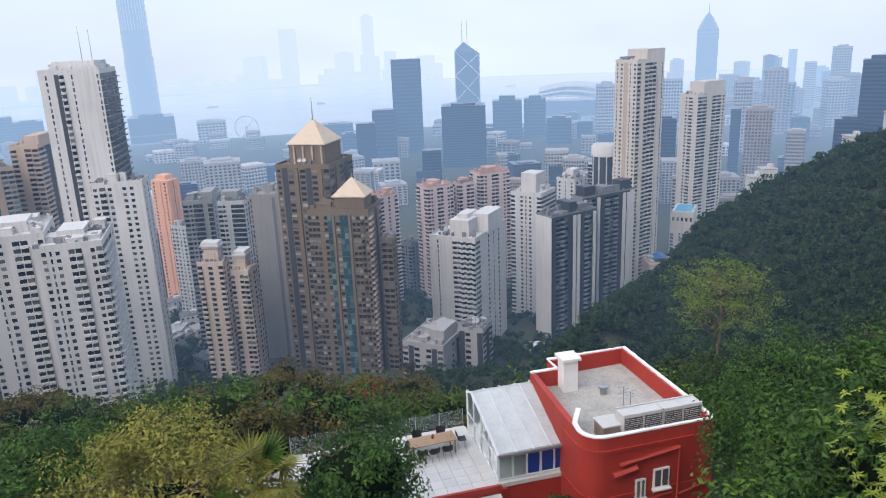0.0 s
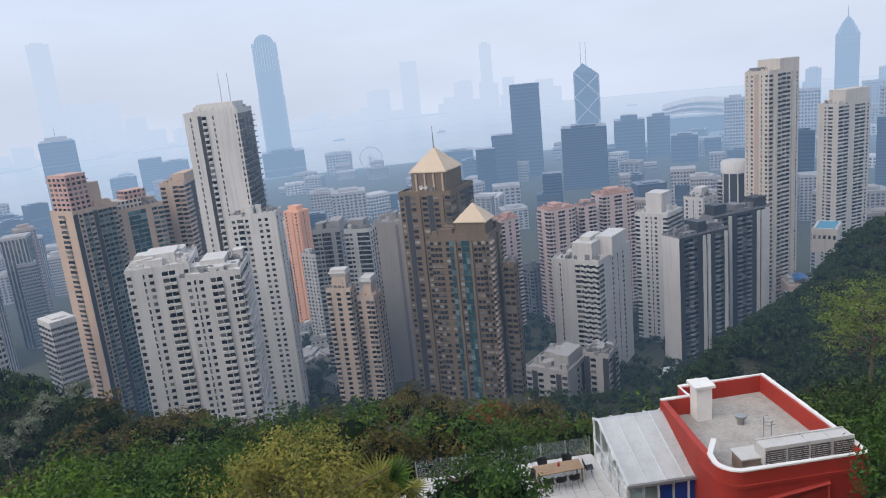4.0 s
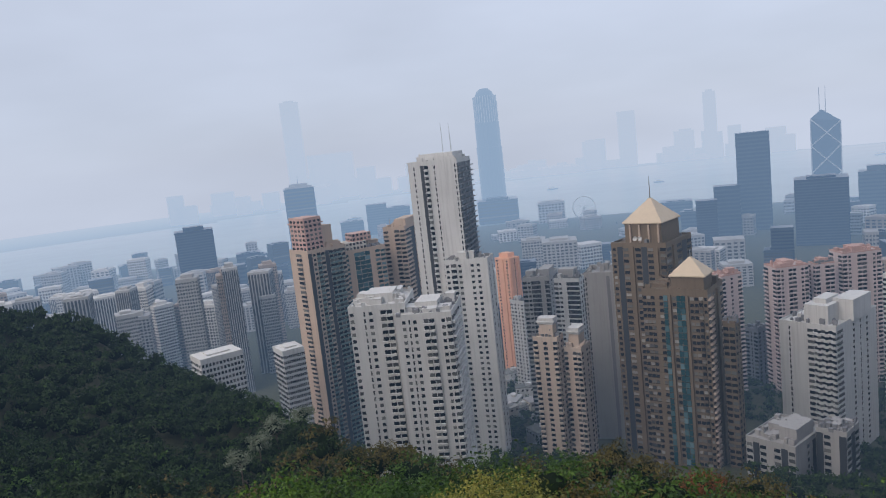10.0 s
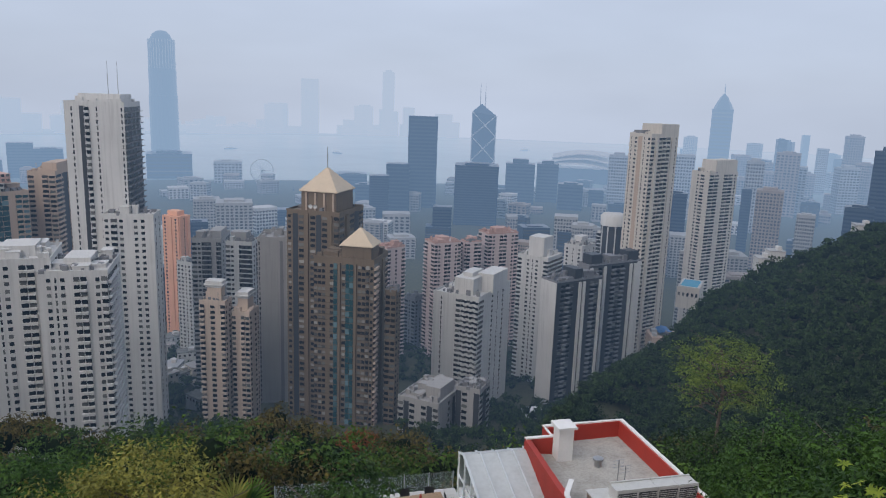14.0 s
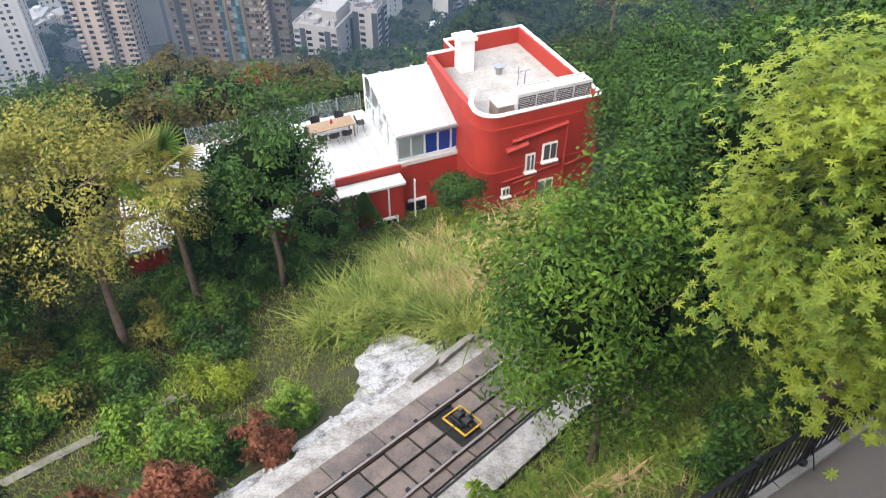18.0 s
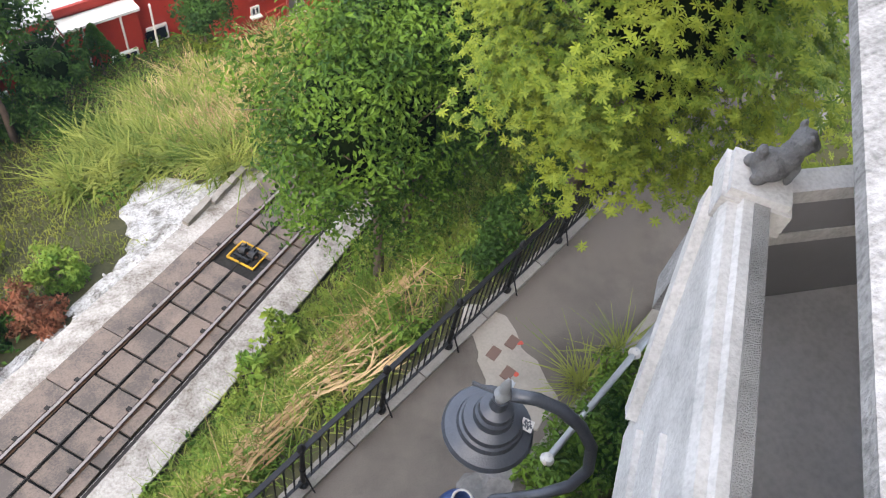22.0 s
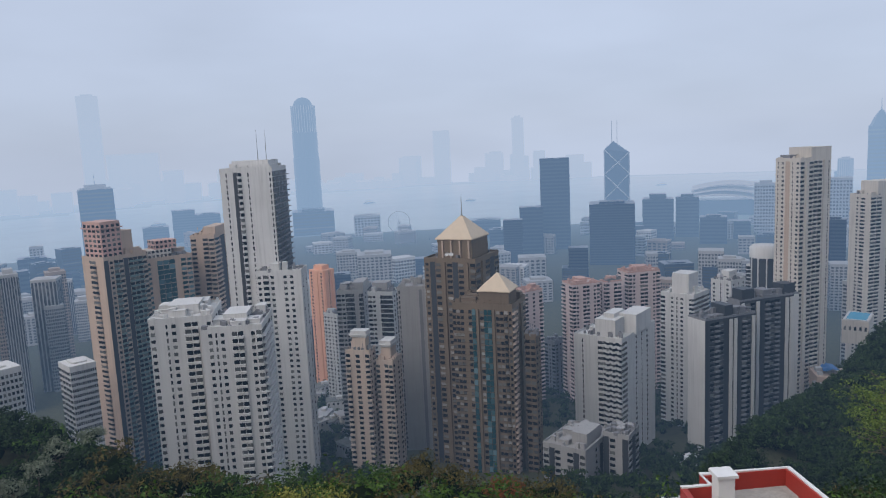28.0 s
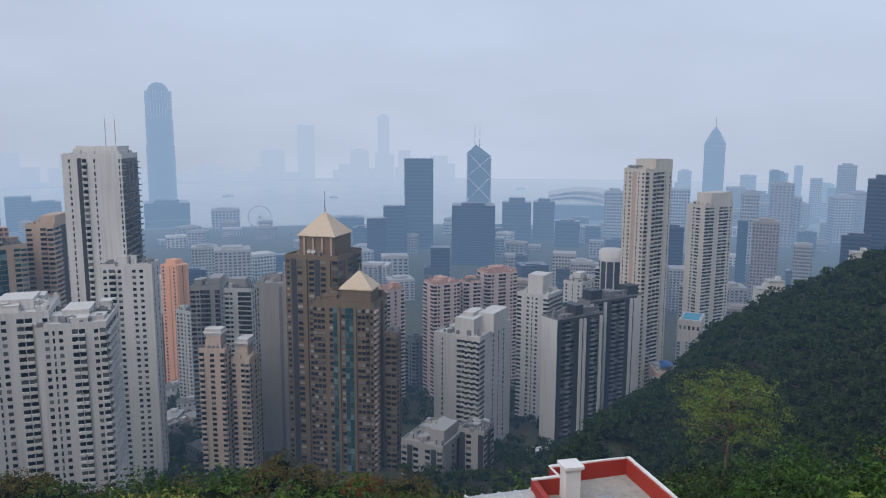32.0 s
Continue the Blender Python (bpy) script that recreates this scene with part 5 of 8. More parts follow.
# wings: terrace, ledge, lower range of rooms
hpart("wing_wall", Boxes().box(-9.2, 5.2, -22.35, 6.2, 5.2, 5.5), RED)
hpart("wing_wall", Boxes().box(-12.3, 5.1, -22.5, 7.0, 5.4, 5.6), RED)
hpart("wing_wall", Boxes().box(-18.6, 5.0, -23.2, 6.4, 4.2, 4.6), RED)
hpart("terrace_upstand", Boxes().box(-10.7, 2.32, ZT - 0.02, 3.2, 0.14, 0.3), RED)
hpart("ledge", Boxes().box(-10.75, 1.95, ZT - 0.42, 3.2, 0.85, 0.12), TRIM)
hpart("ledge_wall", Boxes().box(-10.75, 2.0, -22.3, 3.0, 0.7, 4.6), RED)
hpart("ledge", Boxes().box(-14.2, 1.95, ZT - 0.75, 3.7, 0.8, 0.12), TRIM)
hpart("ledge_wall", Boxes().box(-14.2, 2.05, -22.5, 3.6, 0.6, 4.2), RED)
hpart("wing_roof", Boxes().box(-18.4, 4.9, -20.95, 6.6, 4.6, 0.2), TRIM)
hpart("balustrade", Boxes().box(-18.6, 6.8, -19.6, 5.0, 0.12, 0.15).box(-18.6, 6.8, -20.2, 5.0, 0.1, 1.0), TRIM)
for k, x in enumerate((-8.4, -10.2, -15.6, -17.4, -19.4)):
    wn = hpart("window", Boxes().box(x, 2.5 if k == 0 else 1.6 if k == 1 else 1.7 if k == 2 else 2.86, -22.1 - 0.2 * (k > 2), 1.2, 0.14, 0.75), TRIM)
    part("pane", Boxes().box(x, (2.44 if k == 0 else 1.54 if k == 1 else 1.64 if k == 2 else 2.8), -22.1 - 0.2 * (k > 2), 1.0, 0.08, 0.55), PANE, wn)
for x in (-8.7, -10.0, -11.6):
    v, f = tube([(x, 1.62, -19.9), (x, 1.62, -22.5)], 0.05, 6)
    hpart("drain_pipe", mesh_of("drain_pipe", v, f, TRIM), TRIM)
terr = hpart("terrace", Boxes().box(-13.7, 5.2, ZT - 0.12, 9.2, 5.8, 0.16), PAVE)
n = 0
for i in range(15):
    for j in range(9):
        part("paving_tile", Boxes().box(-18.1 + 0.6 * i + 0.3, 2.45 + 0.62 * j + 0.3, ZT - 0.02, 0.585, 0.605, 0.05), PAVE, terr)
for k in range(8):
    x = -18 + 8.8 * k / 7
    v, f = tube([(x, 8.0, ZT), (x, 8.0, ZT + 1.0)], 0.025, 6)
    hpart("glass_rail_post", mesh_of("glass_rail_post", v, f, STEEL), STEEL)
    if k < 7:
        hpart("glass_rail_pane", Boxes().box(x + 0.63, 8.0, ZT + 0.52, 1.18, 0.014, 0.9), GLASS)

# things on the roof and terrace
AC = material("air_conditioner_casing", (0.55, 0.55, 0.53), 0.45, vary=0.15, scale=3)
GRILLE = material("dark_fin_grille", (0.05, 0.055, 0.06), 0.5, vary=0.2, scale=20)


def at_house(x, y, z, turn=0):
    return HM @ pose(x, y, z, 0, 0, turn)


def ac_unit(x, y, w=0.95, d=0.8, h=0.75):
    t = thing("air_conditioner", "grey rooftop air-conditioning unit with dark side grille", "air conditioner", "rooftop units")
    t.matrix_basis = at_house(x, y, ZR - 0.42)
    part("plinth", Boxes().box(0, 0, -0.2, w * 0.9, d * 0.8, 0.44), ROOFC, t)
    part("casing", Boxes().box(0, 0, h / 2 + 0.08, w, d, h), AC, t)
    part("grille", Boxes().box(0, -d / 2 - 0.012, h / 2 + 0.06, w - 0.1, 0.02, h - 0.16), GRILLE, t)
    for k in range(6):
        part("fin", Boxes().box(0, -d / 2 - 0.03, 0.2 + k * (h - 0.2) / 6, w - 0.12, 0.015, 0.02), AC, t)
    part("top_frame", Boxes().box(0, -d / 2 + 0.05, h + 0.11, w, 0.08, 0.05).box(0, d / 2 - 0.05, h + 0.11, w, 0.08, 0.05), AC, t)
    part("foot", Boxes().box(-w / 3, 0, 0.04, 0.1, d, 0.08).box(w / 3, 0, 0.04, 0.1, d, 0.08), AC, t)
    return t


for x in (-0.65, -1.62, -2.6, -3.55):
    ac_unit(x, 1.1)
tk = thing("water_tank", "low rusty grey metal tank on the roof", "tank")
tk.matrix_basis = at_house(-4.35, 1.45, ZR - 0.85)
part("body", Boxes().box(0, 0, 0.35, 0.95, 0.9, 0.7), material("rusty_grey_metal", (0.28, 0.24, 0.20), 0.7, vary=0.4, scale=2.5, tone=(0.12, 0.06, 0.03)), tk)
part("lid", Boxes().box(0, 0, 0.73, 1.05, 1.0, 0.06), AC, tk)
ae = thing("aerial", "thin metal aerial mast with crossbars on the roof", "aerial")
ae.matrix_basis = at_house(-3.3, 2.1, ZR - 0.85)
for x, h in ((0, 1.9), (0.35, 1.6)):
    v, f = tube([(x, 0, 0), (x, 0, h)], 0.022, 5)
    part("mast", mesh_of("mast", v, f, STEEL), STEEL, ae)
    for k in range(3):
        v, f = tube([(x - 0.3, 0, h - 0.15 * k), (x + 0.3, 0.1, h - 0.15 * k)], 0.012, 4)
        part("crossbar", mesh_of("crossbar", v, f, STEEL), STEEL, ae)
POT = material("dark_clay_pot", (0.05, 0.05, 0.055), 0.6, vary=0.3, scale=5)
TEAK = material("weathered_teak", (0.36, 0.24, 0.14), 0.6, vary=0.25, scale=3, fine=25)
BLACK = material("black_chair_shell", (0.02, 0.02, 0.022), 0.45, vary=0.2, scale=6)
table = thing("dining_table", "long pale wooden dining table on the roof terrace", "table")
table.matrix_basis = at_house(-11.35, 6.0, ZT + 0.005, 3)
for k in range(5):
    part("table_board", Boxes().box(0, -0.36 + 0.18 * k, 0.74, 2.3, 0.172, 0.04), TEAK, table)
for x in (-1.05, 1.05):
    for y in (-0.38, 0.38):
        part("leg", Boxes().box(x, y, 0.36, 0.07, 0.07, 0.72), TEAK, table)
v, f = lathe([(0.01, 0), (0.05, 0.02), (0.07, 0.12), (0.03, 0.2), (0.04, 0.24)], 10)
vs_ = thing("vase", "small red vase on the terrace table", "vase")
vs_.matrix_basis = at_house(-11.3, 6.05, ZT + 0.77)
part("body", mesh_of("body", v, f, RED), RED, vs_)
chair = thing("dining_chair", "black shell chair with thin legs at the terrace table", "chair", "chairs round the table")
chair.matrix_basis = at_house(-12.75, 5.95, ZT + 0.005, -80)
sv, sf = [], []
for i in range(7):
    for j in range(7):
        a, b = (i / 6 - 0.5) * 2, j / 6
        if b < 0.5:
            y, z = -0.22 + 0.8 * b, 0.44 + 0.05 * a * a - 0.03 * math.sin(b * 6)
        else:
            y, z = 0.18 + 0.12 * (b - 0.5) * 2 - 0.08 * a * a, 0.44 + 0.75 * (b - 0.5)
        sv.append((0.24 * a, y, z))
for i in range(6):
    for j in range(6):
        sf.append((i * 7 + j, i * 7 + j + 1, i * 7 + j + 8, i * 7 + j + 7))
sv2 = [(x, y - 0.012, z - 0.015) for x, y, z in sv]
part("shell", mesh_of("shell", sv + sv2, sf + [tuple(k + 49 for k in q[::-1]) for q in sf], BLACK, True), BLACK, chair)
for x, y in ((-0.2, -0.18), (0.2, -0.18), (-0.18, 0.2), (0.18, 0.2)):
    v, f = tube([(x * 0.7, y * 0.7, 0.43), (x, y, 0)], 0.014, 5)
    part("leg", mesh_of("leg", v, f, STEEL), STEEL, chair)
for x, y, a in ((-9.85, 6.1, 85), (-12.0, 5.35, 180), (-11.4, 5.35, 183), (-10.75, 5.38, 176), (-11.9, 6.7, 4), (-10.7, 6.72, -5)):
    copy_thing(chair, at_house(x, y, ZT + 0.005, a))

# ---- tram track, path and pavilion ----
CONC = material("weathered_track_concrete", (0.28, 0.215, 0.175), 0.9, vary=0.5, scale=1.3, fine=22, tone=(0.11, 0.095, 0.085), piece=0.3)
LIME = material("whitewashed_rubble", (0.55, 0.55, 0.54), 0.9, vary=0.7, scale=2.2, fine=14, bump=0.9, tone=(0.16, 0.15, 0.13))
RUST = material("rusty_rail_steel", (0.14, 0.075, 0.045), 0.6, 0.3, vary=0.4, scale=6, tone=(0.04, 0.025, 0.02))
SHINE = material("worn_rail_head", (0.33, 0.28, 0.25), 0.35, 0.8, vary=0.3, scale=8)
GAP = material("black_grit", (0.03, 0.028, 0.026), 0.95, vary=0.4, scale=6)
YELLOW = material("yellow_paint", (0.62, 0.36, 0.02), 0.6, vary=0.3, scale=6)
IRON = material("black_painted_iron", (0.022, 0.023, 0.026), 0.45, 0.3, vary=0.35, scale=8, fine=60)
ASPH = material("worn_asphalt", (0.175, 0.155, 0.134), 0.9, vary=0.4, scale=0.9, fine=60, tone=(0.06, 0.053, 0.047))
KERB = material("old_kerb_concrete", (0.30, 0.28, 0.25), 0.9, vary=0.4, scale=2, fine=40, tone=(0.12, 0.11, 0.09))

TRM = Matrix.Translation((TR0.x, TR0.y, TRZ)) @ Matrix(((TRU.x, -TRU.y, 0), (TRU.y, TRU.x, 0), (0, 0, 1))).to_4x4() @ Matrix.Rotation(math.atan(TRDIP), 4, "Y")
# along x (downhill), across y (away from the lookout)
track = thing("tram_track", "funicular tram track of two rusty rails on concrete slabs", "railway track", kind="structure")


def tpart(name, src, mat, label=""):
    ob = part(name, src, mat, track, label)
    ob.matrix_basis = TRM
    return ob


tpart("track_bed", Boxes().box(4, -0.15, -0.2, 40, 3.9, 0.26), GAP)
g = np.random.default_rng(5)
slab_a = Boxes().box(0, 0, 0, 0.80, 0.585, 0.09).mesh("slab", CONC)
slab_b = Boxes().box(0, 0, 0, 0.80, 0.30, 0.09).mesh("slab", CONC)
slab_c = Boxes().box(0, 0, 0, 1.72, 0.62, 0.10).mesh("slab", CONC)
for i in range(43):
    x = -15.6 + 0.87 * i
    for y, me in ((-0.335, slab_a), (0.335, slab_a), (-0.93, slab_b)):
        if 0.0 < x < 0.6 and y != -0.93 or (-14.0 < x < -13.2 and y > -0.9) or (-10.7 < x < -9.9 and y != -0.93):
            continue
        ob = new("slab", me)
        ob.parent = track
        ob.matrix_basis = TRM @ pose(x, y, float(g.normal(0, 0.008)), float(g.normal(0, 0.5)), float(g.normal(0, 0.5)), float(g.normal(0, 0.4)))
for i in range(16):
    x = -15 + 1.75 * i
    for y in (1.13,):
        ob = new("slab", slab_c if y < 1.3 else slab_c)
        ob.parent = track
        ob.matrix_basis = TRM @ pose(x + (0.4 if y > 1.3 else 0), y, 0.02 - 0.05 * (y > 1.3) + float(g.normal(0, 0.006)), float(g.normal(0, 0.5)), 0, float(g.normal(0, 0.4))) @ Matrix.Diagonal((1, 0.75 if y > 1.3 else 1, 1, 1))
APRON = material("limy_apron_concrete", (0.47, 0.45, 0.42), 0.9, vary=0.6, scale=1.6, fine=16, bump=0.6, tone=(0.16, 0.14, 0.115))
tpart("far_apron", Boxes().box(4, 1.79, -0.04, 40, 0.66, 0.12), APRON, "limewashed concrete edge of the track")
tpart("apron", Boxes().box(4, -1.62, -0.05, 40, 0.95, 0.12), APRON, "pale cracked concrete apron beside the rails")
tpart("drain", Boxes().box(4, -1.2, -0.03, 40, 0.08, 0.1), GAP)
for y in (-0.725, 0.725):
    rail = tpart("rail", Boxes().box(4, y, 0.05, 40, 0.05, 0.13), RUST)
    part("rail_head", Boxes().box(4, y, 0.125, 40, 0.07, 0.035), SHINE, rail)
    part("rail_foot", Boxes().box(4, y, 0.06, 40, 0.13, 0.02), RUST, rail)
    for i in range(34):
        part("rail_clip", Boxes().box(-15.5 + 0.87 * i, y + 0.1, 0.07, 0.1, 0.14, 0.06), GAP, rail)
for hx in (0.3, -10.3):
    roller = thing("cable_roller", "cable roller pit with yellow rim between the rails", "track equipment", "roller pits")
    roller.matrix_basis = TRM @ Matrix.Translation((hx, 0, 0)) @ Matrix.Diagonal((0.78, 0.72, 1, 1))
    part("pit", Boxes().box(0, 0, -0.02, 0.9, 1.16, 0.06), GAP, roller)
    for x, y, sx, sy in ((-0.45, 0, 0.06, 1.2), (0.45, 0, 0.06, 1.2), (0, 0.58, 0.84, 0.06), (0, -0.58, 0.84, 0.06)):
        part("rim", Boxes().box(x, y, 0.05, sx, sy, 0.05), YELLOW, roller)
    for y in (-0.22, 0.2):
        v, f = tube([(-0.09 + 0.1, y - 0.12, 0.1), (0.01, y + 0.12, 0.1)], 0.17, 12)
        part("sheave", mesh_of("sheave", v, f, IRON), IRON, roller)
        part("bracket", Boxes().box(0.0, y, 0.06, 0.7, 0.06, 0.12).box(0.2, y + 0.1, 0.12, 0.3, 0.05, 0.1), IRON, roller)
    part("axle", Boxes().box(0, 0, 0.1, 0.06, 0.9, 0.06), RUST, roller)
    part("side_arm", Boxes().box(-0.28, 0.1, 0.12, 0.07, 0.6, 0.09), IRON, roller)
cable = thing("haulage_cable", "dark steel haulage cable lying between the rails", "cable")
v, f = tube([(TRM @ Vector((x, 0.0, 0.09)))[:] for x in np.linspace(-15, 13, 20)], 0.022, 5)
part("rope", mesh_of("rope", v, f, GAP), GAP, cable)


def blob(cx, cy, rx, ry, lift, seed, mat, name, h=0.12, n=26, zf=None):
    """A low uneven patch that lies on the ground."""
    gg = np.random.default_rng(seed)
    ph = gg.uniform(0, 6.28, 4)
    v, f = [(cx, cy)], []
    rings = 7
    for k in range(1, rings + 1):
        for i in range(n):
            a = 2 * math.pi * i / n
            r = (1 + 0.22 * math.sin(2 * a + ph[0]) + 0.14 * math.sin(3 * a + ph[1]) + 0.09 * math.sin(7 * a + ph[2])) * k / rings
            v.append((cx + rx * r * math.cos(a), cy + ry * r * math.sin(a)))
    v = np.array(v)
    z = (ground(v[:, 0], v[:, 1]) if zf is None else zf(v[:, 0], v[:, 1])) + lift + gg.normal(0, h * 0.25, len(v))
    z[-n:] -= 0.12
    tri = [(0, 1 + i, 1 + (i + 1) % n, 1 + (i + 1) % n) for i in range(n)]
    quads = [(1 + k * n + i, 1 + k * n + (i + 1) % n, 1 + (k + 1) * n + (i + 1) % n, 1 + (k + 1) * n + i) for k in range(rings - 1) for i in range(n)]
    bm = bmesh.new()
    vs = [bm.verts.new((p[0], p[1], zz)) for p, zz in zip(v, z)]
    for t in tri:
        bm.faces.new([vs[q] for q in t[:3]])
    for q in quads:
        bm.faces.new([vs[k] for k in q])
    return bm


def track_side(s, q):
    p = TR0 + TRU * s + TRN * q
    return p.x, p.y


for k, (s, q, rx, ry) in enumerate(((1.2, 3.4, 1.9, 1.45), (-0.6, 2.7, 1.3, 0.7), (-2.6, 2.35, 1.6, 0.45), (-5.2, 2.35, 1.5, 0.4), (-8.0, 2.35, 1.7, 0.45), (3.4, 2.6, 1.3, 0.6))):
    x, y = track_side(s, q)
    bm = blob(0, 0, rx, ry, 0.0, 40 + k, LIME, "white_rubble", 0.07, zf=lambda a, b: 0 * a)
    ob = part("rubble_patch", bm, LIME)
    for vert in ob.data.vertices:
        p = Vector((x, y)) + TRU * vert.co.x + TRN * vert.co.y
        vert.co = (p.x, p.y, float(ground(p.x, p.y)) + 0.08 + vert.co.z)
    tagged(ob, "whitewashed rubble and lime beside the track", "rubble", kind="structure")
stones = Boxes()
for k in range(420):
    s, q = g.uniform(-9, 4.5), g.uniform(2.0, 4.4) if g.random() < 0.4 else g.uniform(2.0, 2.7)
    if q > 2.9 and not 0 < s < 2.6:
        continue
    x, y = track_side(s, q)
    e = g.uniform(0.015, 0.055)
    stones.box(x, y, float(ground(x, y)) + 0.1, e * 2, e * 1.5, e, float(g.uniform(0, 180)))
tagged(part("loose_stone", stones, LIME), "loose white stones beside the track", "stones", kind="stuff")
bank = thing("edge_wall", "low dark broken stone edge above the track", "wall", kind="structure")
for k in range(9):
    x, y = track_side(0.6 + 0.55 * k, 2.05 + 0.05 * math.sin(k * 2.1))
    part("edge_stone", Boxes().box(x, y, float(track_z(x, y)) + 0.12, 0.6, 0.2, 0.2, math.degrees(math.atan2(TRU.y, TRU.x)) + 4 * math.sin(k)), KERB, bank)

# garden footpath on the far side
fp = [(-6.2, 16.2), (-7.65, 15.4), (-8.9, 14.5), (-10.6, 13.3), (-13, 11.5)]
fv, ff = [], []
for i, (x, y) in enumerate(fp):
    for o in (-0.28, 0.28):
        fv.append((x - o * 0.6, y + o * 0.8, float(ground(x - o * 0.6, y + o * 0.8)) + 0.07))
for i in range(len(fp) - 1):
    ff.append((2 * i, 2 * i + 2, 2 * i + 3, 2 * i + 1))
tagged(part("garden_path", mesh_of("garden_path", fv, ff, KERB), KERB), "narrow grey footpath through the garden", "path", kind="structure")

# footpath under the lookout
PA = math.degrees(math.atan2(RAILU.y, RAILU.x))
PZ = -9.2


def on_path(s, q, z=PZ):
    """s along the railing, q across it (negative towards the pavilion)."""
    return (RAIL0.x + RAILU.x * s + RAILN.x * q, RAIL0.y + RAILU.y * s + RAILN.y * q, z)


def pbox(s, q, z, ls, lq, lz):
    x, y, _ = on_path(s, q)
    return Boxes().box(x, y, z, ls, lq, lz, PA)


tagged(part("pavement", pbox(4, -0.95, PZ - 0.35, 30, 1.75, 0.7), ASPH), "dark worn asphalt footpath", "path", kind="structure")
kerb = thing("kerb", "old concrete kerb along the footpath", "kerb", kind="structure")
for k in range(20):
    part("kerb_stone", pbox(-9.5 + 1.37 * k, 0.02, PZ - 0.3, 1.35, 0.22, 0.76), KERB, kerb)
    part("kerb_stone", pbox(-9.5 + 1.37 * k, -1.92, PZ - 0.3, 1.35, 0.24, 0.84), KERB, kerb)
PATCH = material("pale_cement_patch", (0.36, 0.33, 0.29), 0.85, vary=0.25, scale=1.8, fine=30)
x, y, _ = on_path(1.75, -0.85)
tagged(part("pavement_patch", blob(x, y, 0.62, 0.95, 0, 77, PATCH, "patch", 0.004, zf=lambda a, b: 0 * a + PZ + 0.012), PATCH), "pale cement repair patch on the path", "path", kind="structure")
x, y, _ = on_path(-1.6, -0.7)
tagged(part("pavement_patch", blob(x, y, 0.5, 0.35, 0, 78, KERB, "patch", 0.003, zf=lambda a, b: 0 * a + PZ + 0.008), KERB), "worn lighter patch on the path", "path", kind="structure")
BRICK = material("dusty_red_brick", (0.17, 0.11, 0.09), 0.9, vary=0.35, scale=8, tone=(0.16, 0.11, 0.09))
SPRAY = material("red_spray_paint", (0.55, 0.09, 0.06), 0.7, vary=0.3, scale=10)
for k, (bx_, by_) in enumerate(((4.27, 3.82), (3.93, 3.76), (3.97, 3.40))):
    br = tagged(part("utility_cover", Boxes().box(bx_, by_, PZ + 0.018, 0.21, 0.15, 0.02, PA + 6), BRICK), "small square service cover in the path", "service cover", "service covers")
    if k != 1:
        tagged(part("paint_mark", blob(bx_ + 0.1, by_ - 0.05, 0.06, 0.04, 0, 90 + k, SPRAY, "mark", 0.001, 14, zf=lambda a, b: 0 * a + PZ + 0.022), SPRAY), "red spray mark beside a service cover", "paint mark", "spray marks")

# iron railing
fence = thing("railing", "black iron railing with posts and upright bars", "railing")
S0, S1, PITCH = -6.85, 13.7, 1.37
bal = None
v, f = tube([(0, 0, 0.12), (0, 0, 0.35), (0, 0, 0.4), (0, 0, 0.46), (0, 0, 0.9), (0, 0, 0.94), (0, 0, 1.08)], [0.011, 0.011, 0.02, 0.011, 0.011, 0.018, 0.011], 6)
bal = mesh_of("baluster", v, f, IRON)
v, f = lathe([(0.07, 0), (0.07, 0.05), (0.035, 0.09), (0.032, 0.5), (0.045, 0.53), (0.032, 0.56), (0.03, 1.1), (0.05, 1.13), (0.05, 1.19), (0.02, 1.24), (0.003, 1.27)], 10)
post = mesh_of("post", v, f, IRON)
s = S0
while s < S1:
    ob = new("post", post)
    ob.parent = fence
    ob.location = on_path(s, 0.02, PZ + 0.08)
    for k in range(1, 10):
        ob = new("baluster", bal)
        ob.parent = fence
        ob.location = on_path(s + PITCH * k / 10, 0.02, PZ + 0.08)
    ob = part("brace", mesh_of("brace", *tube([on_path(s, 0.02, PZ + 0.55), on_path(s + 0.02, -0.16, PZ + 0.1)], 0.012, 5), IRON), IRON, fence)
    part("top_rail", pbox(s + PITCH / 2, 0.02, PZ + 1.19, PITCH, 0.06, 0.035), IRON, fence)
    part("bottom_rail", pbox(s + PITCH / 2, 0.02, PZ + 0.2, PITCH, 0.04, 0.025), IRON, fence)
    s += PITCH

# steel handrail pipe at the pavilion side
pipe = thing("handrail", "galvanised pipe handrail wrapped in mesh along the path", "handrail")
for a, b, r in ((0.6, 2.6, 0.045), (2.6, 6.4, 0.055)):
    v, f = tube([on_path(a, -2.05, -8.25), on_path(b, -2.05, -8.2)], r, 10)
    part("pipe", mesh_of("pipe", v, f, STEEL), STEEL, pipe)
for s in (0.6, 2.6, 4.5, 6.4):
    v, f = tube([on_path(s, -2.05, -8.2), on_path(s, -2.05, -9.3)], 0.04, 8)
    part("stanchion", mesh_of("stanchion", v, f, STEEL), STEEL, pipe)
    v, f = lathe([(0.07, 0), (0.09, 0.05), (0.06, 0.11), (0.01, 0.13)], 10)
    kn = part("knob", mesh_of("knob", v, f, WHITE), WHITE, pipe)
    kn.location = on_path(s, -2.05, -8.26)

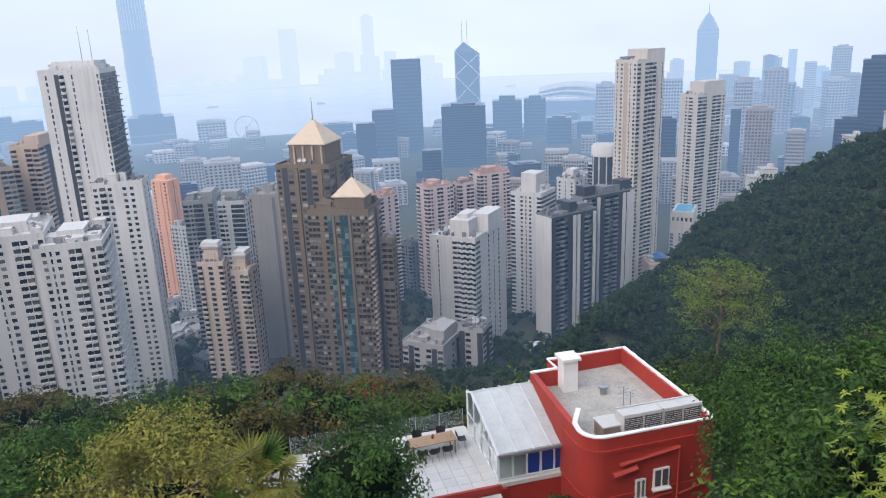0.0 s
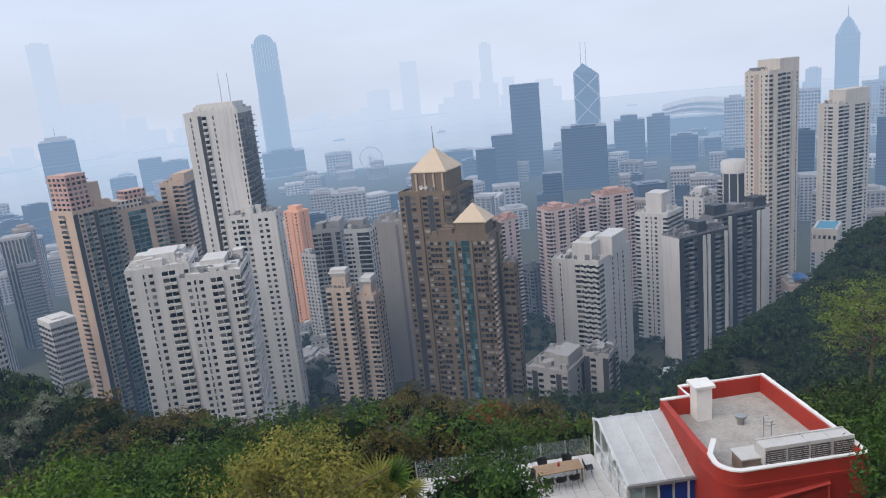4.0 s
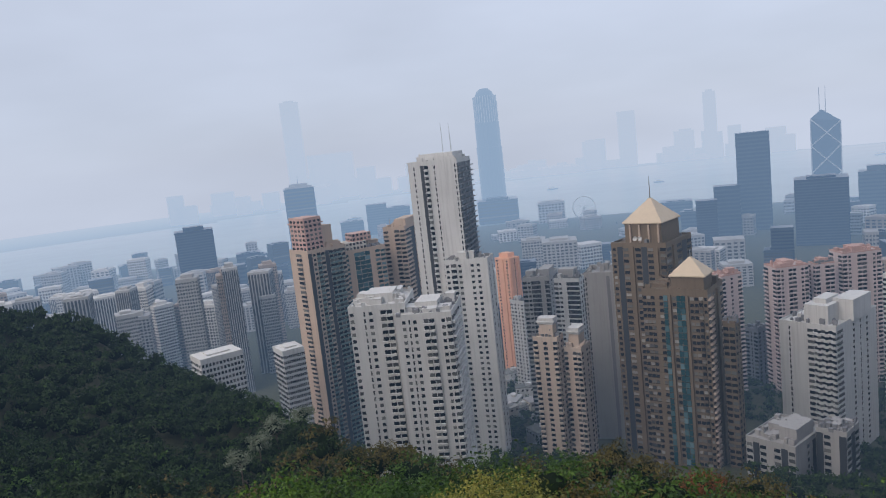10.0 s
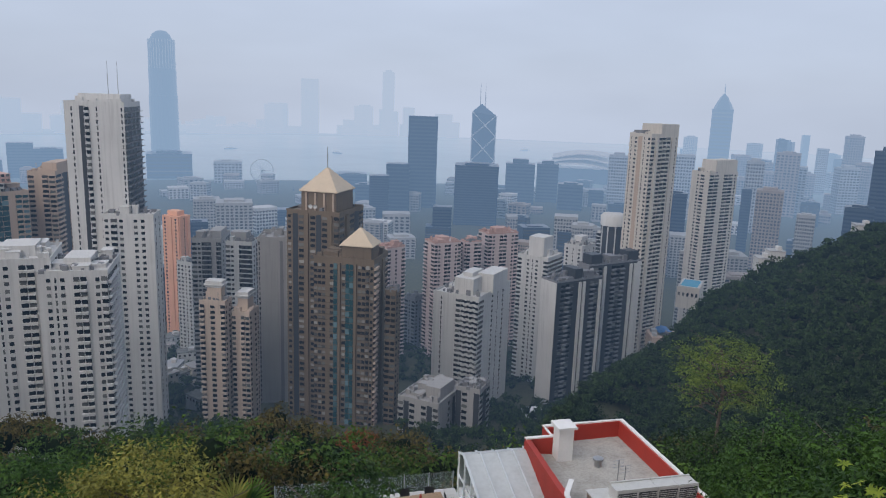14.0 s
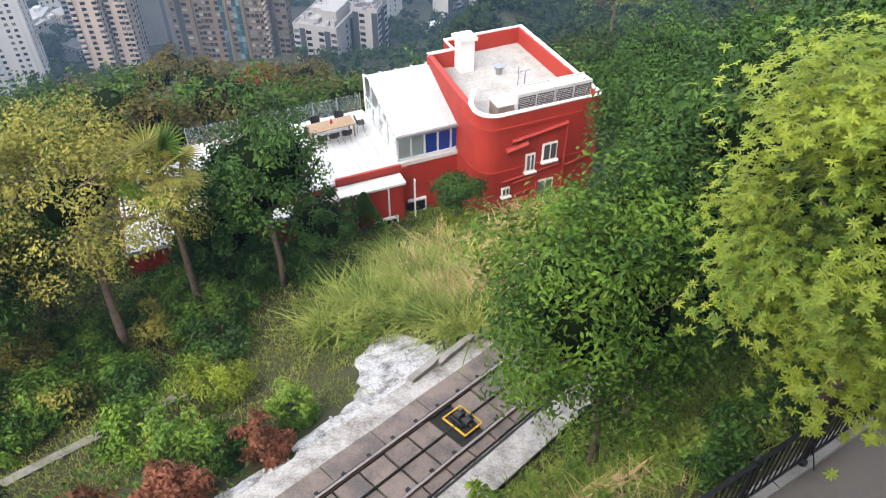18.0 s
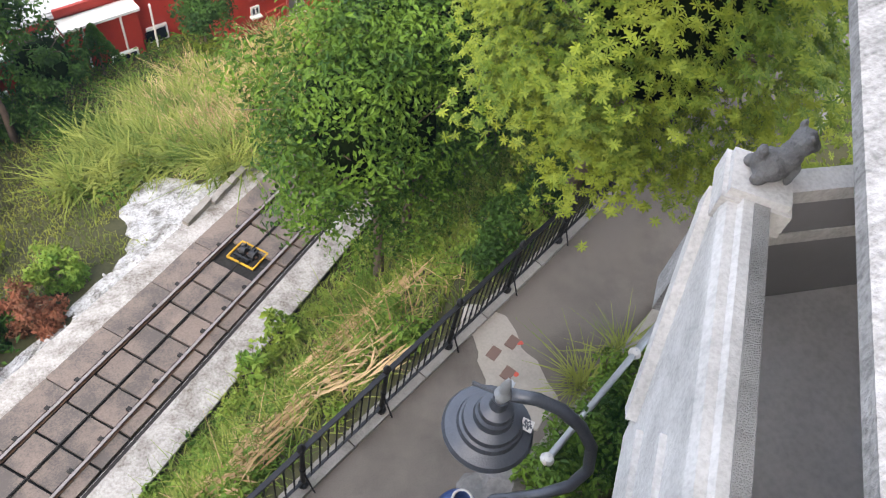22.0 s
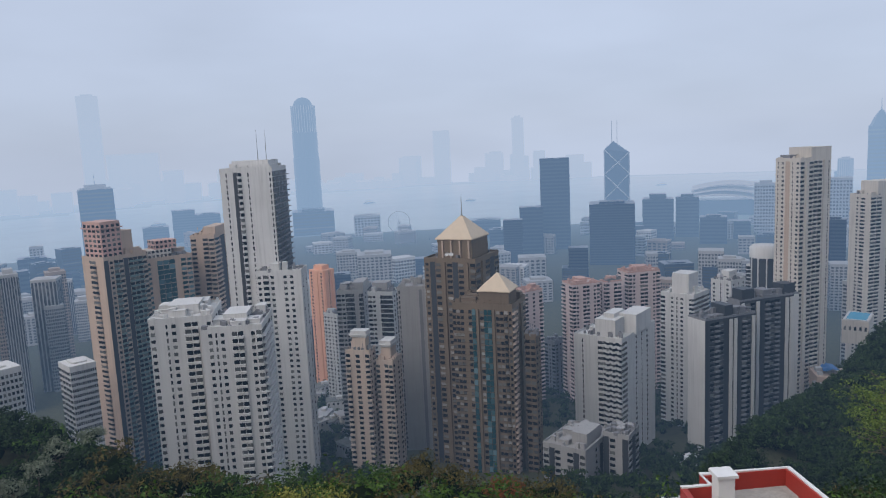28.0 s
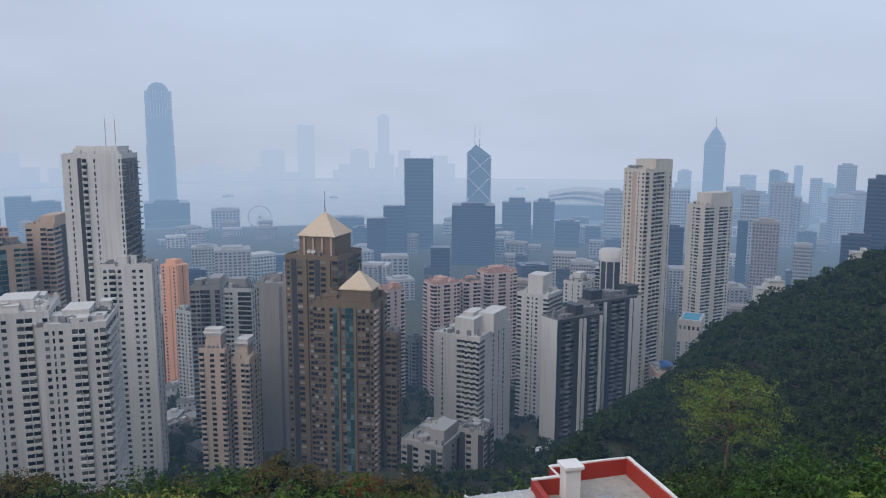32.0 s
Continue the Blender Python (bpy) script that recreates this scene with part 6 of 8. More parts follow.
# swan-neck street lamp
LAMPM = material("dark_navy_lamp_paint", (0.07, 0.08, 0.10), 0.38, 0.2, vary=0.3, scale=9, fine=80, spec=0.6)
lamp = thing("street_lamp", "dark swan-neck street lamp with a wide stepped shade", "street lamp", at=(1.44, 1.0, PZ))
rel = lambda p: (p[0] - 1.44, p[1] - 1.0, p[2] - PZ)
v, f = lathe([(0.14, 0), (0.14, 0.25), (0.09, 0.32), (0.075, 1.2), (0.085, 1.25), (0.06, 1.3), (0.052, 4.0), (0.07, 4.04), (0.07, 4.12), (0.09, 4.15), (0.09, 4.2), (0.05, 4.26)], 16)
part("post", mesh_of("post", v, f, LAMPM, True), LAMPM, lamp)
v, f = tube([rel(p) for p in ((1.44, 1.0, -5.05), (1.47, 1.0, -4.9), (1.56, 1.0, -4.84), (1.7, 0.96, -4.86), (1.86, 0.9, -4.8), (2.0, 0.84, -4.62), (2.06, 0.84, -4.38), (2.03, 0.9, -4.12), (1.93, 0.98, -3.9), (1.8, 1.07, -3.74), (1.66, 1.15, -3.65), (1.52, 1.22, -3.62))], 0.04, 10)
part("neck", mesh_of("neck", v, f, LAMPM, True), LAMPM, lamp)
v, f = lathe([(0.275, -0.12), (0.28, -0.1), (0.265, -0.07), (0.2, -0.035), (0.19, 0.0), (0.175, 0.01), (0.17, 0.05), (0.12, 0.075), (0.115, 0.13), (0.10, 0.15), (0.098, 0.19), (0.05, 0.22), (0.045, 0.3), (0.03, 0.3)], 40)
shade = part("shade", mesh_of("shade", v, f, LAMPM), LAMPM, lamp)
shade.location = rel((1.48, 1.24, -3.98))
v, f = lathe([(0.26, -0.11), (0.18, -0.2), (0.02, -0.24)], 24)
part("lens", mesh_of("lens", v, f, PALE, True), PALE, shade)
v, f = lathe([(0.035, 0.28), (0.035, 0.34), (0.05, 0.36), (0.03, 0.4), (0.03, 0.46), (0.015, 0.52), (0.002, 0.54)], 12)
part("finial", mesh_of("finial", v, f, STEEL), STEEL, shade)
part("bracket", Boxes().box(0.03, 0.02, 0.33, 0.12, 0.05, 0.09, 30), STEEL, shade)
v, f = tube([(-0.02, 0.03, 0.34), (-0.13, 0.12, 0.37)], 0.013, 6)
part("lever", mesh_of("lever", v, f, LAMPM), LAMPM, shade)
tag_ = part("sticker", Boxes().box(0.2, -0.1, -0.025, 0.075, 0.075, 0.004, 40), WHITE, shade, "small white sticker with dark specks")
for k in range(12):
    part("sticker_mark", Boxes().box(0.2 + 0.05 * math.cos(k * 2.4) * (k / 12) ** 0.5 * 0.6, -0.1 + 0.05 * math.sin(k * 2.4) * (k / 12) ** 0.5 * 0.6, -0.0215, 0.012, 0.012, 0.004, 40), LAMPM, tag_)

# gas bottle and boulders at the foot
BLUE = material("chipped_blue_enamel", (0.03, 0.07, 0.22), 0.45, vary=0.25, scale=6, tone=(0.02, 0.03, 0.07))
can = thing("gas_bottle", "blue metal bottle with white marks standing on the path", "gas bottle", at=(2.33, 1.85, PZ))
v, f = lathe([(0.02, 0), (0.24, 0.0), (0.26, 0.05), (0.26, 0.5), (0.24, 0.6), (0.17, 0.68), (0.1, 0.7), (0.1, 0.76), (0.13, 0.77), (0.13, 0.9), (0.11, 0.9), (0.11, 0.78), (0.02, 0.76)], 24)
part("body", mesh_of("body", v, f, BLUE, True), BLUE, can)
v, f = lathe([(0.263, 0.2), (0.263, 0.27), (0.262, 0.27)], 24)
part("band", mesh_of("band", v, f[: 12], WHITE), WHITE, can)
v, f = lathe([(0.12, 0.905), (0.13, 0.93), (0.11, 0.95), (0.1, 0.93)], 20)
part("collar", mesh_of("collar", v, f, WHITE, True), WHITE, can)
ROCK = material("grey_boulder", (0.24, 0.23, 0.22), 0.9, vary=0.4, scale=2.5, fine=18, bump=0.7, tone=(0.08, 0.08, 0.075))


def boulder(x, y, z, r, seed):
    bm = bmesh.new()
    bmesh.ops.create_icosphere(bm, subdivisions=3, radius=1)
    for vert in bm.verts:
        k = noise.noise(vert.co * 1.7 + Vector((seed, 0, 0))) * 0.35 + noise.noise(vert.co * 4 + Vector((seed, 3, 0))) * 0.1
        vert.co = vert.co * (1 + k)
        vert.co.x *= r[0]
        vert.co.y *= r[1]
        vert.co.z *= r[2]
    ob = tagged(part("boulder", bm, ROCK), "rough grey boulder beside the path", "rock", "boulders")
    ob.location = (x, y, z)
    return ob


boulder(3.0, 1.9, PZ + 0.05, (0.55, 0.42, 0.35), 3)
boulder(2.3, 1.1, PZ + 0.05, (0.4, 0.35, 0.3), 9)
boulder(3.3, 1.55, PZ + 0.0, (0.35, 0.4, 0.3), 14)

# pavilion: the lookout's copings, the lower balcony with its lion post
PU, PN = Vector((0.69, 0.724, 0)), Vector((-0.724, 0.69, 0))
COPING = material("weathered_white_coping", (0.58, 0.575, 0.56), 0.8, vary=0.4, scale=2.2, fine=40, bump=0.4, tone=(0.24, 0.24, 0.23))
STUCCO = material("weathered_white_stucco", (0.345, 0.34, 0.335), 0.85, vary=0.6, scale=3.0, fine=60, bump=0.5, tone=(0.10, 0.10, 0.096), streak=0.0)
smt = STUCCO.node_tree
s_geo = next(n for n in smt.nodes if n.type == "NEW_GEOMETRY")
s_map = smt.nodes.new("ShaderNodeMapping")          # soot lies in slanting smears
s_map.inputs["Rotation"].default_value = (0, 0, radians(-52))
s_map.inputs["Scale"].default_value = (0.9, 5.0, 1.0)
smt.links.new(s_geo.outputs["Position"], s_map.inputs["Vector"])
s_noise = next(n for n in smt.nodes if n.type == "TEX_NOISE")
s_noise.inputs["Detail"].default_value, s_noise.inputs["Roughness"].default_value = 10, 0.78
smt.links.new(s_map.outputs[0], s_noise.inputs["Vector"])
SHINGLE = material("pebbledash_render", (0.34, 0.335, 0.325), 0.95, vary=0.5, scale=3.0, fine=110, bump=1.0, tone=(0.14, 0.14, 0.135))
FLOORM = material("grey_terrace_cement", (0.5, 0.5, 0.51), 0.85, vary=0.3, scale=1.2, fine=25)
pav = thing("pavilion", "weathered white concrete lookout pavilion with stepped copings", "pavilion", kind="structure")


def extrude(name, base, u, n, profile, l0, l1, mat, label=""):
    """A moulding: (out, z) profile run along u from l0 to l1, out measured along n from base."""
    v, f = [], []
    k = len(profile)
    for l in (l0, l1):
        for o, z in profile:
            p = Vector(base) + u * l + n * o
            v.append((p.x, p.y, z))
    bm = bmesh.new()
    vs = [bm.verts.new(p) for p in v]
    for i in range(k):
        j = (i + 1) % k
        bm.faces.new((vs[i], vs[j], vs[k + j], vs[k + i]))
    bm.faces.new(vs[:k])
    bm.faces.new(vs[k:][::-1])
    bmesh.ops.recalc_face_normals(bm, faces=bm.faces)
    return part(name, bm, mat, pav, label)


BASE = Vector((1.39, 0.35, 0))
extrude("upper_coping", BASE, PU, PN, [(0, -1.25), (0.0, -1.2), (-0.16, -1.16), (-0.2, -1.12), (-0.62, -1.10), (-2.2, -1.08), (-2.2, -1.25)], -1.2, 4.2, STUCCO, "streaked white coping of the upper terrace")
extrude("upper_wall", BASE, PU, PN, [(-1.9, -4.3), (-1.9, -1.25), (-2.2, -1.25), (-2.2, -4.3)], -1.2, 4.2, SHINGLE)
LB = Vector((2.26, 0.72, 0))       # on the inner edge of the lower coping
extrude("balcony_coping", LB, PU, PN, [(0.0, -2.7), (0.0, -2.58), (0.13, -2.57), (0.15, -2.6), (0.2, -2.6), (0.22, -2.66), (0.22, -2.72)], -1.9, 0.78, COPING, "white stepped coping of the lower balcony")
extrude("balcony_edge", LB, PU, PN, [(-0.004, -2.95), (-0.004, -2.564), (0.075, -2.564), (0.075, -2.95)], -1.9, 0.76, SHINGLE)
LN = Vector((0, 0, 1))
for nm, mat, o0, o1, poly in (("balcony_face", COPING, 0.03, 0.2, [(-1.9, -2.7), (0.95, -2.7), (0.95, -2.82), (0.12, -3.5), (-0.06, -3.78), (-1.9, -3.78)]),
                              ("face_moulding", COPING, 0.2, 0.235, [(-1.9, -3.0), (-0.4, -3.0), (-0.4, -3.06), (-1.9, -3.06)]), ("face_moulding", COPING, 0.2, 0.235, [(-1.9, -3.4), (-0.2, -3.4), (-0.2, -3.52), (-1.9, -3.52)]),
                              ("splay_rail", COPING, 0.2, 0.26, [(0.02, -3.62), (0.95, -2.86), (0.95, -2.72), (-0.08, -3.56)])):
    bm = bmesh.new()
    rows_ = [[bm.verts.new(LB + PU * l + PN * o + LN * z) for l, z in poly] for o in (o0, o1)]
    k = len(poly)
    for i in range(k):
        bm.faces.new((rows_[0][i], rows_[0][(i + 1) % k], rows_[1][(i + 1) % k], rows_[1][i]))
    bm.faces.new(rows_[0]), bm.faces.new(rows_[1][::-1])
    bmesh.ops.recalc_face_normals(bm, faces=bm.faces)
    part(nm, bm, mat, pav)
extrude("support_wall", LB, PU, PN, [(-1.5, -9.9), (-1.5, -3.8), (-1.8, -3.8), (-1.8, -9.9)], -1.9, 3.2, STUCCO)
q = LB + PU * 0.93 + PN * 0.06
part("corner_post", Boxes().box(q.x, q.y, -3.15, 0.26, 0.26, 1.1, 46), STUCCO, pav)
part("post_cap", Boxes().box(q.x, q.y, -2.66, 0.36, 0.36, 0.16, 46).box(q.x, q.y, -2.56, 0.31, 0.31, 0.06, 46), COPING, pav)
BU = Vector((0.977, -0.213, 0))
BN = Vector((-0.213, -0.977, 0))
extrude("balcony_rail", q, BU, BN, [(-0.08, -2.7), (-0.08, -2.6), (0.07, -2.6), (0.07, -2.7)], 0.12, 2.6, COPING)
# grey panel colours in the shade of the recess under the rail
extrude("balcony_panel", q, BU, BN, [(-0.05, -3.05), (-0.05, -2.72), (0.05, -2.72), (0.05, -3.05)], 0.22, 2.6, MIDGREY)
extrude("balcony_step", q, BU, BN, [(-0.1, -3.1), (-0.1, -3.0), (0.06, -3.0), (0.06, -3.1)], 0.2, 2.6, COPING)
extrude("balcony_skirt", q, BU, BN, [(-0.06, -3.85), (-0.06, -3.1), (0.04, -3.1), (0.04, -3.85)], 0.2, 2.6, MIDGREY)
bm = bmesh.new()
bm.faces.new([bm.verts.new((p.x, p.y, -3.75)) for p in (LB + PU * -1.9, q + PU * 0.1, q + BU * 2.6, LB + PU * 0.4 + Vector((3.2, -2.9, 0)))])
part("balcony_floor", bm, FLOORM, pav, "grey cement balcony floor")
# the upper terrace behind the lens
part("front_coping", Boxes().box(-2.2, -0.72, -1.18, 5.8, 0.5, 0.16), STUCCO, pav)
part("front_wall", Boxes().box(-2.2, -0.74, -5.7, 5.6, 0.36, 8.9), STUCCO, pav)
part("terrace_floor", Boxes().box(-0.4, -4.4, -2.35, 9.5, 7.0, 0.3), FLOORM, pav)

# stone lion on the corner post: a plain mass of lumps
bm = bmesh.new()
for c, r in (((0, 0, 0.12), (0.17, 0.12, 0.13)), ((-0.1, 0, 0.22), (0.1, 0.1, 0.16)), ((-0.13, 0, 0.36), (0.105, 0.1, 0.1)), ((-0.22, 0, 0.34), (0.05, 0.06, 0.05)), ((0.15, 0, 0.2), (0.05, 0.05, 0.1)),
             ((-0.17, 0.06, 0.1), (0.04, 0.035, 0.11)), ((-0.17, -0.06, 0.1), (0.04, 0.035, 0.11)), ((0.1, 0.09, 0.06), (0.08, 0.04, 0.06)), ((0.1, -0.09, 0.06), (0.08, 0.04, 0.06)), ((-0.1, 0.08, 0.44), (0.03, 0.025, 0.035)), ((-0.1, -0.08, 0.44), (0.03, 0.025, 0.035))):
    bmesh.ops.create_icosphere(bm, subdivisions=3, radius=1, matrix=Matrix.Translation(c) @ Matrix.Diagonal((*r, 1)))
for vert in bm.verts:
    vert.co *= 1 + 0.06 * noise.noise(vert.co * 16)
lion = tagged(part("lion_statue", bm, material("dark_weathered_stone", (0.16, 0.165, 0.17), 0.9, vary=0.45, scale=9, fine=60, bump=0.8)), "small dark weathered stone lion on a white post", "statue")
fuse = lion.modifiers.new("fuse", "REMESH")
fuse.mode, fuse.voxel_size, fuse.use_smooth_shade = "VOXEL", 0.011, True
lion.matrix_basis = pose(q.x, q.y, -2.53, 0, 0, 154) @ Matrix.Diagonal((0.6, 0.7, 0.72, 1))

# ---- plants ----
LEAF_DARK = foliage("dark_green_leaves", (0.075, 0.155, 0.022), (0.012, 0.038, 0.007), 0.15)
LEAF_MID = foliage("mid_green_leaves", (0.15, 0.26, 0.026), (0.022, 0.065, 0.009), 0.18)
LEAF_BRIGHT = foliage("bright_yellow_green_leaves", (0.31, 0.37, 0.036), (0.085, 0.145, 0.013), 0.22)
LEAF_OLIVE = foliage("olive_yellow_leaves", (0.40, 0.37, 0.075), (0.11, 0.12, 0.025), 0.2)
LEAF_YOUNG = foliage("fresh_light_leaves", (0.30, 0.40, 0.06), (0.11, 0.22, 0.03), 0.3)
LEAF_RED = foliage("russet_leaves", (0.40, 0.15, 0.085), (0.12, 0.06, 0.03))
WOODS = foliage("far_woodland_leaves", (0.046, 0.082, 0.014), (0.006, 0.017, 0.004), 0.1, 0.35)
WOODS_OLIVE = foliage("far_olive_leaves", (0.175, 0.13, 0.027), (0.030, 0.032, 0.008), 0.12, 0.5)
WOODS_FRESH = foliage("far_fresh_leaves", (0.10, 0.18, 0.02), (0.016, 0.044, 0.007), 0.12, 0.5)
STRAW = foliage("dry_straw", (0.70, 0.50, 0.26), (0.26, 0.17, 0.07), 0.2)
GRASS = foliage("tall_green_grass", (0.36, 0.40, 0.09), (0.09, 0.15, 0.02), 0.3)
LAWN = foliage("low_lawn", (0.32, 0.34, 0.06), (0.12, 0.16, 0.03), 0.2)
# near-black colour that stands in for the shade deep inside crowns
CROWN_SHADE = material("dense_inner_twigs", (0.010, 0.018, 0.006), 0.95, vary=0.5, scale=1.5, fine=9, bump=0.8, spec=0.05)
BARK = material("grey_brown_bark", (0.16, 0.12, 0.09), 0.95, vary=0.4, scale=4, fine=30, bump=0.8)


def unit(a):
    return a / np.maximum(np.linalg.norm(a, axis=-1, keepdims=True), 1e-6)


def leaf_mesh(pos, axis, up, length, width, fold=0.25):
    """Leaves as folded blades: base, two sides, tip."""
    axis = unit(axis)
    side = unit(np.cross(axis, up))
    nrm = np.cross(side, axis)
    length, width = np.broadcast_to(length, len(pos))[:, None], np.broadcast_to(width, len(pos))[:, None]
    mid = pos + axis * length * 0.5
    v = np.stack([pos, mid + side * width * 0.5 + nrm * width * fold, pos + axis * length, mid - side * width * 0.5 + nrm * width * fold], 1)
    return v.reshape(-1, 3), np.arange(4 * len(pos)).reshape(-1, 4)


def long_leaf(pos, axis, up, length, width, droop=0.3):
    """Oblong leaves, widest past the middle, with blunt drooping tips."""
    axis = unit(axis)
    side = unit(np.cross(axis, up))
    nrm = np.cross(side, axis)
    L, w = np.broadcast_to(length, len(pos))[:, None], np.broadcast_to(width, len(pos))[:, None]
    rows = []
    for t, k in ((0.0, 0.12), (0.62, 1.0), (1.0, 0.22)):
        c = pos + axis * L * t - nrm * L * droop * t * t
        rows += [c - side * w * k * 0.5, c + side * w * k * 0.5]
    v = np.stack(rows, 1).reshape(-1, 3)
    q = np.array([(0, 1, 3, 2), (2, 3, 5, 4)])
    return v, (q[None] + 6 * np.arange(len(pos))[:, None, None]).reshape(-1, 4)


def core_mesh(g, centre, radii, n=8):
    """Shade inside a crown, given as a dark lumpy closed mass behind the leaves."""
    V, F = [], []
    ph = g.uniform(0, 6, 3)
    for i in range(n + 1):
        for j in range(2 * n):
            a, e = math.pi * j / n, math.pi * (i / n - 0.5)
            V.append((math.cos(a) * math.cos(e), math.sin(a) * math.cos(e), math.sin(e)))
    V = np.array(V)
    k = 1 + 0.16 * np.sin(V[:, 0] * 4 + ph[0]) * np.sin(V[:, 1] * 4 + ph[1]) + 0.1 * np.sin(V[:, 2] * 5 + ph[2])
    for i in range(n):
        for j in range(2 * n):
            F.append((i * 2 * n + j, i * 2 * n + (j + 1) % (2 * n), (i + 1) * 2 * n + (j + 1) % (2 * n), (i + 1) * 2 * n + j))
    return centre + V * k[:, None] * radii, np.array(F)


def ball(g, n):
    return unit(g.normal(size=(n, 3)))


def crown(g, centre, radii, clumps, per, leaf, rel=0.34, low=-0.55):
    """Leaves of one crown: clumps round an uneven ellipsoid, dense outside, gaps between."""
    centre, radii = np.array(centre, float), np.array(radii, float)
    d = ball(g, clumps * 3)
    d = d[d[:, 2] > low][:clumps]
    lump = 1 + 0.42 * np.sin(d[:, 0] * 4 + g.uniform(0, 6)) * np.sin(d[:, 1] * 4 + g.uniform(0, 6)) * np.cos(d[:, 2] * 3 + g.uniform(0, 6)) + g.normal(0, 0.13, len(d))
    depth = np.where(g.random(len(d)) < 0.75, 1.0, g.uniform(0.4, 0.9, len(d)))
    cc = d * (lump * depth * (1 - rel * 0.6))[:, None]
    m = len(cc)
    off = ball(g, m * per) * (g.random((m * per, 1)) ** 0.45) * rel
    off[:, 2] *= 0.7
    p = np.repeat(cc, per, 0) + off
    out = unit(off * (1.5 / rel) + 0.45 * np.repeat(d, per, 0) + np.array((0, 0, 0.35)) + g.normal(0, 0.35, off.shape))
    ax = np.cross(out, ball(g, len(out))) + out * 0.25 - np.array((0, 0, 0.25))
    size = leaf * g.uniform(0.6, 1.25, len(p))
    return leaf_mesh(centre + p * radii, ax, out, size, size * 0.5)


def trunk(g, base, top, r, limbs, spread, seg=7):
    """A tapering trunk with limbs that fork towards the crown."""
    base, top = Vector(base), Vector(top)
    V, F, n = [], [], 0

    def put(pts, rad, k):
        nonlocal n
        v, f = tube(pts, rad, k)
        V.append(v), F.append(f + n)
        n += len(v)

    wob = [base.lerp(top, t) + Vector((g.normal(0, 0.05), g.normal(0, 0.05), 0)) * (base - top).length * 0.4 * t for t in (0, 0.25, 0.5, 0.75, 1)]
    put(wob, [r * 1.25, r, r * 0.85, r * 0.7, r * 0.4], seg)
    for k in range(limbs):
        a, t = 2 * math.pi * (k + g.random()) / limbs, g.uniform(0.45, 0.95)
        s = base.lerp(top, t)
        e = s + Vector((math.cos(a) * spread[0], math.sin(a) * spread[1], spread[2] * g.uniform(0.2, 1.0)))
        m = s.lerp(e, 0.5) + Vector((0, 0, 0.12 * (e - s).length))
        put([s, m, e], [r * 0.4, r * 0.28, r * 0.1], 5)
        for j in range(2):
            e2 = m + Vector((g.normal(0, 0.5) * spread[0], g.normal(0, 0.5) * spread[1], g.uniform(0.2, 0.8) * spread[2]))
            put([m, m.lerp(e2, 0.5) + Vector((0, 0, 0.05)), e2], [r * 0.25, r * 0.15, r * 0.05], 4)
    return np.concatenate(V), np.concatenate(F)


def gz_at(x, y):
    return float(ground(x, y))


def tree(label, x, y, centre_z, radii, mat, clumps, per, leaf, seed, name="tree", group="", limbs=6, rel=0.34, shift=(0, 0), r=0.12, low=-0.55, core=0.46):
    g = np.random.default_rng(seed)
    zb = gz_at(x, y) - 0.1
    t = thing(name, label, "tree" if name == "tree" else name, group, at=(x, y, zb))
    c = (shift[0], shift[1], centre_z - zb)
    v, f = trunk(g, (0, 0, 0), (c[0], c[1], c[2] + radii[2] * 0.3), r, limbs, (radii[0] * 0.75, radii[1] * 0.75, radii[2] * 0.6))
    part("trunk", mesh_of("trunk", v, f, BARK, True), BARK, t)
    v, f = crown(g, c, radii, clumps, per, leaf, rel, low)
    part("crown", mesh_of("crown", v, f, mat), mat, t)
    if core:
        part("crown_core", mesh_of("crown_core", *core_mesh(g, np.array(c), np.array(radii) * core), CROWN_SHADE, True), CROWN_SHADE, t)
    return t


def shrub(label, x, y, radii, mat, clumps, per, leaf, seed, group="", lift=0.0):
    g = np.random.default_rng(seed)
    z = gz_at(x, y)
    t = thing("shrub", label, "shrub", group, at=(x, y, z))
    v, f = trunk(g, (0, 0, -0.1), (0, 0, radii[2] * 0.9 + lift), 0.035, 7, (radii[0] * 0.8, radii[1] * 0.8, radii[2] * 0.7), 5)
    part("stem", mesh_of("stem", v, f, BARK), BARK, t)
    v, f = crown(g, (0, 0, radii[2] * 0.75 + lift), radii, int(clumps * 0.55), int(per * 1.6), leaf, 0.3, -0.75)
    part("leaves", mesh_of("leaves", v, f, mat), mat, t)
    return t


# broad-leaved tree beside the lookout: rosettes of long leaves
g = np.random.default_rng(11)
bx0, by0 = 7.3, 6.7
bz0 = gz_at(bx0, by0) - 0.1
bt_ = thing("tree", "bright yellow-green tree with rosettes of long glossy leaves", "tree", at=(bx0, by0, bz0))
bc = np.array(polar(-49.0, 8.4, -4.9)) - np.array((bx0, by0, bz0))
v, f = trunk(g, (0, 0, 0), (bc[0], bc[1], bc[2] + 0.6), 0.13, 10, (1.7, 1.7, 1.6), 9)
part("trunk", mesh_of("trunk", v, f, BARK, True), BARK, bt_)
RAD = np.array((2.1, 2.1, 2.4))
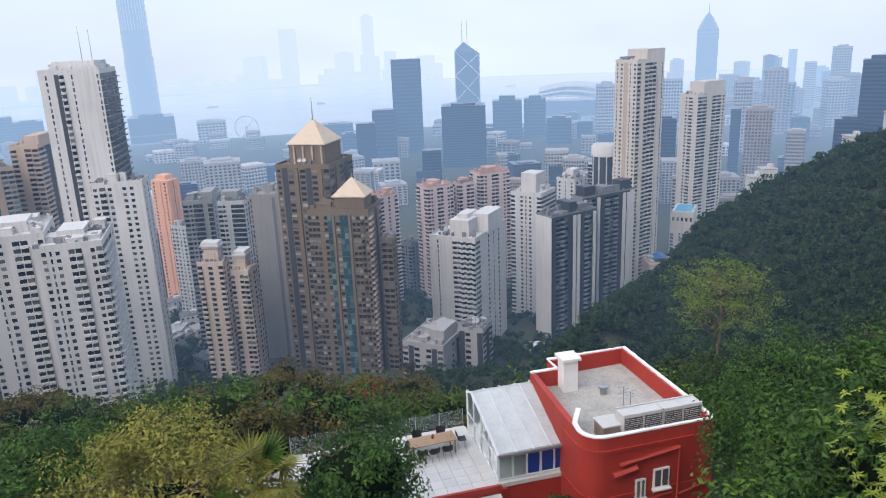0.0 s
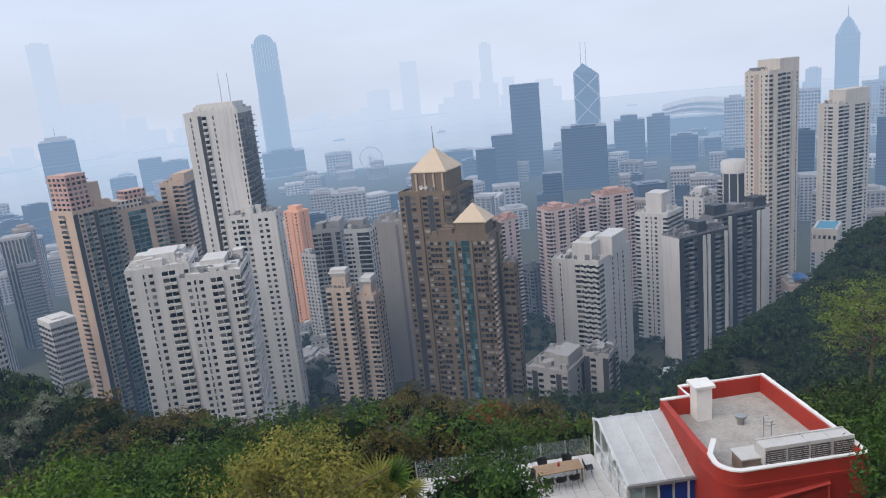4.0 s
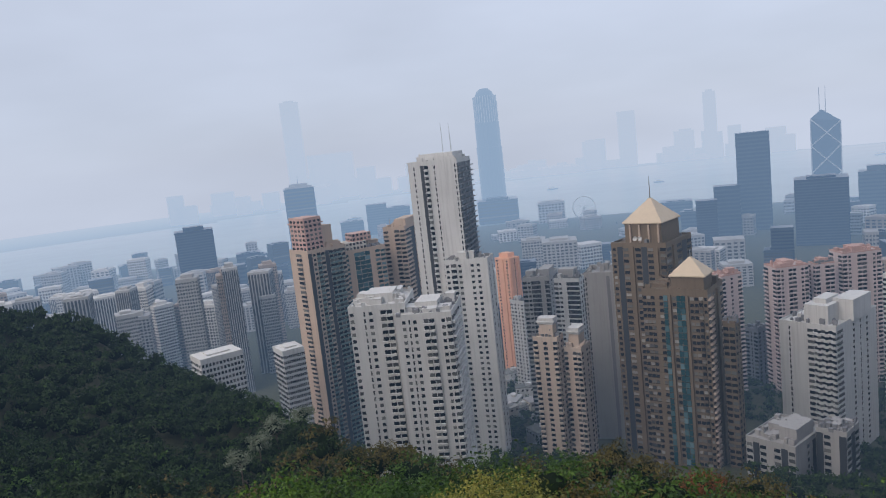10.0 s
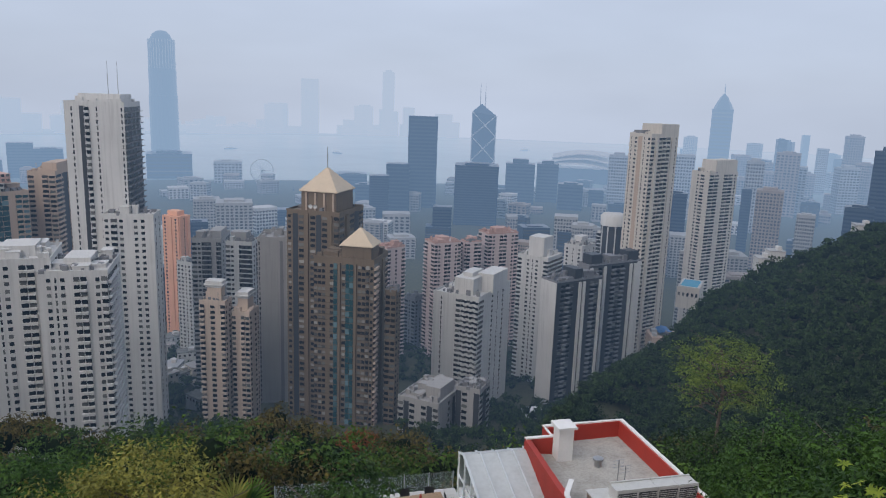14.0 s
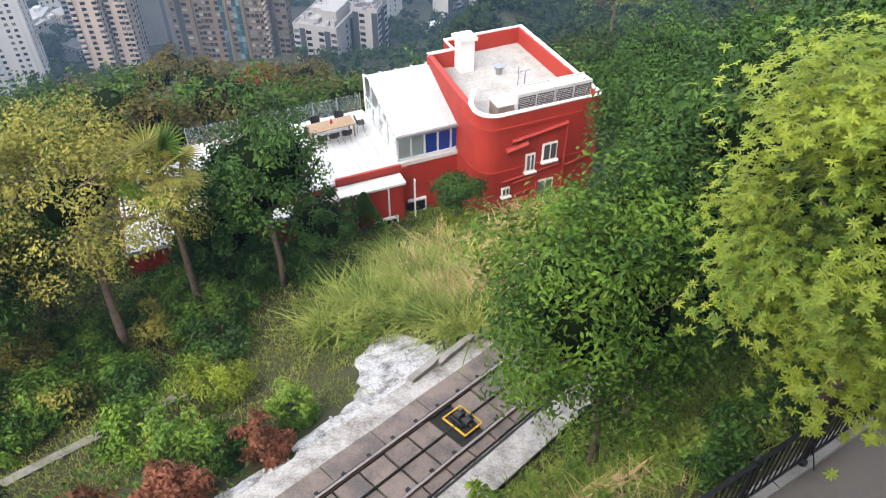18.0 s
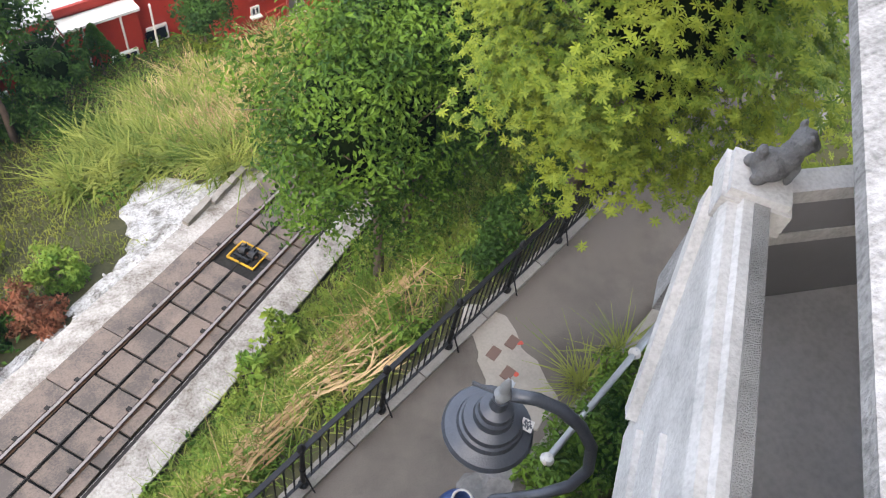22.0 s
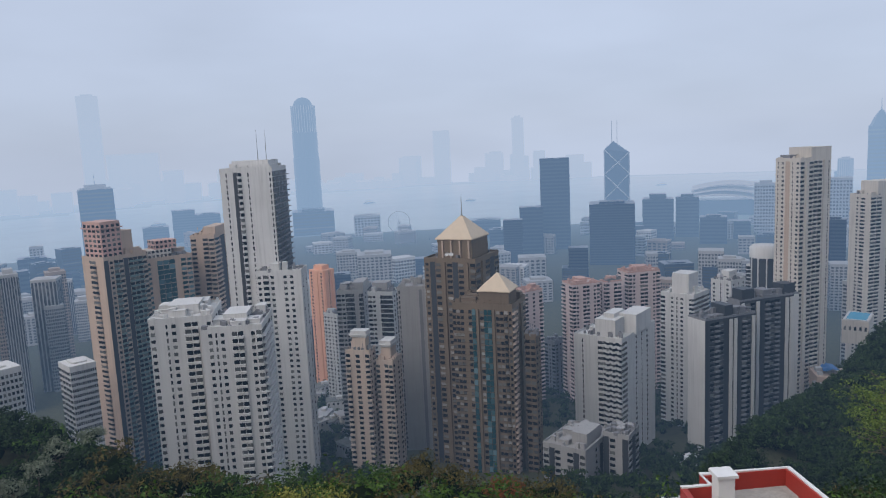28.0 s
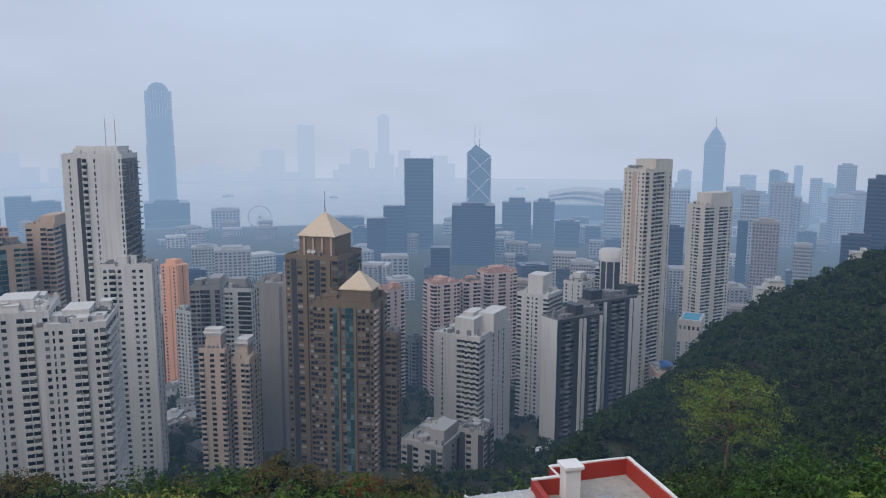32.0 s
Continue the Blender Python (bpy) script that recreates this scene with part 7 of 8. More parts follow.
# boughs in loose tiers, each a flat spray of rosettes
nb = 290
d = ball(g, nb * 3)
d = d[d[:, 2] > -0.93][:nb]
lump = 1 + 0.3 * np.sin(d[:, 0] * 4.3 + 1) * np.sin(d[:, 1] * 4.7) * np.cos(d[:, 2] * 3) + g.normal(0, 0.1, len(d))
bough = bc + d * RAD * (lump * np.where(g.random(len(d)) < 0.7, 1, g.uniform(0.7, 0.95, len(d))))[:, None]
each = 36
d = np.repeat(d, each, 0)
cc = np.repeat(bough, each, 0) + g.normal(0, 1, (len(d), 3)) * np.array((0.25, 0.25, 0.10))
cc[:, 2] -= 0.35 * np.hypot(*(cc - np.repeat(bough, each, 0))[:, :2].T)
K = 8
up = unit(d * 0.6 + np.array((0, 0, 0.9)) + g.normal(0, 0.3, d.shape))
t1 = unit(np.cross(up, ball(g, len(d))))
t2 = np.cross(up, t1)
ang = (np.arange(K)[None] * 2 * math.pi / K + g.uniform(0, 6, (len(d), 1)))
ax = t1[:, None] * np.cos(ang)[..., None] + t2[:, None] * np.sin(ang)[..., None] + up[:, None] * g.uniform(0.0, 0.6, (len(d), K, 1))
pos = np.repeat(cc[:, None], K, 1)
size = g.uniform(0.055, 0.092, len(d) * K)
v, f = long_leaf(pos.reshape(-1, 3), ax.reshape(-1, 3), np.repeat(up[:, None], K, 1).reshape(-1, 3), size, size * 0.36, 0.35)
part("crown_core", mesh_of("crown_core", *core_mesh(g, bc, RAD * 0.5), CROWN_SHADE, True), CROWN_SHADE, bt_)
part("crown", mesh_of("crown", v, f, LEAF_BRIGHT), LEAF_BRIGHT, bt_)

tree("dense dark green tree at the track side", 4.9, 9.4, -10.1, (2.35, 2.2, 2.75), LEAF_MID, 230, 110, 0.14, 31, shift=(-0.55, 0.2), limbs=9, low=-1.0, rel=0.25, core=0.52)
p = polar(-30, 13.0)
tree("green tree between track and lookout tree", p.x, p.y, -10.2, (2.2, 2.1, 2.7), LEAF_DARK, 120, 110, 0.15, 32, low=-1.0, core=0.6)
for k, (az, d, el, rr, mat, lab) in enumerate((
        (-29.0, 20, -29.5, 2.4, LEAF_OLIVE, "olive-green tree below the lookout"), (-31, 19, -25.0, 2.8, LEAF_DARK, "green tree on the slope below the lookout"), (-37, 15, -20.5, 2.8, LEAF_DARK, "green tree on the slope below the lookout"),
        (-28, 27, -24.6, 3.2, LEAF_DARK, "dark green tree beside the red house"), (-25.5, 34, -22.6, 3.2, LEAF_DARK, "dark green tree beside the red house"), (-35, 26, -19.0, 3.6, LEAF_DARK, "dark green tree on the slope"),
        (-43, 20, -13.5, 3.4, LEAF_DARK, "green tree on the slope"), (-25.8, 30.5, -27.0, 1.7, LEAF_DARK, "dark green tree beside the red house"), (-52, 13, -12, 3.0, LEAF_MID, "green tree beside the footpath"),
        (9.0, 23.2, -29.3, 2.45, LEAF_DARK, "round dark green tree in front of the villa"), (13.5, 24.5, -34.5, 1.9, LEAF_DARK, "bushy dark green tree by the villa wall"), (4.6, 24.6, -36.0, 1.5, LEAF_DARK, "small dark tree by the villa wall"),
        (29.5, 27, -27.2, 3.2, LEAF_MID, "green tree at the garden's edge"), (36, 23, -28, 3.2, LEAF_DARK, "dark green tree at the garden's edge"), (42, 26, -24.5, 3.6, LEAF_MID, "green tree at the garden's edge"), (33.5, 34, -25.5, 3.2, LEAF_DARK, "dark green tree at the garden's edge"))):
    q = polar(az, d)
    rz = rr * 0.95
    tree(lab, q.x, q.y, rise(el, d) - rz * 0.95, (rr, rr, rz), mat, int(36 * rr), 120, 0.17 if d < 22 else 0.2, 50 + k, group="hillside trees", low=-0.95, rel=0.27, core=0.6)
# sparse olive tree with a fan palm beside it
tree("tall sparse olive-yellow tree with a leaning trunk", -9.2, 19.7, -14.4, (3.9, 3.2, 3.2), LEAF_OLIVE, 190, 105, 0.15, 71, shift=(-0.3, 0.9), limbs=14, rel=0.2, r=0.16, core=0.25)
g = np.random.default_rng(72)
pp = polar(17.5, 22.5)
pz = gz_at(pp.x, pp.y)
palm = thing("fan_palm", "fan palm with drooping pale fronds", "palm", at=(pp.x, pp.y, pz))
v, f = tube([(0, 0, 0), (0.05, 0, 3.2), (0, 0.05, rise(-32.0, 22.5) - pz)], [0.16, 0.13, 0.11], 8)
part("trunk", mesh_of("trunk", v, f, BARK, True), BARK, palm)
ztop = rise(-32.0, 22.5) - pz
for k in range(20):
    a, tilt = 2.4 * k, radians(75 - 6.5 * k)
    axis = Vector((math.cos(a) * math.cos(tilt), math.sin(a) * math.cos(tilt), math.sin(tilt)))
    hub = Vector((0, 0, ztop)) + axis * 0.9
    n = 22
    sp = np.linspace(-1.9, 1.9, n)
    s1 = Vector(axis).cross(Vector((0, 0, 1))).normalized()
    dirs = np.array([tuple(axis * math.cos(t) + s1 * math.sin(t) - Vector((0, 0, 0.25))) for t in sp])
    v, f = leaf_mesh(np.repeat(np.array([tuple(hub)]), n, 0), dirs, np.repeat(np.array([tuple(s1.cross(axis) + Vector((0, 0, 0.3)))]), n, 0), 0.95, 0.09)
    sv, sf = tube([(0, 0, ztop), tuple(hub)], 0.02, 4)
    part("frond", mesh_of("frond", np.concatenate([v, sv]), np.concatenate([f, sf + len(v)]), LEAF_OLIVE if k % 3 else LEAF_MID), LEAF_OLIVE, palm)

# clipped round tree, cone and shrubs by the villa and in the garden
q = polar(-9.2, 25.6)
tree("small round dark tree against the red wall", q.x, q.y, -18.75, (1.15, 1.1, 0.8), LEAF_DARK, 60, 50, 0.17, 80, r=0.07)
g = np.random.default_rng(81)
cn = thing("conifer", "small dark green conical shrub by the red wall", "shrub", at=(0.0, 26.3, gz_at(0, 26.3)))
h = g.random(2600) ** 0.7
a = g.uniform(0, 6.28, 2600)
rr = (1 - h) * 0.85 * g.uniform(0.7, 1.05, 2600)
pos = np.stack([rr * np.cos(a), rr * np.sin(a), h * 2.0 + 0.5], -1)
out = np.stack([np.cos(a), np.sin(a), 0 * a + 0.6], -1)
v, f = leaf_mesh(pos, out + g.normal(0, 0.4, out.shape), np.tile((0, 0, 1.0), (2600, 1)), 0.16, 0.07)
part("leaves", mesh_of("leaves", v, f, LEAF_DARK), LEAF_DARK, cn)
v, f = tube([(0, 0, -0.1), (0, 0, 2.2)], [0.06, 0.02], 6)
part("stem", mesh_of("stem", v, f, BARK), BARK, cn)
for k, (lab, x, y, r3, mat, cl, pe, lf) in enumerate((
        ("yellow-green rounded shrub in the garden", -5.0, 15.2, (1.25, 1.0, 0.95), LEAF_BRIGHT, 80, 45, 0.14), ("bright green upright shrub in the garden", -2.5, 13.2, (0.65, 0.6, 1.0), LEAF_YOUNG, 60, 40, 0.15),
        ("russet-leaved shrub beside the track", -3.2, 11.9, (0.7, 0.6, 0.75), LEAF_RED, 60, 40, 0.15), ("russet-leaved shrub beside the track", -6.9, 9.5, (1.15, 0.85, 1.0), LEAF_RED, 90, 45, 0.16),
        ("russet-leaved shrub beside the track", -5.3, 10.3, (1.0, 0.7, 0.95), LEAF_RED, 80, 45, 0.16), ("leafy green shrub in the garden", -7.4, 13.6, (1.1, 1.0, 0.8), LEAF_MID, 70, 45, 0.17),
        ("leafy green shrub in the garden", -4.4, 12.0, (0.95, 0.8, 0.8), LEAF_MID, 70, 45, 0.15), ("leafy green shrub in the garden", -5.9, 12.9, (0.9, 0.9, 0.75), LEAF_YOUNG, 60, 40, 0.15),
        ("dark green shrub beside the garden path", -10.7, 17.2, (1.6, 1.2, 0.9), LEAF_MID, 80, 45, 0.2), ("dark green shrub beside the garden path", -12.6, 15.2, (1.6, 1.3, 1.1), LEAF_DARK, 80, 45, 0.2),
        ("leafy green shrub at the track's upper end", -9.0, 9.2, (1.2, 1.0, 0.9), LEAF_MID, 80, 45, 0.18), ("leafy green shrub at the track's upper end", -10.8, 10.6, (1.3, 1.1, 1.1), LEAF_DARK, 80, 45, 0.18),
        ("yellow-green shrub by the red wall", 4.0, 24.4, (0.85, 0.75, 0.8), LEAF_BRIGHT, 60, 40, 0.16), ("dark shrub behind the tall grass", -4.4, 23.6, (1.5, 1.2, 1.0), LEAF_DARK, 80, 40, 0.2),
        ("dark shrub behind the tall grass", -7.6, 24.8, (1.6, 1.2, 1.1), LEAF_DARK, 80, 40, 0.2), ("dark shrub behind the tall grass", -2.2, 22.6, (1.1, 1.0, 0.8), LEAF_DARK, 60, 40, 0.18),
        ("grey-green shrub at the edge of the lawn", -6.0, 22.0, (1.3, 1.0, 0.8), LEAF_MID, 60, 40, 0.18), ("young light green sapling on the slope", 2.1, 9.0, (0.55, 0.5, 0.55), LEAF_YOUNG, 30, 16, 0.22),
        ("young light green sapling on the slope", 1.3, 8.1, (0.5, 0.45, 0.5), LEAF_YOUNG, 26, 14, 0.22), ("leafy green plant at the pavilion wall", 4.5, 2.0, (0.75, 0.5, 0.7), LEAF_MID, 70, 50, 0.11),
        ("leafy green plant at the pavilion wall", 3.7, 1.7, (0.75, 0.45, 0.75), LEAF_MID, 70, 50, 0.11), ("leafy green plant at the pavilion wall", 5.4, 2.4, (0.7, 0.5, 0.7), LEAF_MID, 60, 50, 0.11))):
    shrub(lab, x, y, r3, mat, cl, pe, lf, 100 + k, group="garden shrubs", lift=0.5 if "sapling" in lab else 0.45 if "pavilion" in lab else 0)


g = np.random.default_rng(150)
for k in range(34):
    az, d = float(g.uniform(12, 44)), float(g.uniform(17.5, 26))
    q = polar(az, d)
    r = float(g.uniform(0.7, 1.5))
    shrub("leafy undergrowth bush under the garden trees", q.x, q.y, (r, r, r * 0.75), (LEAF_MID, LEAF_DARK, LEAF_MID, LEAF_OLIVE)[k % 4], int(38 * r) + 10, 38, 0.19, 600 + k, group="undergrowth")
for k in range(16):
    az, d = float(g.uniform(-44, -20)), float(g.uniform(13.5, 22))
    q = polar(az, d)
    r = float(g.uniform(0.9, 1.6))
    shrub("leafy undergrowth bush below the lookout", q.x, q.y, (r, r, r * 0.8), (LEAF_MID, LEAF_DARK)[k % 2], int(38 * r) + 10, 38, 0.19, 640 + k, group="undergrowth")


# dark bushes added to darken the bank where the trees' shade falls
for k in range(15):
    s_ = 3.6 + 0.5 * k
    x, y = RAIL0 + RAILU * s_ + RAILN * (0.7 + 0.9 * float(g.random()))
    r = float(g.uniform(0.35, 0.6))
    shrub("dark leafy bush in the shade under the trees", x, y, (r, r, r * 0.8), LEAF_DARK, 40, 34, 0.13, 670 + k, group="undergrowth")


def blades(g, roots, length, width, lean=0.5, segs=3):
    """Grass: bent tapering strips from each root."""
    n = len(roots)
    a = g.uniform(0, 2 * math.pi, n)
    out = np.stack([np.cos(a), np.sin(a), 0 * a], -1)
    side = np.stack([-np.sin(a), np.cos(a), 0 * a], -1)
    L = (length * g.uniform(0.55, 1.2, n))[:, None]
    ln = (lean * g.uniform(0.3, 1.5, n))[:, None]
    rows = []
    for k in range(segs + 1):
        t = k / segs
        p = roots + out * L * ln * t * t + np.array((0, 0, 1.0)) * L * (t - 0.45 * ln * t * t)
        w = width * (1 - 0.9 * t) * 0.5
        rows.append(np.stack([p - side * w, p + side * w], 1))
    v = np.stack(rows, 1).reshape(n, -1, 3)
    m = 2 * (segs + 1)
    q = np.array([(2 * k, 2 * k + 1, 2 * k + 3, 2 * k + 2) for k in range(segs)])
    return v.reshape(-1, 3), (q[None] + m * np.arange(n)[:, None, None]).reshape(-1, 4)


def rooted(xy, lift=0.0):
    return np.column_stack([xy, ground(xy[:, 0], xy[:, 1]) + lift])


def clump_points(g, centres, each, spread):
    c = np.repeat(np.array(centres, float), each, 0)
    return c + g.normal(0, 1, c.shape) * spread


g = np.random.default_rng(201)
tall = [(-1.6, 18.0), (-0.6, 18.4), (0.4, 18.0), (0.9, 18.8), (1.8, 17.6), (2.6, 16.8), (2.9, 16.2), (3.6, 16.6), (1.4, 20.2), (2.4, 20.8), (3.4, 19.4), (0.2, 20.4), (4.2, 18.2), (3.0, 22.4), (4.4, 21.4), (5.4, 20.4),
        (1.2, 22.2), (6.2, 23.4), (7.4, 24.4), (5.0, 23.2), (8.6, 25.6), (9.4, 26.6), (-1.0, 20.4), (6.6, 21.8), (0.0, 19.2), (2.0, 19.2)]
v, f = blades(g, rooted(clump_points(g, tall, 240, 0.36)), 1.6, 0.085, 0.95)
tagged(part("tall_grass", mesh_of("tall_grass", v, f, GRASS), GRASS), "tall arching green grass above the track", "grass", kind="stuff")
dry = [(3.6, 17.4), (4.4, 18.6), (5.2, 20.4), (4.0, 21.4), (6.2, 22.8), (7.4, 24.2), (8.6, 25.4), (9.8, 26.6), (2.6, 18.4), (5.4, 22.6), (3.2, 23.2), (6.8, 25.2), (9.0, 26.9), (10.2, 27.4), (1.6, 20.8)]
v, f = blades(g, rooted(clump_points(g, dry, 230, 0.4)), 1.55, 0.075, 1.0)
tagged(part("dry_grass", mesh_of("dry_grass", v, f, STRAW), STRAW), "dry straw-coloured tall grass", "grass", kind="stuff")


def slope_points(g, n, s0, s1, e0, e1):
    """Points on the bank between railing and track; e runs from the railing (0) to the track's apron (1)."""
    s, e = g.uniform(s0, s1, n), g.uniform(e0, e1, n)
    a = np.stack([RAIL0.x + RAILU.x * s + RAILN.x * 0.3, RAIL0.y + RAILU.y * s + RAILN.y * 0.3], -1)
    k = (a[:, 0] - TR0.x) * TRN.x + (a[:, 1] - TR0.y) * TRN.y
    k2 = RAILN.x * TRN.x + RAILN.y * TRN.y
    w = np.maximum((-2.15 - k) / k2, 0.3)
    return a + np.outer(w * e, (RAILN.x, RAILN.y))


v, f = blades(g, rooted(slope_points(g, 9000, -5, 11, 0.05, 1.0)), 0.6, 0.036, 0.8)
tagged(part("bank_grass", mesh_of("bank_grass", v, f, GRASS), GRASS), "rough green grass on the bank above the track", "grass", kind="stuff")
v, f = blades(g, rooted(np.concatenate([slope_points(g, 160, -5, 3.0, 0.05, 0.7), slope_points(g, 90, 1.2, 3.4, 0.1, 0.5)])), 0.6, 0.03, 1.3)
tagged(part("bank_straw", mesh_of("bank_straw", v, f, STRAW), STRAW), "dry straw stalks on the bank", "grass", kind="stuff")
heap = np.concatenate([slope_points(g, 1500, 0.8, 3.1, 0.04, 0.6), slope_points(g, 1500, -2.8, 0.6, 0.04, 0.6), slope_points(g, 700, -4.8, -2.4, 0.1, 0.6)])
lay = np.sin(heap[:, 0] * 3.1 + 0.7) + np.sin(heap[:, 1] * 2.7 + 1.9) + np.sin((heap[:, 0] - heap[:, 1]) * 1.3)
heap = heap[lay + g.normal(0, 0.3, len(heap)) > 0.9]
n = len(heap)
a = g.uniform(0, 3.14, n)
slant = (ground(heap[:, 0] + 0.3 * np.cos(a), heap[:, 1] + 0.3 * np.sin(a)) - ground(heap[:, 0], heap[:, 1])) / 0.3
ax = np.stack([np.cos(a), np.sin(a), slant + g.normal(0, 0.14, n)], -1)
v, f = leaf_mesh(rooted(heap, 0.3) + np.column_stack([0 * a, 0 * a, g.uniform(0, 0.3, n)]), ax, np.tile((0, 0, 1.0), (n, 1)), g.uniform(0.35, 0.9, n), 0.036, 0.1)
tagged(part("straw_heap", mesh_of("straw_heap", v, f, STRAW), STRAW), "heaps of cut straw lying on the bank", "straw", kind="stuff")
wp = slope_points(g, 420, -5, 11, 0.06, 0.97)
lv, lf, n = [], [], 0
for x, y in wp:
    r = g.uniform(0.14, 0.34)
    v, f = crown(g, (x, y, gz_at(x, y) + r * 0.8), (r, r, r), 9, 9, 0.13, 0.5, -0.9)
    lv.append(v), lf.append(f + n)
    n += len(v)
tagged(part("bank_weeds", mesh_of("bank_weeds", np.concatenate(lv), np.concatenate(lf), LEAF_YOUNG), LEAF_YOUNG), "broad-leaved light green weeds on the bank", "weeds", kind="stuff")
n = 45000
r_, a_ = np.sqrt(g.uniform(13.5 ** 2, 30 ** 2, n)), np.radians(g.uniform(-24, 48, n))
xy = np.stack([-np.sin(a_) * r_, np.cos(a_) * r_], -1)
qd = (xy[:, 0] - TR0.x) * TRN.x + (xy[:, 1] - TR0.y) * TRN.y
sd = (xy[:, 0] - TR0.x) * TRU.x + (xy[:, 1] - TR0.y) * TRU.y
ok = (qd > 2.5) & ~((np.abs(sd - 1.2) < 1.7) & (qd < 4.6))
v, f = blades(g, rooted(xy[ok]), 0.22, 0.035, 0.8, 2)
tagged(part("lawn", mesh_of("lawn", v, f, LAWN), LAWN), "rough low lawn between shrubs", "grass", kind="stuff")
n = 52000
r_, a_ = np.sqrt(g.uniform(7 ** 2, 34 ** 2, n)), np.radians(g.uniform(-70, 70, n))
xy = np.stack([-np.sin(a_) * r_, np.cos(a_) * r_], -1)
qd = (xy[:, 0] - TR0.x) * TRN.x + (xy[:, 1] - TR0.y) * TRN.y
sd = (xy[:, 0] - TR0.x) * TRU.x + (xy[:, 1] - TR0.y) * TRU.y
ss = (xy[:, 0] - RAIL0.x) * RAILN.x + (xy[:, 1] - RAIL0.y) * RAILN.y
patch = np.sin(xy[:, 0] * 0.9 + 1) + np.sin(xy[:, 1] * 0.8) + np.sin((xy[:, 0] + xy[:, 1]) * 0.37)
ok = ((qd > 2.6) | (qd < -2.2)) & (ss > 0.4) & ((patch > 0.1) | (r_ > 24)) & ~((np.abs(sd - 1.2) < 1.7) & (np.abs(qd - 3.4) < 1.4))
xy = xy[ok]
ax = ball(g, len(xy)) * np.array((1, 1, 0.4))
v, f = leaf_mesh(rooted(xy, 0.05) + np.column_stack([0 * xy[:, 0], 0 * xy[:, 0], g.uniform(0, 0.35, len(xy))]), ax, unit(np.array((0, 0, 1.0)) + g.normal(0, 0.4, (len(xy), 3))), g.uniform(0.12, 0.26, len(xy)), 0.1)
tagged(part("ground_cover", mesh_of("ground_cover", v, f, LEAF_MID), LEAF_MID), "low green ground-cover leaves", "weeds", kind="stuff")
# strappy clumps
for k, (x, y, n, L, mat, lab) in enumerate(((-6.9, 19.9, 46, 0.9, GRASS, "agave-like clump of strap leaves on the lawn"), (4.9, 2.85, 150, 0.85, GRASS, "arching ornamental grass at the path's edge"), (5.7, 3.05, 110, 0.8, GRASS, "arching ornamental grass at the path's edge"))):
    xy = np.array([(x, y)]) + g.normal(0, 0.09, (n, 2))
    rt = rooted(xy)
    if k:
        rt[:, 2] = -9.4
    cl = thing("grass_clump", lab, "grass", "strap-leaved clumps")
    for root in rt:
        v, f = blades(g, root[None], L, 0.035, 0.9, 4)
        part("blade", mesh_of("blade", v, f, mat), mat, cl)

# ---- woods on the hills ----
def woods(label, pts, mat, leaves, seed, size=(3.0, 5.2), tall_=(5.5, 9.2)):
    g = np.random.default_rng(seed)
    V, F, n, CV, CF, nc = [], [], 0, [], [], 0
    for (x, y) in pts:
        r = g.uniform(*size)
        h = g.uniform(*tall_)
        z = gz_at(x, y)
        d = math.hypot(x, y)
        if d < 45:
            r, h = r * 0.62, h * 0.75
        k = 760 if d < 70 else 400 if d < 140 else 150 if d < 300 else 60
        leaf = 0.4 if d < 70 else 0.58 if d < 140 else 1.0 if d < 300 else 1.5
        v, f = crown(g, (x, y, z + h - r * 0.75), (r, r, r * 0.8), max(8, k // 22), 22, leaf, 0.36, -0.35)
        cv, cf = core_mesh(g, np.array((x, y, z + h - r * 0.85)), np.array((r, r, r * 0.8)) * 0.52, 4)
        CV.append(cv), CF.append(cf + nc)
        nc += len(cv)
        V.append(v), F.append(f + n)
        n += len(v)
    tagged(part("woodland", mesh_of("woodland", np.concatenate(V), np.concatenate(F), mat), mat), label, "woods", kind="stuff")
    # the crowns' dark cores: shade between leaves given as colour, not plants
    tagged(part("undergrowth", mesh_of("undergrowth", np.concatenate(CV), np.concatenate(CF), CROWN_SHADE, True), CROWN_SHADE), "shaded twigs inside the woods", "woods", kind="stuff")


g = np.random.default_rng(301)
pts = []
for r0, r1, a0, a1, space in ((39, 62, -22, 21, 4.6), (23, 62, -66, -30, 3.6), (40, 62, -30, -22, 4.6), (27, 62, 22, 64, 4.6), (62, 150, -66, 64, 5.6), (150, 300, -66, -6, 5.8), (150, 270, 33, 64, 5.8), (300, 500, -66, -9, 7.2), (270, 380, 38, 64, 6.8), (230, 470, -22, 4, 11.0), (260, 520, 35, 48, 9.0), (300, 560, 18, 24, 12.0), (470, 720, -22, 38, 13.0)):
    m = int(2 * r1 / (space * 0.9)) + 1
    ix, iy = np.meshgrid(np.arange(m), np.arange(m))
    xy_ = np.stack([(ix + 0.5 * (iy % 2)) * space * 0.97 - r1, iy * space * 0.86 - r1], -1).reshape(-1, 2)
    xy_ = xy_ + g.uniform(-0.28, 0.28, xy_.shape) * space
    r2, a2 = np.hypot(xy_[:, 0], xy_[:, 1]), np.degrees(np.arctan2(-xy_[:, 0], xy_[:, 1]))
    pts.append(xy_[(r2 > r0) & (r2 < r1) & (a2 > a0) & (a2 < a1)])
pts = np.concatenate(pts)
rr_ = np.hypot(pts[:, 0], pts[:, 1])
aa_ = np.degrees(np.arctan2(-pts[:, 0], pts[:, 1]))
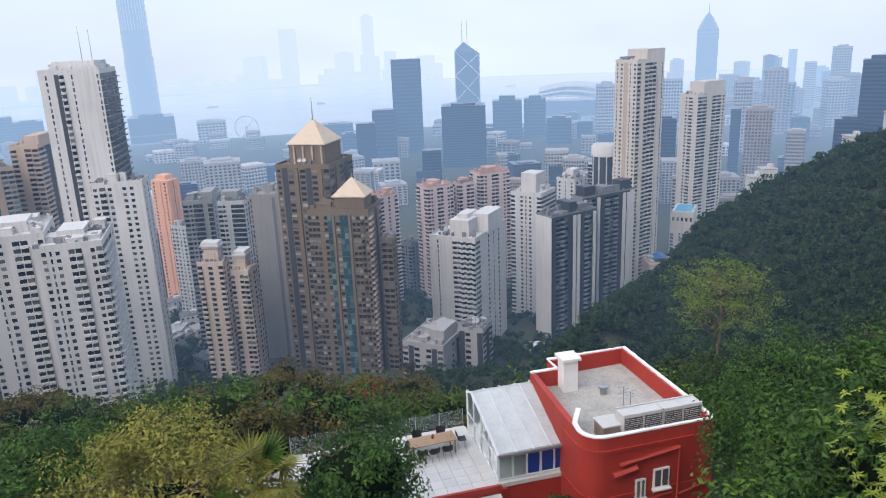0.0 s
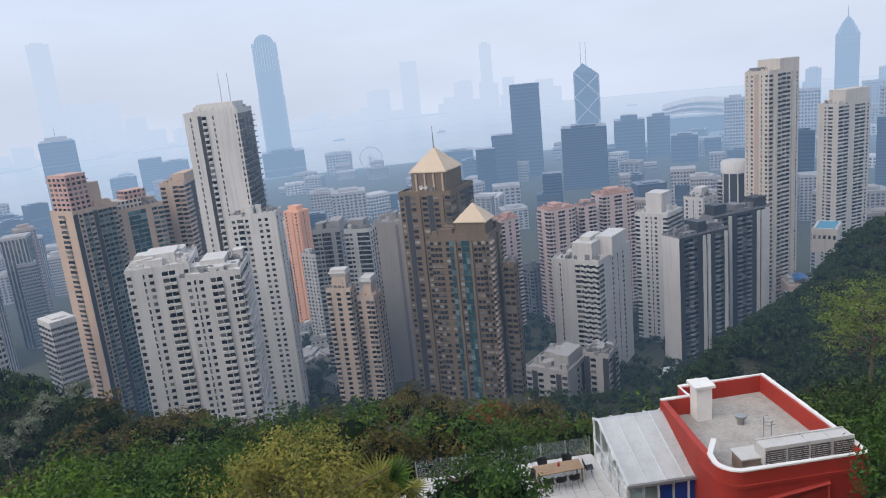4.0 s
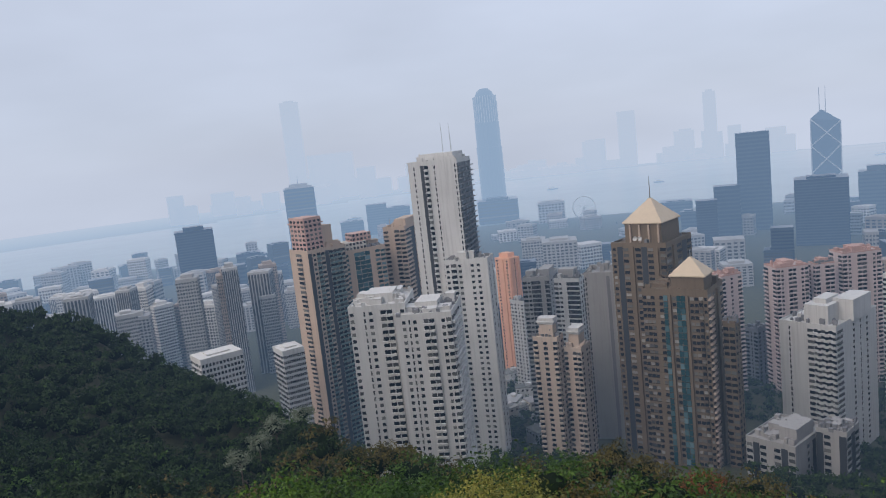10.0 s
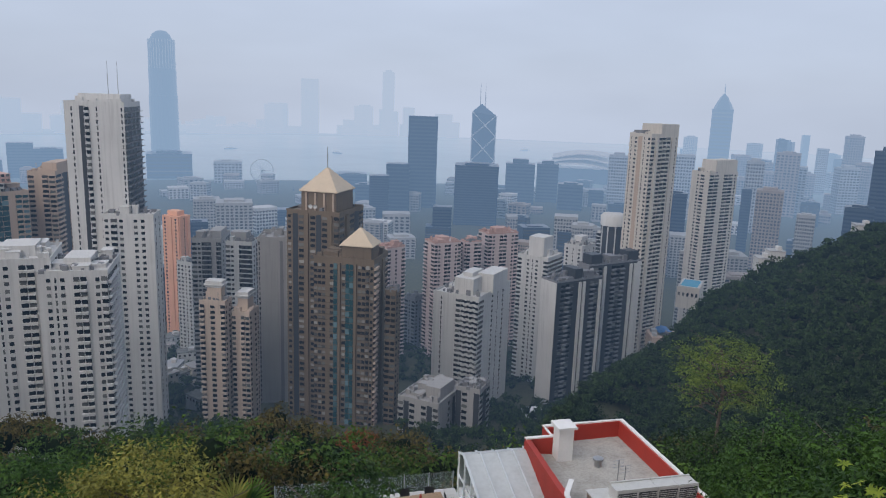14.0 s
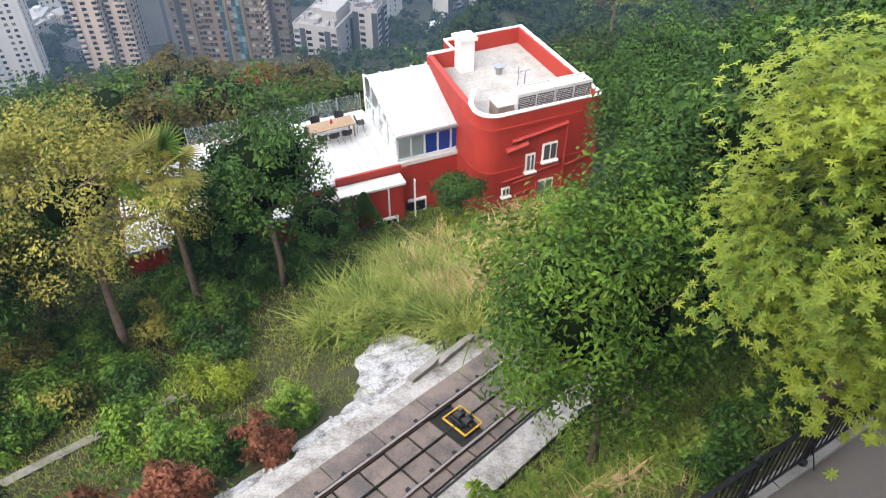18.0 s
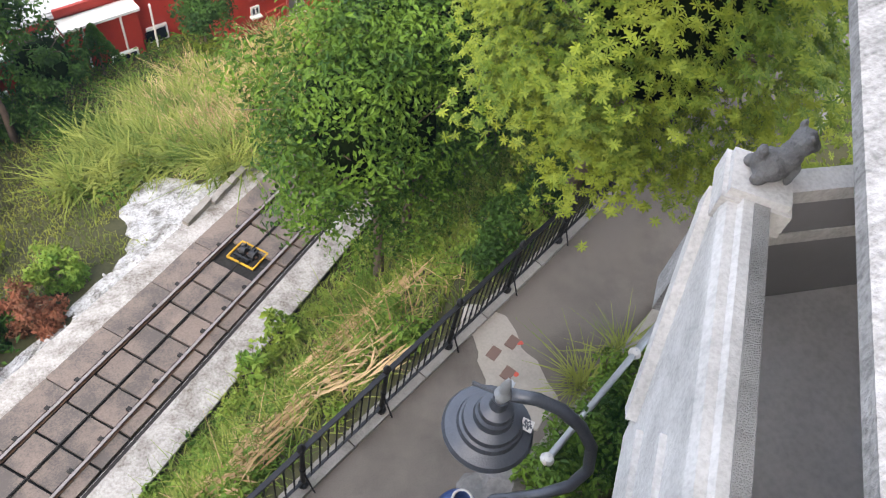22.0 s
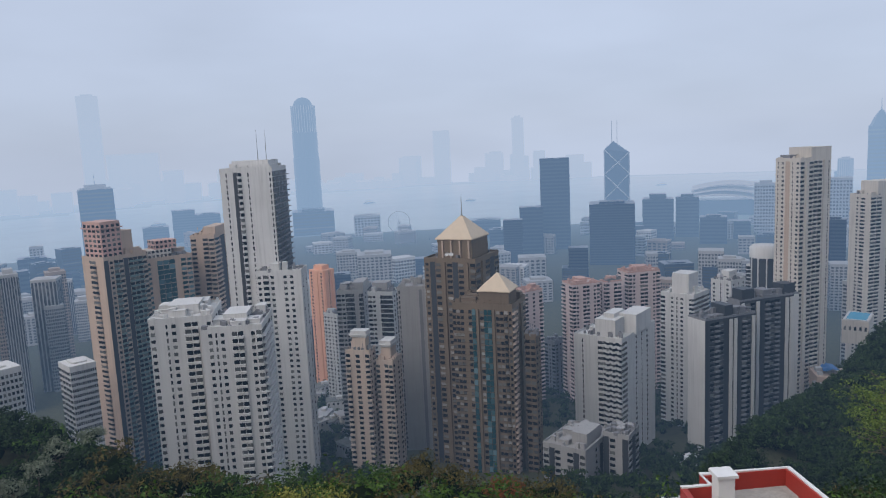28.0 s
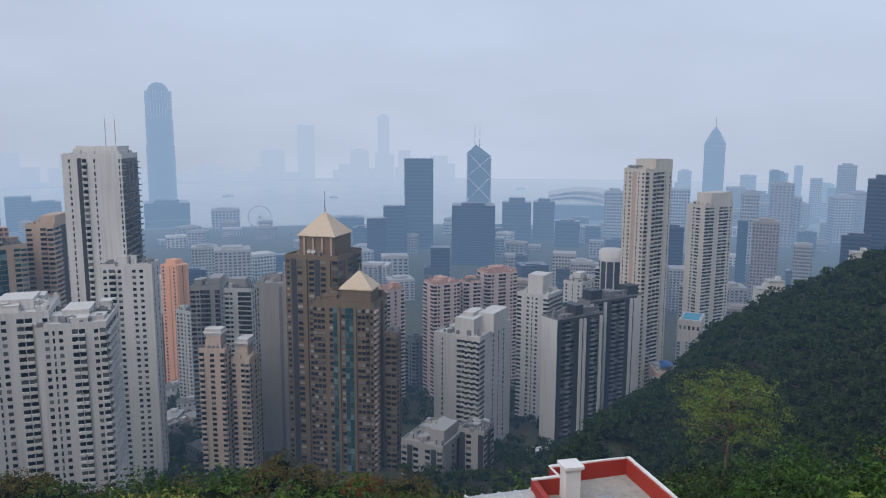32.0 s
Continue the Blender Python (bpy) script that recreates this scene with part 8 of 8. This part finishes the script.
dc = np.interp(aa_, CREST_AZ, CREST_D)
keep = (rr_ < dc * 1.14) | ((rr_ > 230) & (np.abs(aa_) < 50))
pts, rr_, aa_ = pts[keep], rr_[keep], aa_[keep]
tone = np.sin(pts[:, 0] * 0.06 + 1) + np.sin(pts[:, 1] * 0.05 + 2) + g.normal(0, 0.8, len(pts))
centre_ = (aa_ > -14) & (aa_ < 36) & (rr_ < 150)
olive = (tone > 1.5) & (rr_ < 170) | (centre_ & (tone > 0.35))
fresh = ((tone < -1.5) & (rr_ < 220) | (centre_ & (tone < -0.1)) | ((rr_ < 62) & (tone < 0) & (aa_ > -20))) & ~olive
woods("dense dark green woods on the hillsides", pts[~olive & ~fresh], WOODS, 150, 401)
woods("olive and rusty crowns in the hillside woods", pts[olive], WOODS_OLIVE, 170, 402)
woods("fresh green crowns in the hillside woods", pts[fresh], WOODS_FRESH, 170, 403)

# light feathery tree that stands above the woods
q = polar(-21.2, 112)
tree("tall light green tree with layered open crown", q.x, q.y, rise(-19.3, 112), (7.6, 6.8, 5.4), foliage("feathery_light_leaves", (0.24, 0.31, 0.06), (0.08, 0.13, 0.025), 0.2), 190, 40, 0.36, 501, limbs=22, rel=0.17, r=0.3, core=0, low=-0.9)
q = polar(7.5, 106)
tree("rust-orange crown among the green trees", q.x, q.y, rise(-26.0, 106) - 1.6, (3.4, 3, 1.9), foliage("rust_orange_leaves", (0.33, 0.10, 0.03), (0.13, 0.06, 0.02)), 90, 40, 0.35, 502)
SILVER = foliage("silvery_leaves", (0.30, 0.33, 0.22), (0.10, 0.12, 0.07), 0.1)
for k, (az, el, d, rr) in enumerate(((41.2, -19.3, 190, 5.0), (39.0, -18.8, 205, 4.2), (42.6, -20.2, 180, 4.0), (44.3, -21.0, 170, 3.6))):
    q = polar(az, d)
    tree("silvery-green flowering crown among the dark woods", q.x, q.y, rise(el, d) - 1.5, (rr * 0.8, rr * 0.8, rr * 0.62), SILVER, 40, 34, 0.5, 520 + k, group="silvery trees", r=0.2)
